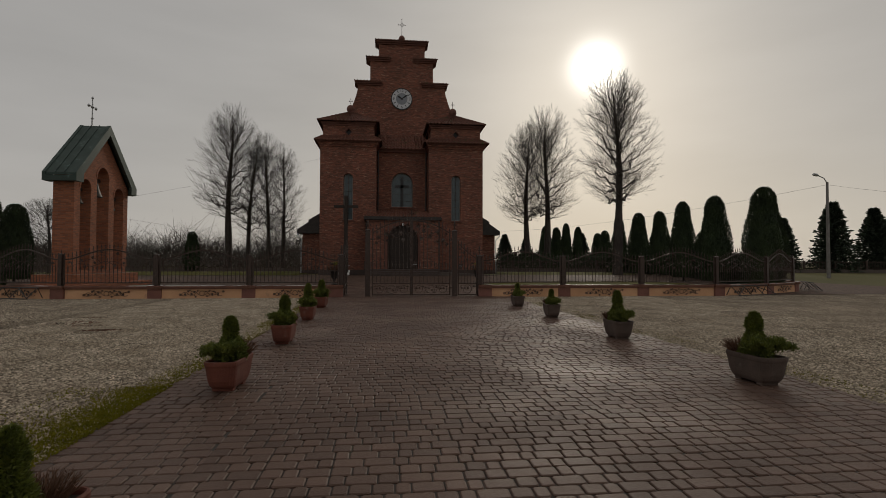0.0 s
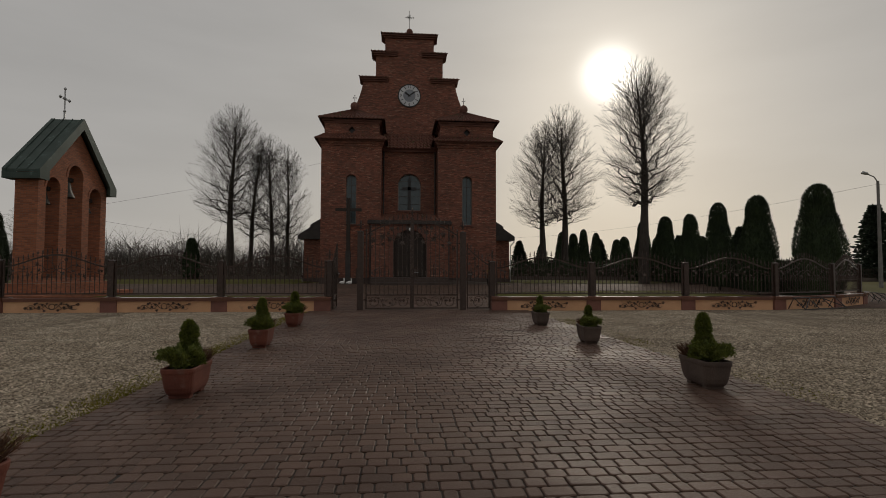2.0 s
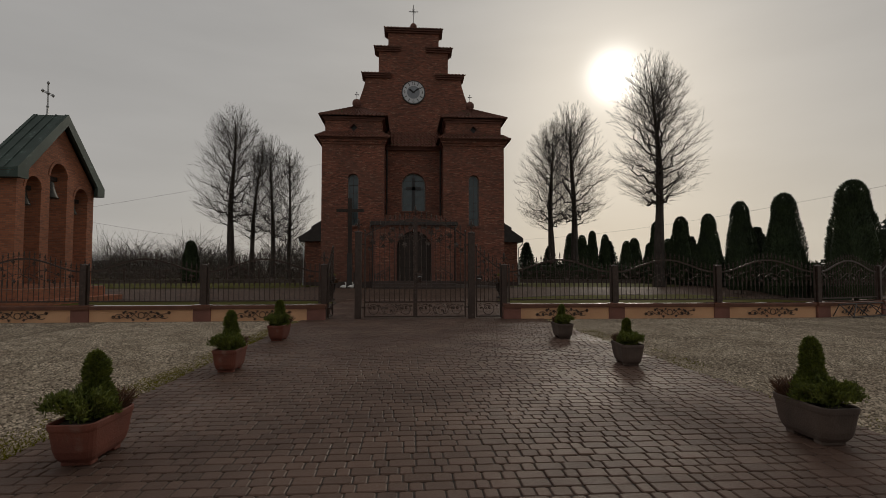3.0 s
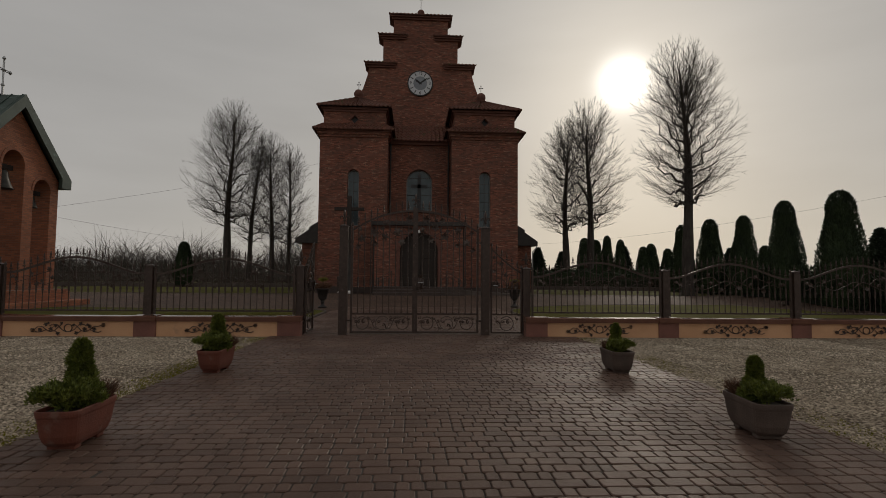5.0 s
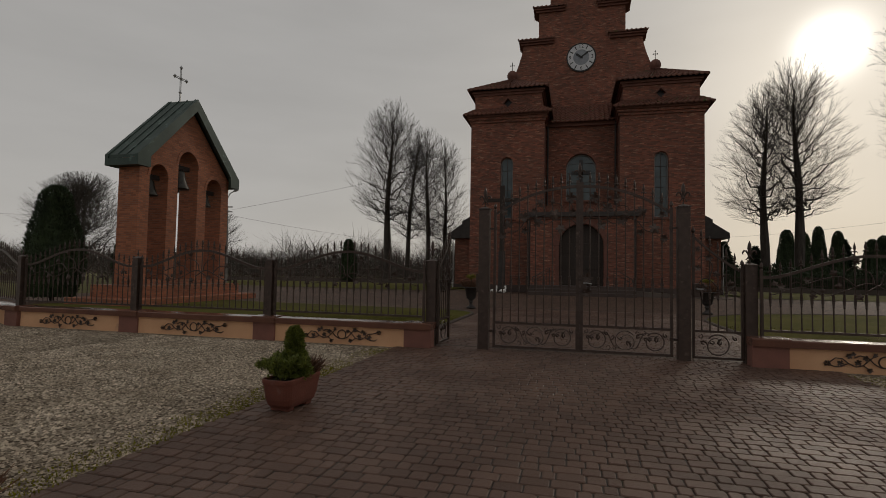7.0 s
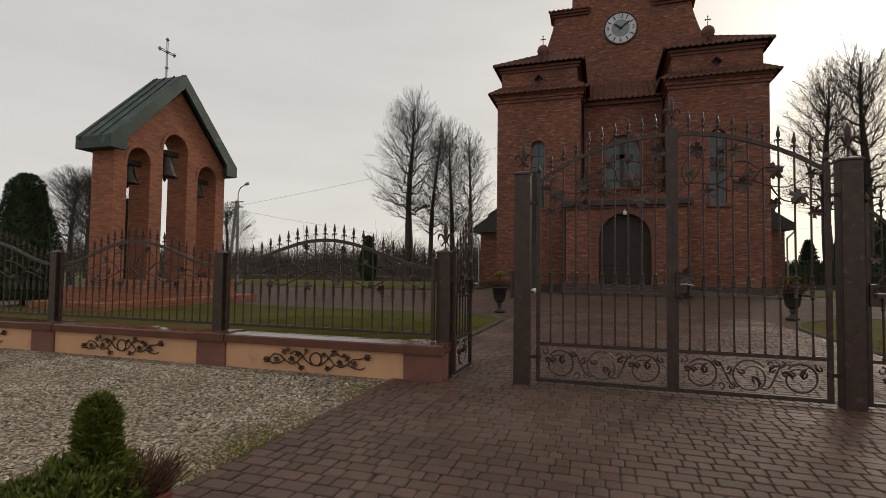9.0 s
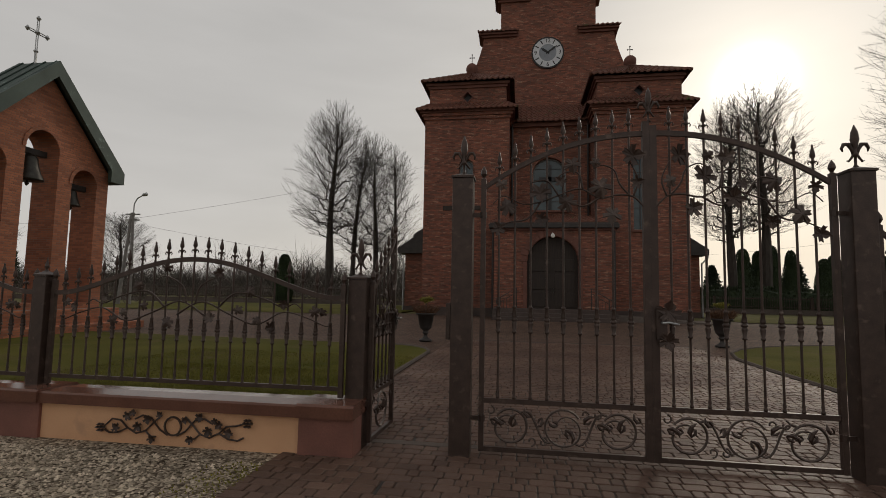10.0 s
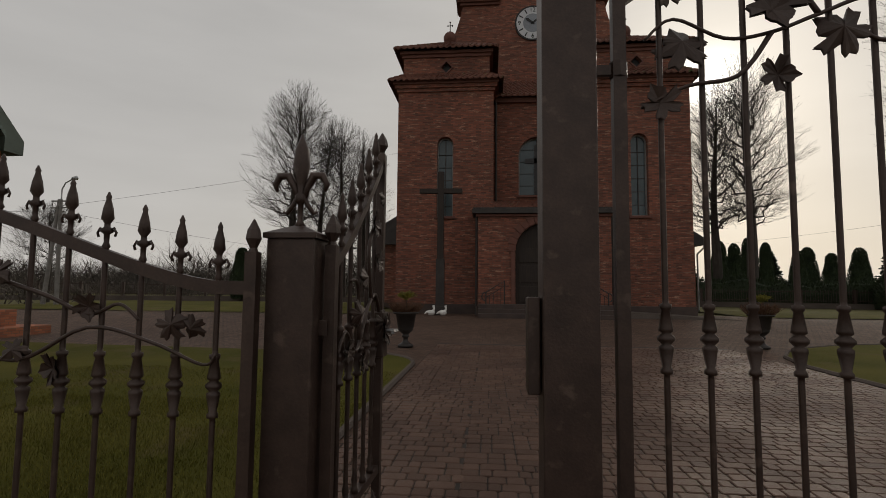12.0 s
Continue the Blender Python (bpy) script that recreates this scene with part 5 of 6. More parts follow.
def trough(material, label):
    tr = thing("planter", pose(0, 0, 0), label, "planter", "planters along the drive")
    bm = bmesh.new()
    rings = []
    for w, l, r, z in ((0.22, 0.50, 0.05, 0.03), (0.28, 0.60, 0.07, 0.045), (0.325, 0.69, 0.09, 0.09), (0.355, 0.745, 0.095, 0.16), (0.395, 0.80, 0.095, 0.345), (0.408, 0.816, 0.095, 0.365), (0.414, 0.822, 0.095, 0.385), (0.416, 0.824, 0.095, 0.415), (0.405, 0.813, 0.09, 0.425), (0.37, 0.78, 0.06, 0.425), (0.355, 0.765, 0.055, 0.41), (0.34, 0.75, 0.05, 0.33)):
        rings.append([bm.verts.new((x, y, z)) for x, y in rrect(w, l, r)])
    for r0, r1 in zip(rings, rings[1:]):
        for i in range(len(r0)):
            bm.faces.new((r0[i], r0[(i + 1) % len(r0)], r1[(i + 1) % len(r0)], r1[i]))
    bm.faces.new(rings[0][::-1])
    bm.faces.new(rings[-1])
    part("body", bm, material, tr)
    for s in (-1, 1):
        bm = bmesh.new()
        box(bm, -0.13, 0.13, s * 0.20 - 0.06, s * 0.20 + 0.06, 0.0, 0.07, 0.012)
        part("foot", bm, material, tr)
    bm = bmesh.new()
    bm.faces.new([bm.verts.new((x, y, 0.385)) for x, y in rrect(0.352, 0.762, 0.05)])
    part("soil", bm, M_SOIL, tr)
    return tr


def blades(rnd, spots, length, width):
    """Needle sprays: for each (place, direction) a few tapered blades."""
    V, F = [], []
    for p, d in spots:
        d = d.normalized()
        for _ in range(3):
            q = (d + Vector((rnd.gauss(0, 0.45), rnd.gauss(0, 0.45), rnd.gauss(0, 0.45)))).normalized()
            s = q.cross(Vector((rnd.gauss(0, 1), rnd.gauss(0, 1), rnd.gauss(0, 1)))).normalized() * width
            ln = length * rnd.uniform(0.6, 1.3)
            i = len(V)
            V += [p - s * 0.4, p + q * ln * 0.5 - s, p + q * ln, p + q * ln * 0.5 + s]
            F.append((i, i + 1, i + 2, i + 3))
    return V, F


def cone_bush(seed, h, r, n):
    """Knobbly dwarf conifer: whorls of short shoots round a stem."""
    rnd = random.Random(seed)
    spots = []
    lumps = [(rnd.uniform(0.1, 0.9), rnd.uniform(0, 6.28), rnd.uniform(0.85, 1.3)) for _ in range(16)]
    for _ in range(n):
        t = rnd.random() ** 1.4
        a = rnd.uniform(0, 6.28)
        if t < 0.5:
            prof = 1.05 - 0.55 * (t / 0.5) ** 1.5
        else:
            prof = 0.46 * math.sqrt(max(0.04, 1 - ((t - 0.62) / 0.38) ** 2)) if t > 0.62 else 0.42
        k = 1.0
        for lt, la, ls in lumps:
            if abs(lt - t) < 0.12 and abs((la - a + math.pi) % (2 * math.pi) - math.pi) < 0.6:
                k = ls
        rr = r * prof * k * rnd.uniform(0.55, 1.0)
        spots.append((Vector((rr * math.cos(a), rr * math.sin(a), 0.02 + t * h * 0.96)), Vector((math.cos(a), math.sin(a), 0.9))))
    return blades(rnd, spots, 0.045, 0.0065)


def low_bush(seed, r, h, n):
    """Spreading conifer: many short upturned boughs packed into an uneven cushion."""
    rnd = random.Random(seed)
    spots = []
    boughs = 24
    for k in range(boughs):
        a = k * 2.4 + rnd.uniform(-0.3, 0.3)
        ln = r * (0.35 + 0.65 * ((k + 0.5) / boughs) ** 0.6) * rnd.uniform(0.85, 1.1)
        up = h * rnd.uniform(0.75, 1.15) * (1.15 - 0.35 * k / boughs)
        for _ in range(n // boughs):
            t = rnd.random() ** 0.5
            c = Vector((ln * t * math.cos(a), ln * t * math.sin(a), up * math.sin(1.9 * t) ** 0.8))
            c += Vector((rnd.gauss(0, 0.02), rnd.gauss(0, 0.02), rnd.gauss(0, 0.02)))
            c.z = max(c.z, 0.0)
            spots.append((c, Vector((math.cos(a) * 0.5, math.sin(a) * 0.5, 1.0))))
    return blades(rnd, spots, 0.042, 0.0065)


def heather(seed, r, h, n):
    rnd = random.Random(seed)
    V, F = [], []
    for _ in range(n):
        a, q = rnd.uniform(0, 6.28), rnd.random() ** 0.5
        p = Vector((0.5 * r * q * math.cos(a), 0.5 * r * q * math.sin(a), 0))
        d = Vector((math.cos(a) * q * 0.9 + rnd.gauss(0, 0.2), math.sin(a) * q * 0.9 + rnd.gauss(0, 0.2), 1.0)).normalized()
        ln = h * rnd.uniform(0.6, 1.2)
        s = d.cross(Vector((rnd.gauss(0, 1), rnd.gauss(0, 1), 0.2))).normalized() * 0.004
        i = len(V)
        V += [p - s, p + s, p + d * ln + s * 0.4, p + d * ln - s * 0.4]
        F.append((i, i + 1, i + 2, i + 3))
        for _ in range(2):
            t = rnd.uniform(0.4, 0.9)
            b_ = p + d * ln * t
            e = b_ + (d + Vector((rnd.gauss(0, 0.7), rnd.gauss(0, 0.7), 0.1))).normalized() * ln * 0.3
            i = len(V)
            V += [b_ - s, b_ + s, e]
            F.append((i, i + 1, i + 2))
    return V, F


def mesh_of(name, vf, material):
    me = bpy.data.meshes.new(name)
    me.from_pydata(*[vf[0], [], vf[1]])
    me.materials.append(material)
    return me


def build_planters():
    rnd = random.Random(21)
    kinds = [trough(M_TERRA, "terracotta trough planter standing on the paving edge"), trough(M_CONCRETE, "grey-brown concrete trough planter standing on the paving edge")]
    cones = [mesh_of("dwarf_conifer", cone_bush(30 + i, h, 0.175, 3400), M_DWARF) for i, h in enumerate((0.62, 0.52, 0.56))]
    lows = [mesh_of("low_conifer", low_bush(40 + i, 0.27, 0.20, 2600), M_DWARF) for i in range(3)]
    dry = [mesh_of("dry_heather", heather(50 + i, 0.26, 0.2, 420), M_DRYHEATH) for i in range(2)]
    bm = bmesh.new()
    tube(bm, [(0, 0, -0.01), (0.006, 0, 0.08), (0, 0.006, 0.16)], [0.016, 0.012, 0.007], 6)
    stem = bpy.data.meshes.new("stem")
    bm.to_mesh(stem)
    bm.free()
    stem.materials.append(M_BARK)
    row = [(-2.62, 5.2), (-2.80, 8.9), (-2.82, 12.1), (-2.95, 15.7), (-3.05, 19.1), (3.40, 8.55), (3.34, 12.1), (3.27, 15.8), (3.2, 19.0)]
    for i, (x, y) in enumerate(row):
        left = x < 0
        turn = rnd.uniform(-7, 7)
        m = pose(x, y, 0, 0, 0, turn)
        q = copy_thing(kinds[0 if left else 1], m)
        q.scale = (0.86, 0.80, 0.80)
        big = 0.72 if i == 0 else 1.12 if i == 4 else 0.85 if i > 6 else 1.0
        for name, me, dy, label in (("dwarf_conifer", cones[i % 3], 0.02, "bushy green dwarf conifer growing in a planter"), ("low_conifer", lows[i % 3], -0.2, "spreading green low conifer growing in a planter"), ("heather", dry[i % 2], 0.24, "withered brown heather growing in a planter")):
            t = thing(name, m @ pose(0, dy * 0.82, 0.303, 0, 0, rnd.uniform(0, 360)) @ Matrix.Scale(big * 0.92, 4), label, "plant", "plants in the planters")
            ob = new("foliage", me)
            ob.parent = t
            if name != "heather":
                ob = new("stem", stem)
                ob.parent = t
    for o in kinds:
        for q in (*o.children_recursive, o):
            bpy.data.objects.remove(q)


build_planters()


# ---- yard furniture ----
def urn(x, y, seed):
    u = thing("urn_planter", pose(x, y, gz(x, y)), "dark cast-iron urn planter on a foot", "urn", "urns beside the yard")
    bm = bmesh.new()
    lathe(bm, [(0.20, 0), (0.20, 0.05), (0.13, 0.08), (0.07, 0.14), (0.06, 0.22), (0.10, 0.25), (0.10, 0.28), (0.07, 0.31), (0.15, 0.38), (0.20, 0.44), (0.19, 0.47), (0.21, 0.50), (0.26, 0.82), (0.33, 0.84), (0.33, 0.88), (0.28, 0.89), (0.26, 0.86)], 20)
    for f in bm.faces:
        f.smooth = True
    part("bowl", bm, M_DARKMETAL, u)
    ob = new("heather", mesh_of("urn_heather", heather(seed, 0.62, 0.3, 700), M_DRYHEATH))
    ob.matrix_world = pose(x, y, gz(x, y) + 0.86)
    tagged(ob, "withered brown heather spilling over an urn", "plant")
    t = thing("topiary", pose(x, y, gz(x, y) + 0.86), "little yellow-green standard conifer in an urn", "plant")
    bm = bmesh.new()
    tube(bm, [(0, 0, 0), (0.01, 0, 0.35)], 0.012, 5)
    part("stem", bm, M_BARK, t)
    V, F = low_bush(seed + 1, 0.26, 0.16, 700)
    raw("crown", [v + Vector((0, 0, 0.3)) for v in V], F, M_GOLDEN, t)


urn(-4.25, 35.0, 61)
urn(5.0, 36.2, 63)


def mission_cross():
    x, y = -4.35, 44.9
    c = thing("wooden_cross", pose(x, y, gz(x, y)), "tall dark wooden cross standing before the tower", "cross")
    bm = bmesh.new()
    box(bm, -0.14, 0.14, -0.12, 0.12, -0.1, 6.5, 0.015)
    part("upright", bm, M_WOOD, c)
    bm = bmesh.new()
    box(bm, -0.98, 0.98, -0.10, 0.10, 5.5, 5.72, 0.015)
    part("crossbeam", bm, M_WOOD, c)
    bm = bmesh.new()
    box(bm, -0.22, 0.22, -0.20, 0.20, -0.1, 0.35, 0.02)
    box(bm, -0.19, 0.19, -0.14, 0.14, 0.35, 2.5, 0.01)
    part("steel_foot", bm, M_DARKMETAL, c, "dark steel foot of the cross")
    for dx in (-0.33, 0.2):
        bm = bmesh.new()
        lathe(bm, [(0.10, 0), (0.16, 0.08), (0.15, 0.16), (0.08, 0.22)], 10)
        tube(bm, [(-0.05, 0, 0.15), (-0.2, 0, 0.12), (-0.3, 0, 0.05)], [0.09, 0.06, 0.015], 6)
        tube(bm, [(0.08, 0, 0.16), (0.13, 0, 0.28), (0.1, 0, 0.4), (0.15, 0, 0.42)], [0.06, 0.05, 0.055, 0.015], 7)
        solid("garden_figure", bm, M_WHITE, "small white plaster ornament at the foot of the cross", "ornament", "white ornaments by the cross", m=pose(x + dx, y - 0.55, gz(x, y)))


mission_cross()


def bicycle_rack(m):
    r = thing("bicycle_rack", m, "low dark steel bicycle rack on the gravel", "bicycle rack", "bicycle racks by the wall")
    bm = bmesh.new()
    tube(bm, [(-1.3, -0.3, 0.03), (1.3, -0.3, 0.03)], 0.02, 6)
    part("ground_bar", bm, M_DARKMETAL, r)
    bm = bmesh.new()
    tube(bm, [(-1.3, 0.1, 0.42), (1.3, 0.1, 0.42)], 0.02, 6)
    part("top_bar", bm, M_DARKMETAL, r)
    for i in range(4):
        x = -1.25 + 0.83 * i
        bm = bmesh.new()
        tube(bm, [(x, -0.3, 0.03), (x, 0.1, 0.42), (x, 0.3, 0.02)], 0.018, 6)
        part("hoop", bm, M_DARKMETAL, r)
    for s in (-1, 1):
        bm = bmesh.new()
        tube(bm, [(s * 1.25, -0.3, 0.05), (s * 0.3, 0.1, 0.42)], 0.018, 6)
        part("brace", bm, M_DARKMETAL, r)


bicycle_rack(pose(-15.2, 23.75, 0, 0, 0, -20))
bicycle_rack(pose(15.0, 23.7, 0, 0, 0, 20))
bicycle_rack(pose(21.3, 27.6, 0, 0, 0, 60))
# ---- trees ----
def bare_tree_mesh(seed, h, crown_r, crown_base, limbs=46, trunk_r=0.3, lean=0.0, spread=1.0):
    """Trunk and limbs, and the fine twigs: an egg-shaped crown of rising branches."""
    rnd = random.Random(seed)
    wood, twig = bmesh.new(), ([], [])

    def trunk(z):
        return Vector((0.35 * math.sin(z * 0.35 + seed) * z / h + lean * z, 0.3 * math.sin(z * 0.27 + 2 * seed) * z / h, z))

    n = 14
    tube(wood, [trunk(h * 0.85 * i / n) - Vector((0, 0, 0.2 if i == 0 else 0)) for i in range(n + 1)], [trunk_r * (1.25 if i == 0 else 1) * (1 + 0.07 * math.sin(5.1 * i + seed)) * (1 - 0.90 * (i / n) ** 1.35) + 0.012 for i in range(n + 1)], 8)

    def strand(p, q, r0, r1):
        a = (q - p)
        s = a.cross(Vector((rnd.gauss(0, 1), rnd.gauss(0, 1), 0.1))).normalized()
        o = a.cross(s).normalized()
        i = len(twig[0])
        for c, r in ((p, r0), (q, r1)):
            twig[0].extend((c + s * r, c - s * r * 0.5 + o * r * 0.87, c - s * r * 0.5 - o * r * 0.87))
        for k in range(3):
            twig[1].append((i + k, i + (k + 1) % 3, i + 3 + (k + 1) % 3, i + 3 + k))

    def limit(z):
        t = min(max((z - crown_base) / (h - crown_base), 0.0), 1.0)
        return crown_r * (0.10 + 0.92 * math.sin(math.pi * t ** 0.72) ** 0.62)

    def reach(p, d, ln):
        """Shorten a shoot to the crown's rounded outline."""
        for _ in range(20):
            q = p + d * ln
            c = trunk(min(max(q.z, 0), h * 0.9))
            if math.hypot(q.x - c.x, q.y - c.y) <= limit(q.z) * (1 + 0.05 * math.sin(9 * math.atan2(q.y - c.y, q.x - c.x) + seed)) and q.z < h * (1 - 0.03 * rnd.random()):
                break
            ln *= 0.93
        return ln

    def shoot(p, d, ln, r):
        """A long straight shoot that bends a little upward, with side twigs."""
        ln = reach(p, d, ln)
        m1 = p + d * ln * 0.5
        d2 = (d + Vector((rnd.gauss(0, 0.07), rnd.gauss(0, 0.07), 0.14))).normalized()
        q = m1 + d2 * ln * 0.5
        strand(p, m1, r, r * 0.72)
        strand(m1, q, r * 0.72, r * 0.4)
        for _ in range(int(2 + ln * 2.3)):
            t = rnd.uniform(0.12, 0.95)
            c = p.lerp(m1, 2 * t) if t < 0.5 else m1.lerp(q, 2 * t - 1)
            g = (d2 + Vector((rnd.gauss(0, 0.42), rnd.gauss(0, 0.42), rnd.gauss(0.12, 0.3)))).normalized()
            strand(c, c + g * reach(c, g, ln * rnd.uniform(0.18, 0.42)), r * 0.6, r * 0.4)

    for k in range(limbs):
        f = (k + rnd.random()) / limbs
        z = crown_base + (h * 0.78 - crown_base) * f ** 1.15
        a = k * 2.4 + rnd.uniform(-0.4, 0.4)
        out = Vector((math.cos(a) * spread ** 0.5, math.sin(a) * spread ** 0.5, 0))
        p0 = trunk(z)
        rise = 0.22 + 1.35 * f + rnd.uniform(-0.2, 0.3)
        d = (out + Vector((0, 0, rise))).normalized()
        ln = reach(p0, d, crown_r * 1.5) * rnd.uniform(0.42, 0.66)
        m = 6
        pts = []
        for i in range(m + 1):
            t = i / m
            pts.append(p0 + d * ln * t + Vector((0, 0, 0.16 * ln * (t * t - t))) + Vector((rnd.gauss(0, 0.14), rnd.gauss(0, 0.14), rnd.gauss(0, 0.14))) * (t > 0))
        r0 = trunk_r * (0.27 - 0.14 * f) * rnd.uniform(0.65, 1.1)
        tube(wood, pts, [r0 * (1 - 0.68 * i / m) + 0.008 for i in range(m + 1)], 5, caps=False)
        for i in range(1, m + 1):
            for _ in range(4 if i < m else 9):
                b_ = pts[i - 1].lerp(pts[i], rnd.random() if i < m else 1.0)
                e = (d * 0.6 + out * 0.2 + Vector((rnd.gauss(0, 0.6), rnd.gauss(0, 0.6), rnd.gauss(0.30, 0.45)))).normalized()
                shoot(b_, e, crown_r * rnd.uniform(0.30, 0.75), 0.0085)
    # the leader breaks into a brush of upright shoots
    for _ in range(34):
        p = trunk(h * rnd.uniform(0.60, 0.84))
        shoot(p, Vector((rnd.gauss(0, 0.34), rnd.gauss(0, 0.34), 1)).normalized(), h * rnd.uniform(0.14, 0.3), 0.012)
    # a few weak shoots low on the trunk
    for _ in range(10):
        a = rnd.uniform(0, 6.283)
        shoot(trunk(crown_base * rnd.uniform(0.45, 0.95)), Vector((math.cos(a), math.sin(a), rnd.uniform(0.1, 0.7))).normalized(), rnd.uniform(0.8, 1.7), 0.010)
    me = bpy.data.meshes.new("trunk")
    wood.to_mesh(me)
    wood.free()
    me.materials.append(M_BARK)
    mt = bpy.data.meshes.new("crown")
    mt.from_pydata(*[twig[0], [], twig[1]])
    mt.materials.append(M_TWIG)
    return me, mt


def plant_tree(meshes, x, y, turn, scale, label, group=""):
    t = thing("bare_tree", pose(x, y, gz(x, y), 0, 0, turn) @ Matrix.Scale(scale, 4), label, "tree", group)
    for name, me in zip(("trunk", "crown"), meshes):
        ob = new(name, me)
        ob.parent = t
    return t


LIME_A = bare_tree_mesh(11, 19.2, 4.1, 6.3, 40, 0.42)
LIME_B = bare_tree_mesh(12, 19.6, 4.5, 6.0, 33, 0.40)
LIME_C = bare_tree_mesh(15, 17.6, 3.45, 4.5, 26, 0.29, lean=0.05)
ORCHARD = bare_tree_mesh(17, 9.0, 4.2, 2.0, 18, 0.2)
LT = "tall leafless lime tree with egg-shaped crown"
plant_tree(LIME_A, 19.6, 46.4, 40, 1.0, LT, "lime trees right of the church")
plant_tree(LIME_B, 19.4, 66.0, 10, 1.1, LT, "lime trees right of the church")
plant_tree(LIME_B, 16.9, 66.5, 130, 1.0, "slender leafless lime tree with narrow crown", "lime trees right of the church")
plant_tree(LIME_B, -20.1, 67.0, 200, 1.06, LT, "lime trees left of the church")
plant_tree(LIME_C, -18.2, 68.0, 5, 1.0, "leaning slender leafless tree", "lime trees left of the church")
plant_tree(LIME_C, -15.4, 67.0, 120, 1.0, "slender leafless tree beside taller ones", "lime trees left of the church")
plant_tree(LIME_C, -13.9, 68.5, 260, 0.92, "slender leafless tree beside taller ones", "lime trees left of the church")
for x, y, s, a in ((-39, 47, 1.0, 10), (-33, 41, 0.85, 70), (-46, 52, 1.05, 150), (-33, 55, 0.8, 220)):
    plant_tree(ORCHARD, x, y, a, s, "leafless spreading fruit tree at the yard's edge", "fruit trees")


def thuja_meshes(seed, h, r, n=15000):
    """Clipped conical thuja: dark core and upright sprays in uneven tufts."""
    rnd = random.Random(seed)

    def prof(t):
        return r * (0.80 + 0.25 * math.sin(math.pi * min(1, t * 1.3))) * (1 - max(0, t - 0.25) ** 1.5 * 0.62) * math.sqrt(max(0.02, 1 - max(0, (t - 0.86) / 0.14) ** 2))

    core = bmesh.new()
    lathe(core, [(prof(i / 12) * 0.86, h * (0.04 + 0.92 * i / 12)) for i in range(12)] + [(0.1, h * 0.95)], 14)
    V, F = [], []
    for _ in range(n):
        t = rnd.random()
        a = rnd.uniform(0, 6.28)
        k = 0.94 + 0.1 * math.sin(5 * a + 7 * t) + rnd.uniform(-0.08, 0.05)
        p = Vector((prof(t) * k * math.cos(a), prof(t) * k * math.sin(a), h * (0.03 + 0.95 * t)))
        d = Vector((math.cos(a) * 0.55 + rnd.gauss(0, 0.3), math.sin(a) * 0.55 + rnd.gauss(0, 0.3), 1.0)).normalized()
        s = d.cross(Vector((rnd.gauss(0, 1), rnd.gauss(0, 1), 0.3))).normalized() * rnd.uniform(0.012, 0.03)
        ln = rnd.uniform(0.08, 0.22)
        i = len(V)
        V += [p - s * 0.4, p + d * ln * 0.45 - s, p + d * ln, p + d * ln * 0.45 + s]
        F.append((i, i + 1, i + 2, i + 3))
    me = bpy.data.meshes.new("core")
    core.to_mesh(me)
    core.free()
    me.materials.append(M_THUJA)
    return me, mesh_of("foliage", (V, F), M_THUJA)


def plant_thuja(x, y, h, r, meshes, label, group):
    t = thing("thuja", pose(x, y, gz(x, y), 0, 0, (x * 37 + y * 11) % 360) @ Matrix.Diagonal((r / 1.0, r / 1.0, h / 6.0, 1)), label, "conifer", group)
    for name, me in zip(("core", "foliage"), meshes):
        ob = new(name, me)
        ob.parent = t
    bm = bmesh.new()
    tube(bm, [(0, 0, -0.1), (0, 0, 0.6)], 0.09, 6)
    part("trunk", bm, M_BARK, t)


TH = [thuja_meshes(70 + i, 6.0, 1.0) for i in range(2)]
for i, (x, y, h, r) in enumerate(((21.1, 30.5, 5.9, 1.10), (20.8, 34.6, 5.9, 0.98), (21.0, 38.6, 5.9, 0.86), (22.2, 44.0, 5.5, 0.82), (23.2, 49.6, 5.9, 0.95), (23.3, 54.0, 5.9, 0.8))):
    plant_thuja(x, y, h, r, TH[i % 2], "dense dark clipped thuja in a row", "thuja row")
for i, (x, y, h, r) in enumerate(((-20.9, 30.4, 4.8, 1.0), (-24.6, 38.0, 5.0, 1.0), (-22.9, 63.0, 4.45, 0.85))):
    plant_thuja(x, y, h, r, TH[i % 2], "single dark conical thuja on the grass", "single thujas")
for i, (x, y, h, r) in enumerate(((26.3, 88, 7.4, 1.2), (28.5, 89, 7.2, 1.1), (30.6, 90, 8.0, 1.0), (32.8, 90, 7.4, 1.0), (35.6, 88, 6.2, 1.1), (37.8, 90, 6.8, 1.2), (40.0, 89, 6.0, 1.1), (42.6, 88, 6.6, 1.2), (45.4, 86, 6.0, 1.1), (48.0, 84, 6.6, 1.2), (51, 82, 6.2, 1.2))):
    plant_thuja(x, y, h, r, TH[i % 2], "far dark clipped thuja of the cemetery hedge", "far thujas")


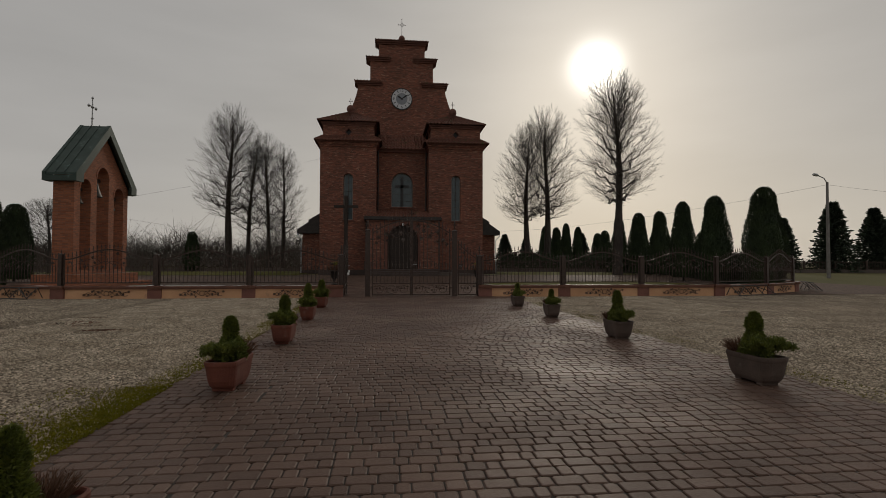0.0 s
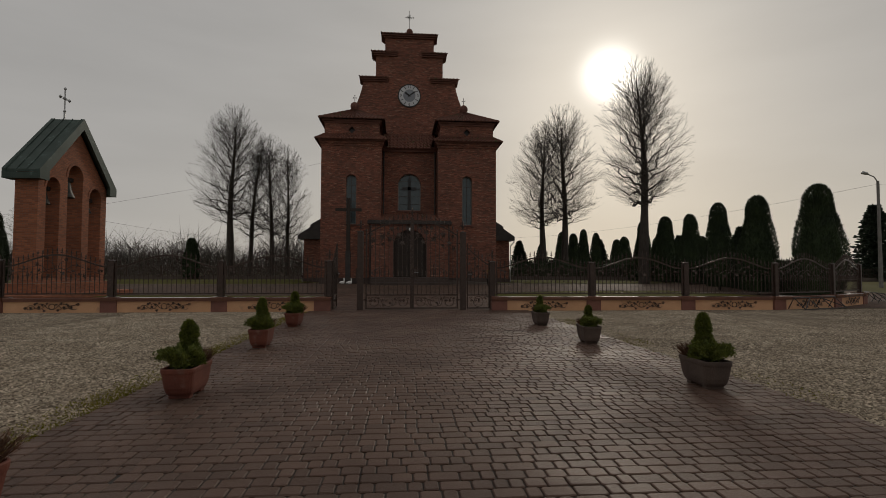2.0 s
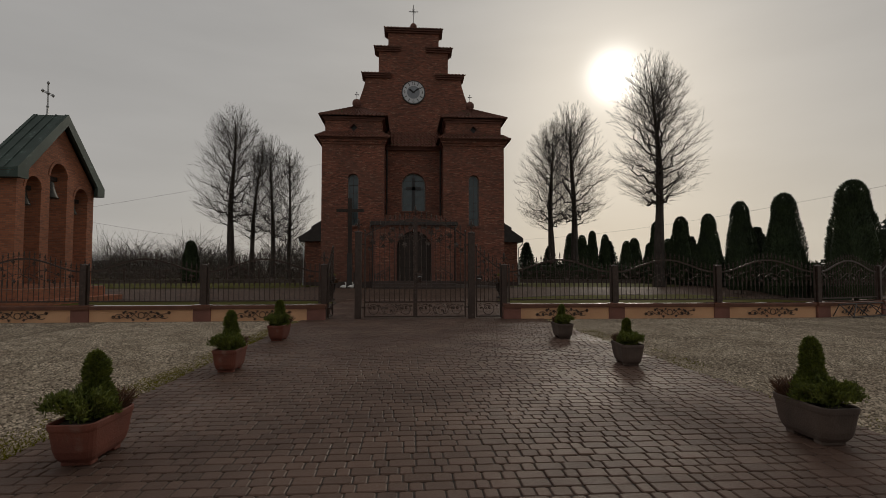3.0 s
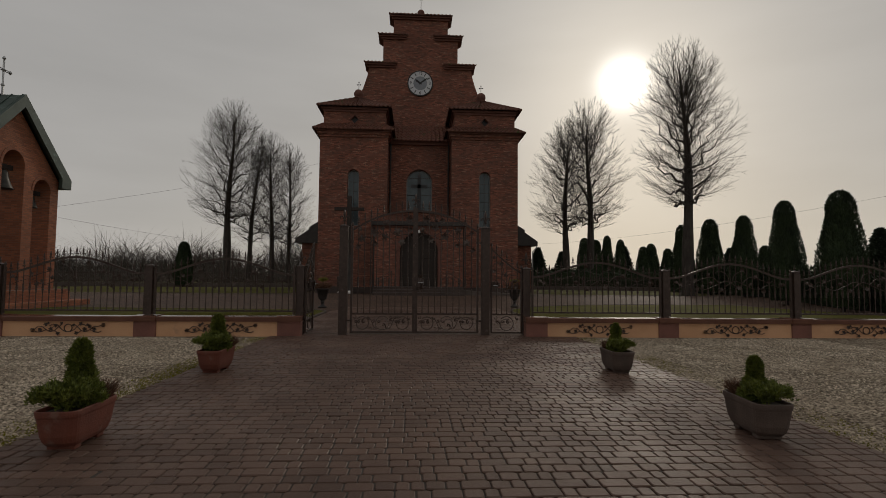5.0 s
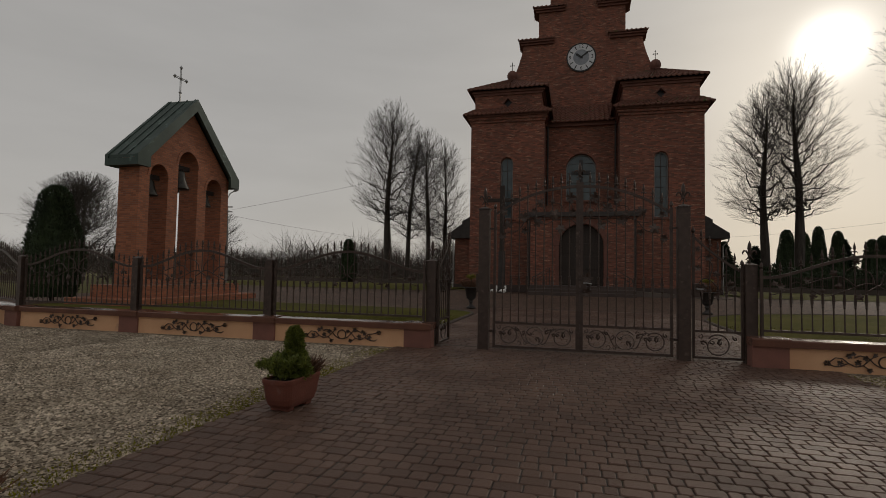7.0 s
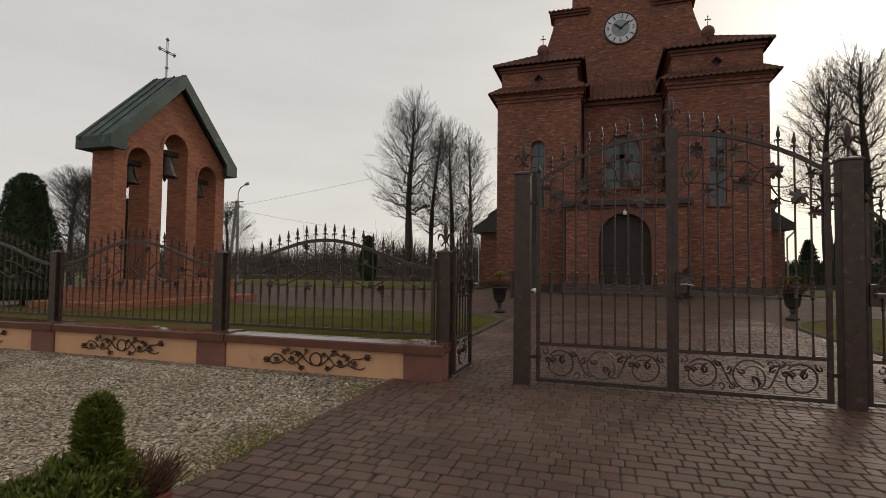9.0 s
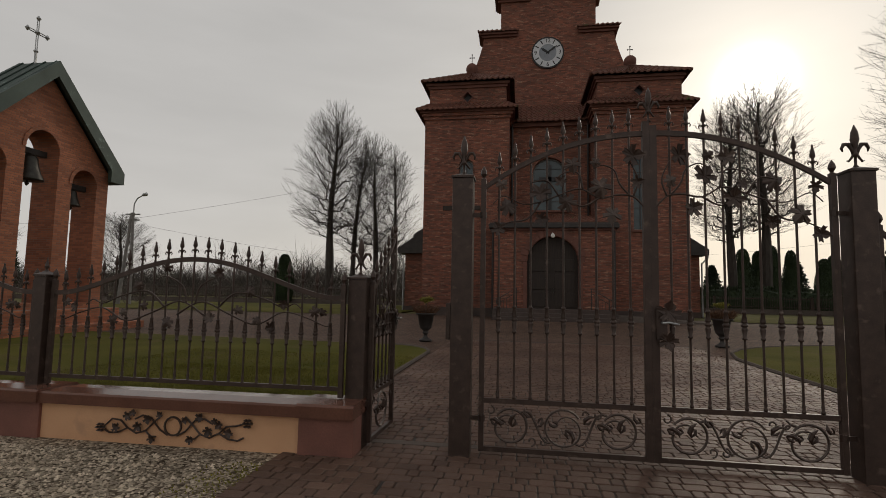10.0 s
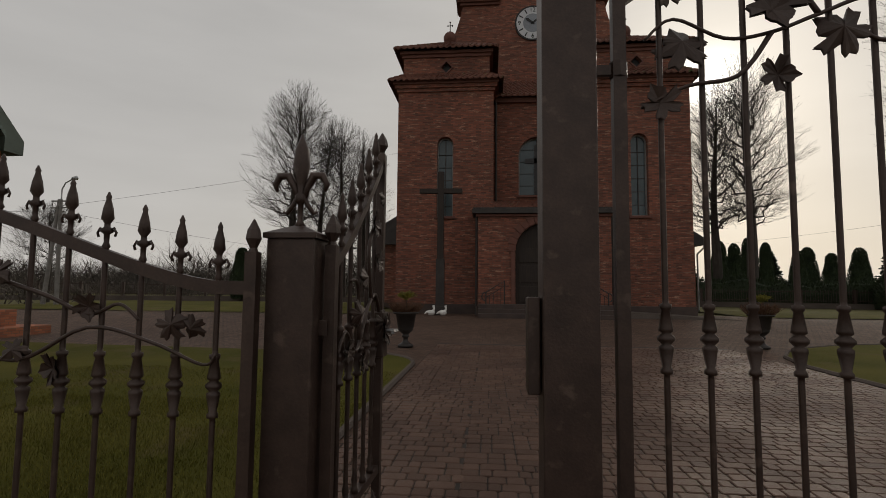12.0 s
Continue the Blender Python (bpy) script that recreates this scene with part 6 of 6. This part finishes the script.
def dark_hedge(pts, h, depth, per_m, seed, label):
    """A loose evergreen bank along a line: a dark core and upright sprays, with an uneven top."""
    rnd = random.Random(seed)
    hd = thing("hedge", pose(0, 0, 0), label, "hedge")
    core = bmesh.new()
    V, F = [], []
    for (xa, ya), (xb, yb) in zip(pts, pts[1:]):
        d = Vector((xb - xa, yb - ya, 0))
        ln = d.length
        d.normalize()
        nrm = Vector((-d.y, d.x, 0))

        def top(s):
            return h * (0.86 + 0.34 * noise.noise(Vector((s * 0.45, seed, xa))) + 0.12 * noise.noise(Vector((s * 1.7, seed, ya))))

        n = max(2, int(ln / 0.8))
        rings = []
        for i in range(n + 1):
            s = ln * i / n
            c = Vector((xa, ya, 0)) + d * s
            c.z = gz(c.x, c.y)
            z = top(s) * 0.9
            rings.append([core.verts.new(c + nrm * (depth * 0.42 * u) + Vector((0, 0, v * z))) for u, v in ((-1, 0), (-1.05, 0.55), (-0.6, 0.92), (0, 1), (0.6, 0.92), (1.05, 0.55), (1, 0))])
        for r0, r1 in zip(rings, rings[1:]):
            for k in range(6):
                core.faces.new((r0[k], r0[k + 1], r1[k + 1], r1[k]))
        core.faces.new(rings[0])
        core.faces.new(rings[-1][::-1])
        for _ in range(int(ln * per_m)):
            s = rnd.uniform(0, ln)
            a = rnd.uniform(-0.2, math.pi + 0.2)
            c = Vector((xa, ya, 0)) + d * s
            u, v = math.cos(a), max(0.03, math.sin(a))
            p = c + nrm * (depth * 0.5 * u * rnd.uniform(0.85, 1.05)) + Vector((0, 0, gz(c.x, c.y) + top(s) * v ** 0.5 * rnd.uniform(0.88, 1.0)))
            g = (nrm * u * 0.6 + Vector((rnd.gauss(0, 0.35), rnd.gauss(0, 0.35), 1))).normalized()
            w = g.cross(Vector((rnd.gauss(0, 1), rnd.gauss(0, 1), 0.3))).normalized() * rnd.uniform(0.02, 0.05)
            m = rnd.uniform(0.1, 0.32)
            i = len(V)
            V += [p - w * 0.4, p + g * m * 0.45 - w, p + g * m, p + g * m * 0.45 + w]
            F.append((i, i + 1, i + 2, i + 3))
    bmesh.ops.recalc_face_normals(core, faces=core.faces)
    part("core", core, M_THUJA, hd)
    ob = new("foliage", mesh_of("foliage", (V, F), M_THUJA))
    ob.parent = hd


dark_hedge(((13.5, 66.5), (25.6, 61.5), (24.0, 44.0), (22.6, 33.0)), 2.3, 1.3, 420, 21, "loose dark evergreen hedge behind the thuja row")


def spruce_meshes(seed, h, r):
    rnd = random.Random(seed)
    V, F = [], []
    for k in range(30):
        t = k / 30
        z = h * (0.05 + 0.93 * t)
        ln = r * (1 - t) ** 0.9 * rnd.uniform(0.75, 1.1) + 0.12
        for j in range(14):
            a = j * 2 * math.pi / 14 + k * 0.9 + rnd.uniform(-0.2, 0.2)
            d = Vector((math.cos(a), math.sin(a), -0.12 + 0.55 * t))
            for q in range(9):
                f = (q + 0.5) / 9
                p = Vector((0, 0, z)) + d * ln * f
                for _ in range(2):
                    g = (d + Vector((rnd.gauss(0, 0.6), rnd.gauss(0, 0.6), rnd.gauss(0.1, 0.3)))).normalized()
                    s = g.cross(Vector((rnd.gauss(0, 1), rnd.gauss(0, 1), 0.5))).normalized() * 0.10
                    m = rnd.uniform(0.22, 0.46)
                    i = len(V)
                    V += [p - s * 0.5, p + g * m * 0.5 - s, p + g * m, p + g * m * 0.5 + s]
                    F.append((i, i + 1, i + 2, i + 3))
    bm = bmesh.new()
    tube(bm, [(0, 0, -0.2), (0, 0, h * 0.97)], [0.16, 0.015], 6)
    me = bpy.data.meshes.new("trunk")
    bm.to_mesh(me)
    bm.free()
    me.materials.append(M_BARK)
    return me, mesh_of("foliage", (V, F), M_SPRUCE)


SP = [spruce_meshes(80 + i, 7.0, 2.3) for i in range(2)]
for i, (x, y, h) in enumerate(((45.5, 58, 6.4), (51, 57, 8.3), (57.5, 58, 7.8), (65, 62, 8.4), (40.5, 64, 6.4), (74, 62, 8.0), (19.5, 90, 6.0), (23.3, 90, 5.4), (34.2, 92, 6.5), (46.5, 88, 7.0), (38, 70, 5.0), (84, 60, 9.0))):
    t = thing("spruce", pose(x, y, gz(x, y), 0, 0, i * 71) @ Matrix.Scale(h / 7.0, 4), "dark pointed spruce beyond the churchyard", "conifer", "spruces")
    for name, me in zip(("trunk", "foliage"), SP[i % 2]):
        ob = new(name, me)
        ob.parent = t


def thicket(name, x0, x1, y0, y1, n, h, label, seed):
    """Far winter scrub: many thin rising twigs in uneven clumps."""
    rnd = random.Random(seed)
    V, F = [], []
    for _ in range(n):
        x, y = rnd.uniform(x0, x1), rnd.uniform(y0, y1)
        hh = h * (0.5 + 0.9 * abs(noise.noise(Vector((x * 0.07, y * 0.05, seed))))) * rnd.uniform(0.6, 1.2)
        c = Vector((x, y, gz(x, y) - 0.1))
        for _ in range(26):
            z0 = rnd.uniform(0, 0.55) * hh
            b_ = c + Vector((rnd.gauss(0, 0.5), rnd.gauss(0, 0.5), z0))
            e = b_ + Vector((rnd.gauss(0, 0.38), rnd.gauss(0, 0.38), rnd.uniform(0.25, 0.5))) * hh
            s = Vector((rnd.gauss(0, 1), rnd.gauss(0, 1), 0)).normalized() * 0.045
            i = len(V)
            V += [b_ - s, b_ + s, e]
            F.append((i, i + 1, i + 2))
    ob = raw(name, V, F, M_HEDGE)
    return tagged(ob, label, "scrub", kind="stuff")


thicket("scrub", -150, -9, 94, 125, 1300, 10.5, "far brown leafless scrub along the field edge", 1)
thicket("scrub", -95, -10, 80, 94, 420, 3.4, "low brown leafless scrub before the trees", 4)
thicket("scrub", -130, -30, 48, 70, 190, 3.2, "brown leafless scrub beyond the yard", 2)
thicket("scrub", 8, 150, 105, 130, 380, 4.0, "far brown leafless scrub along the field edge", 3)


# Made-up railings that stand in for a dark low hedge line behind the yard.
def low_wall(x0, y0, x1, y1, h, label):
    d = math.hypot(x1 - x0, y1 - y0)
    yaw = math.degrees(math.atan2(y1 - y0, x1 - x0))
    lw = thing("boundary_fence", pose(x0, y0, gz(x0, y0), 0, 0, yaw), label, "fence")
    bm = bmesh.new()
    box(bm, 0, d, -0.15, 0.15, -0.1, 0.35)
    part("plinth", bm, M_ASPHALT, lw, "grey concrete plinth")
    for z in (0.55, h):
        bm = bmesh.new()
        box(bm, 0, d, -0.03, 0.03, z - 0.05, z)
        part("rail", bm, M_IRON, lw)
    n = int(d / 3.2)
    for i in range(n + 1):
        bm = bmesh.new()
        box(bm, d * i / n - 0.09, d * i / n + 0.09, -0.09, 0.09, -0.1, h + 0.15)
        part("post", bm, M_IRON, lw)
    bm = bmesh.new()
    for i in range(int(d / 0.16)):
        x = 0.16 * i
        box(bm, x - 0.012, x + 0.012, -0.012, 0.012, 0.3, h + 0.12)
    tagged(part("infill", bm, M_IRON, lw), kind="stuff")


low_wall(-48, 58, -10, 66, 1.3, "dark railings standing in for a low hedge at the back of the yard")
low_wall(11, 64, 66, 52, 1.2, "dark railings standing in for a low hedge at the back of the yard")


# ---- street lamps and wires ----
def street_lamp(x, y, h, arm, label, legs=False):
    l_ = thing("street_lamp", pose(x, y, gz(x, y)), label, "street lamp")
    bm = bmesh.new()
    if legs:
        tube(bm, [(-0.75, 0, -0.1), (-0.12, 0, h - 1.2)], [0.13, 0.09], 8)
        tube(bm, [(0.12, 0, -0.1), (-0.02, 0, h - 1.2)], [0.13, 0.09], 8)
    else:
        tube(bm, [(0, 0, -0.1), (0, 0, h - 0.5)], [0.14, 0.09], 8)
    part("pole", bm, M_POLE, l_)
    bm = bmesh.new()
    ax, ay = arm
    tube(bm, [(0, 0, h - 1.3), (0, 0, h - 0.6), (ax * 0.35, ay * 0.35, h - 0.2), (ax, ay, h)], 0.04, 6)
    part("bracket", bm, M_STEEL, l_)
    bm = bmesh.new()
    tube(bm, [(ax * 0.95, ay * 0.95, h), (ax * 1.15, ay * 1.15, h + 0.05), (ax * 1.5, ay * 1.5, h + 0.1), (ax * 1.65, ay * 1.65, h + 0.07)], [0.05, 0.12, 0.13, 0.04], 8)
    part("lamp_head", bm, M_STEEL, l_, "pale lamp head, unlit")
    if legs:
        for z in (h - 1.35, h - 1.75):
            bm = bmesh.new()
            box(bm, -0.6, 0.5, -0.04, 0.04, z, z + 0.08)
            part("crossarm", bm, M_POLE, l_)


street_lamp(-27.8, 50.0, 7.5, (0.6, 0), "concrete A-frame pole with a street lamp", legs=True)
street_lamp(35.2, 41.0, 8.4, (-0.8, 0), "grey street lamp pole with a curved arm")
street_lamp(58.0, 88.0, 8.0, (-0.8, 0), "far grey street lamp pole")


def wire(a, b_, sag):
    bm = bmesh.new()
    a, b_ = Vector(a), Vector(b_)
    tube(bm, [a.lerp(b_, i / 20) - Vector((0, 0, sag * 4 * (i / 20) * (1 - i / 20))) for i in range(21)], 0.008, 4)
    solid("overhead_wire", bm, M_BLACK, "thin dark overhead wire between poles", "wire", "overhead wires")


wire((-27.9, 50, 6.2), (-9.0, 70, 15.0), 0.3)
wire((-27.9, 50, 5.9), (-8.0, 92, 5.5), 1.0)
wire((-27.9, 50, 5.9), (-60, 30, 6.5), 1.0)
wire((35.2, 41, 7.9), (72, 44, 9.5), 1.2)
wire((35.2, 41, 7.9), (16, 95, 7.0), 1.0)


# ---- gravel, grass ----
def pebbles(x0, x1, y0, y1, n, seed, clear=None):
    rnd = random.Random(seed)
    V, F = [], []
    for _ in range(n):
        x, y = rnd.uniform(x0, x1), rnd.uniform(y0, y1)
        if noise.noise(Vector((x * 0.5, y * 0.5, 3.1))) < -0.25 and rnd.random() < 0.7:
            continue
        r = rnd.choice((0.008, 0.011, 0.014, 0.019)) * rnd.uniform(0.8, 1.3)
        a = rnd.uniform(0, 6.28)
        ca, sa = math.cos(a), math.sin(a)
        i = len(V)
        z = -0.02 + r * 0.2
        for px, py, pz in ((1.2, 0, 0), (0.1, 0.9, 0.1), (-1.1, 0.1, 0), (-0.1, -0.9, 0)):
            V.append((x + r * (px * ca - py * sa), y + r * (px * sa + py * ca), z + r * pz))
        V.append((x + r * rnd.uniform(-0.3, 0.3), y + r * rnd.uniform(-0.3, 0.3), z + r * rnd.uniform(0.6, 0.95)))
        F += [(i, i + 1, i + 4), (i + 1, i + 2, i + 4), (i + 2, i + 3, i + 4), (i + 3, i, i + 4)]
    return tagged(raw("gravel_stones", V, F, M_PEBBLE), "loose pale gravel stones", "gravel", kind="stuff")


pebbles(-9.0, DRIVE_L - 0.02, 5.0, 23.4, 85000, 1)
pebbles(DRIVE_R + 0.02, 10.0, 7.0, 23.4, 65000, 2)
pebbles(-20, -9.5, 14, 23.4, 26000, 3)
for k, (x, y) in enumerate(((-1.2, 7.5), (1.8, 9.2))):
    pebbles(x - 1.6, x + 1.6, y - 3, y + 6, 14, 10 + k)


def grass(name, x0, x1, y0, y1, n, hgt, material, label, seed, dense=None):
    rnd = random.Random(seed)
    V, F = [], []
    for _ in range(n):
        x, y = rnd.uniform(x0, x1), rnd.uniform(y0, y1)
        if dense is not None and rnd.random() > dense(x, y):
            continue
        d = Vector((rnd.gauss(0, 0.5), rnd.gauss(0, 0.5), 1)).normalized()
        a = rnd.uniform(0, 3.14)
        s = Vector((math.cos(a), math.sin(a), 0)) * (0.004 if hgt > 0.03 else 0.008)
        h = hgt * rnd.uniform(0.5, 1.3)
        p = Vector((x, y, 0.0))
        i = len(V)
        V += [p - s, p + s, p + d * h]
        F.append((i, i + 1, i + 2))
    return tagged(raw(name, V, F, material), label, "grass", kind="stuff")


grass("lawn_grass", -9.5, DRIVE_L - 0.2, 24.2, 31.0, 60000, 0.045, M_BLADE, "short blades of damp winter grass", 5)
grass("lawn_grass", -8.0, DRIVE_L - 0.15, 24.15, 28.5, 80000, 0.055, M_BLADE, "short blades of damp winter grass", 15, lambda x, y: 0.55 + 0.8 * noise.noise(Vector((x * 0.9, y * 0.9, 2))))
grass("lawn_grass", DRIVE_R + 0.2, 8.5, 24.2, 31.0, 26000, 0.045, M_BLADE, "short blades of damp winter grass", 6)


def mossy(x, y):
    e = max(0.0, DRIVE_L - 0.05 - x)
    return max(0.0, 1 - e / (1.1 if y < 9 else 0.4)) * (0.5 + 0.9 * noise.noise(Vector((x * 1.3, y * 0.7, 9)))) * (1.0 if y < 9 else 0.4)


grass("edge_moss", DRIVE_L - 1.2, DRIVE_L + 0.05, 3.5, 23.3, 230000, 0.022, M_MOSS, "yellow-green moss and weeds along the paving edge", 7, mossy)
grass("edge_moss", DRIVE_R - 0.05, DRIVE_R + 0.5, 4.5, 23.3, 16000, 0.018, M_MOSS, "yellow-green moss and weeds along the paving edge", 8, lambda x, y: 0.5 * max(0.0, noise.noise(Vector((x, y * 0.8, 4))) + 0.2))


# ---- puddles in the gravel ----
def puddle(x, y, w, l, seed):
    rnd = random.Random(seed)
    bm = bmesh.new()
    n = 26
    k = [rnd.uniform(0.6, 1.1) for _ in range(n)]
    pts = [(x + w * 0.5 * (k[i] + k[i - 1]) * 0.5 * math.cos(2 * math.pi * i / n), y + l * 0.5 * (k[i] + k[i - 1]) * 0.5 * math.sin(2 * math.pi * i / n), -0.012) for i in range(n)]
    bm.faces.new([bm.verts.new(p) for p in pts])
    solid("puddle", bm, M_PUDDLE, "shallow brown puddle in the gravel", "puddle", "puddles", kind="structure")


for i, (x, y, w, l) in enumerate(((-8.2, 15.6, 1.3, 0.8), (-6.9, 14.2, 1.0, 0.4), (-7.6, 15.0, 0.9, 0.35), (-8.5, 16.8, 0.9, 0.4), (-8.7, 13.6, 0.7, 0.3))):
    puddle(x, y, w, l, 90 + i)


# ---- paving blocks ----
ROW, JOINT = 0.145, 0.009
SIZES = (0.105, 0.145, 0.215)


def block_shape(w, l):
    """Verts and faces of one block with chamfered, rounded corners; its top at z = 0."""
    def ring(i, c, z):
        x, y = w / 2 - i, l / 2 - i
        return [(-x + c, -y, z), (x - c, -y, z), (x, -y + c, z), (x, y - c, z), (x - c, y, z), (-x + c, y, z), (-x, y - c, z), (-x, -y + c, z)]
    V = ring(0.0, 0.014, -0.02) + ring(0.0, 0.014, -0.007) + ring(0.008, 0.012, 0.0)
    F = [tuple(16 + k for k in range(8))]
    for b_ in (0, 8):
        for k in range(8):
            F.append((b_ + k, b_ + (k + 1) % 8, b_ + 8 + (k + 1) % 8, b_ + 8 + k))
    return V, F


SHAPES = [block_shape(s - JOINT, ROW - JOINT) for s in SIZES]


def pave():
    rnd = random.Random(77)
    share = []
    for k, (V, F) in enumerate(SHAPES):
        me = bpy.data.meshes.new("paving_block")
        me.from_pydata(V, [], F)
        me.materials.append(M_PAVER)
        share.append(me)
    V, F = [], []
    single = 0
    y = -2.0
    row = 0
    while y < 35.8:
        for xa, xb in ((DRIVE_L, -2.33), (-2.33, DRIVE_R)):
            x = xa
            order = rnd.randrange(3)
            while x < xb - 0.03:
                k = (1, 0, 2)[order % 3] if rnd.random() < 0.8 else rnd.randrange(3)
                order += 1
                w = SIZES[k]
                if x + w > xb + 0.02:
                    k, w = 0, SIZES[0]
                cx = x + w / 2
                z = 0.0 + rnd.gauss(0, 0.0016) + 0.004 * noise.noise(Vector((cx * 0.8, y * 0.8, 0)))
                tx, ty = rnd.gauss(0, 0.008), rnd.gauss(0, 0.008)
                x += w
                if 5.6 < y < 8.2 and -1.6 < cx < 1.6 and single < 300:
                    single += 1
                    ob = new("paving_block", share[k])
                    ob.parent = PAVING
                    ob.matrix_local = pose(cx, y, z, math.degrees(tx), math.degrees(ty), rnd.gauss(0, 0.5))
                    continue
                i = len(V)
                a = rnd.gauss(0, 0.004)
                V += [(cx + vx - a * vy, y + vy + a * vx, z + vz + tx * vy - ty * vx) for vx, vy, vz in SHAPES[k][0]]
                F += [tuple(i + q for q in f) for f in SHAPES[k][1]]
        y += ROW
        row += 1
    ob = raw("paving_blocks", V, F, M_PAVER_SET, PAVING)
    tagged(ob, "damp red-brown clay paving blocks", kind="stuff")


pave()
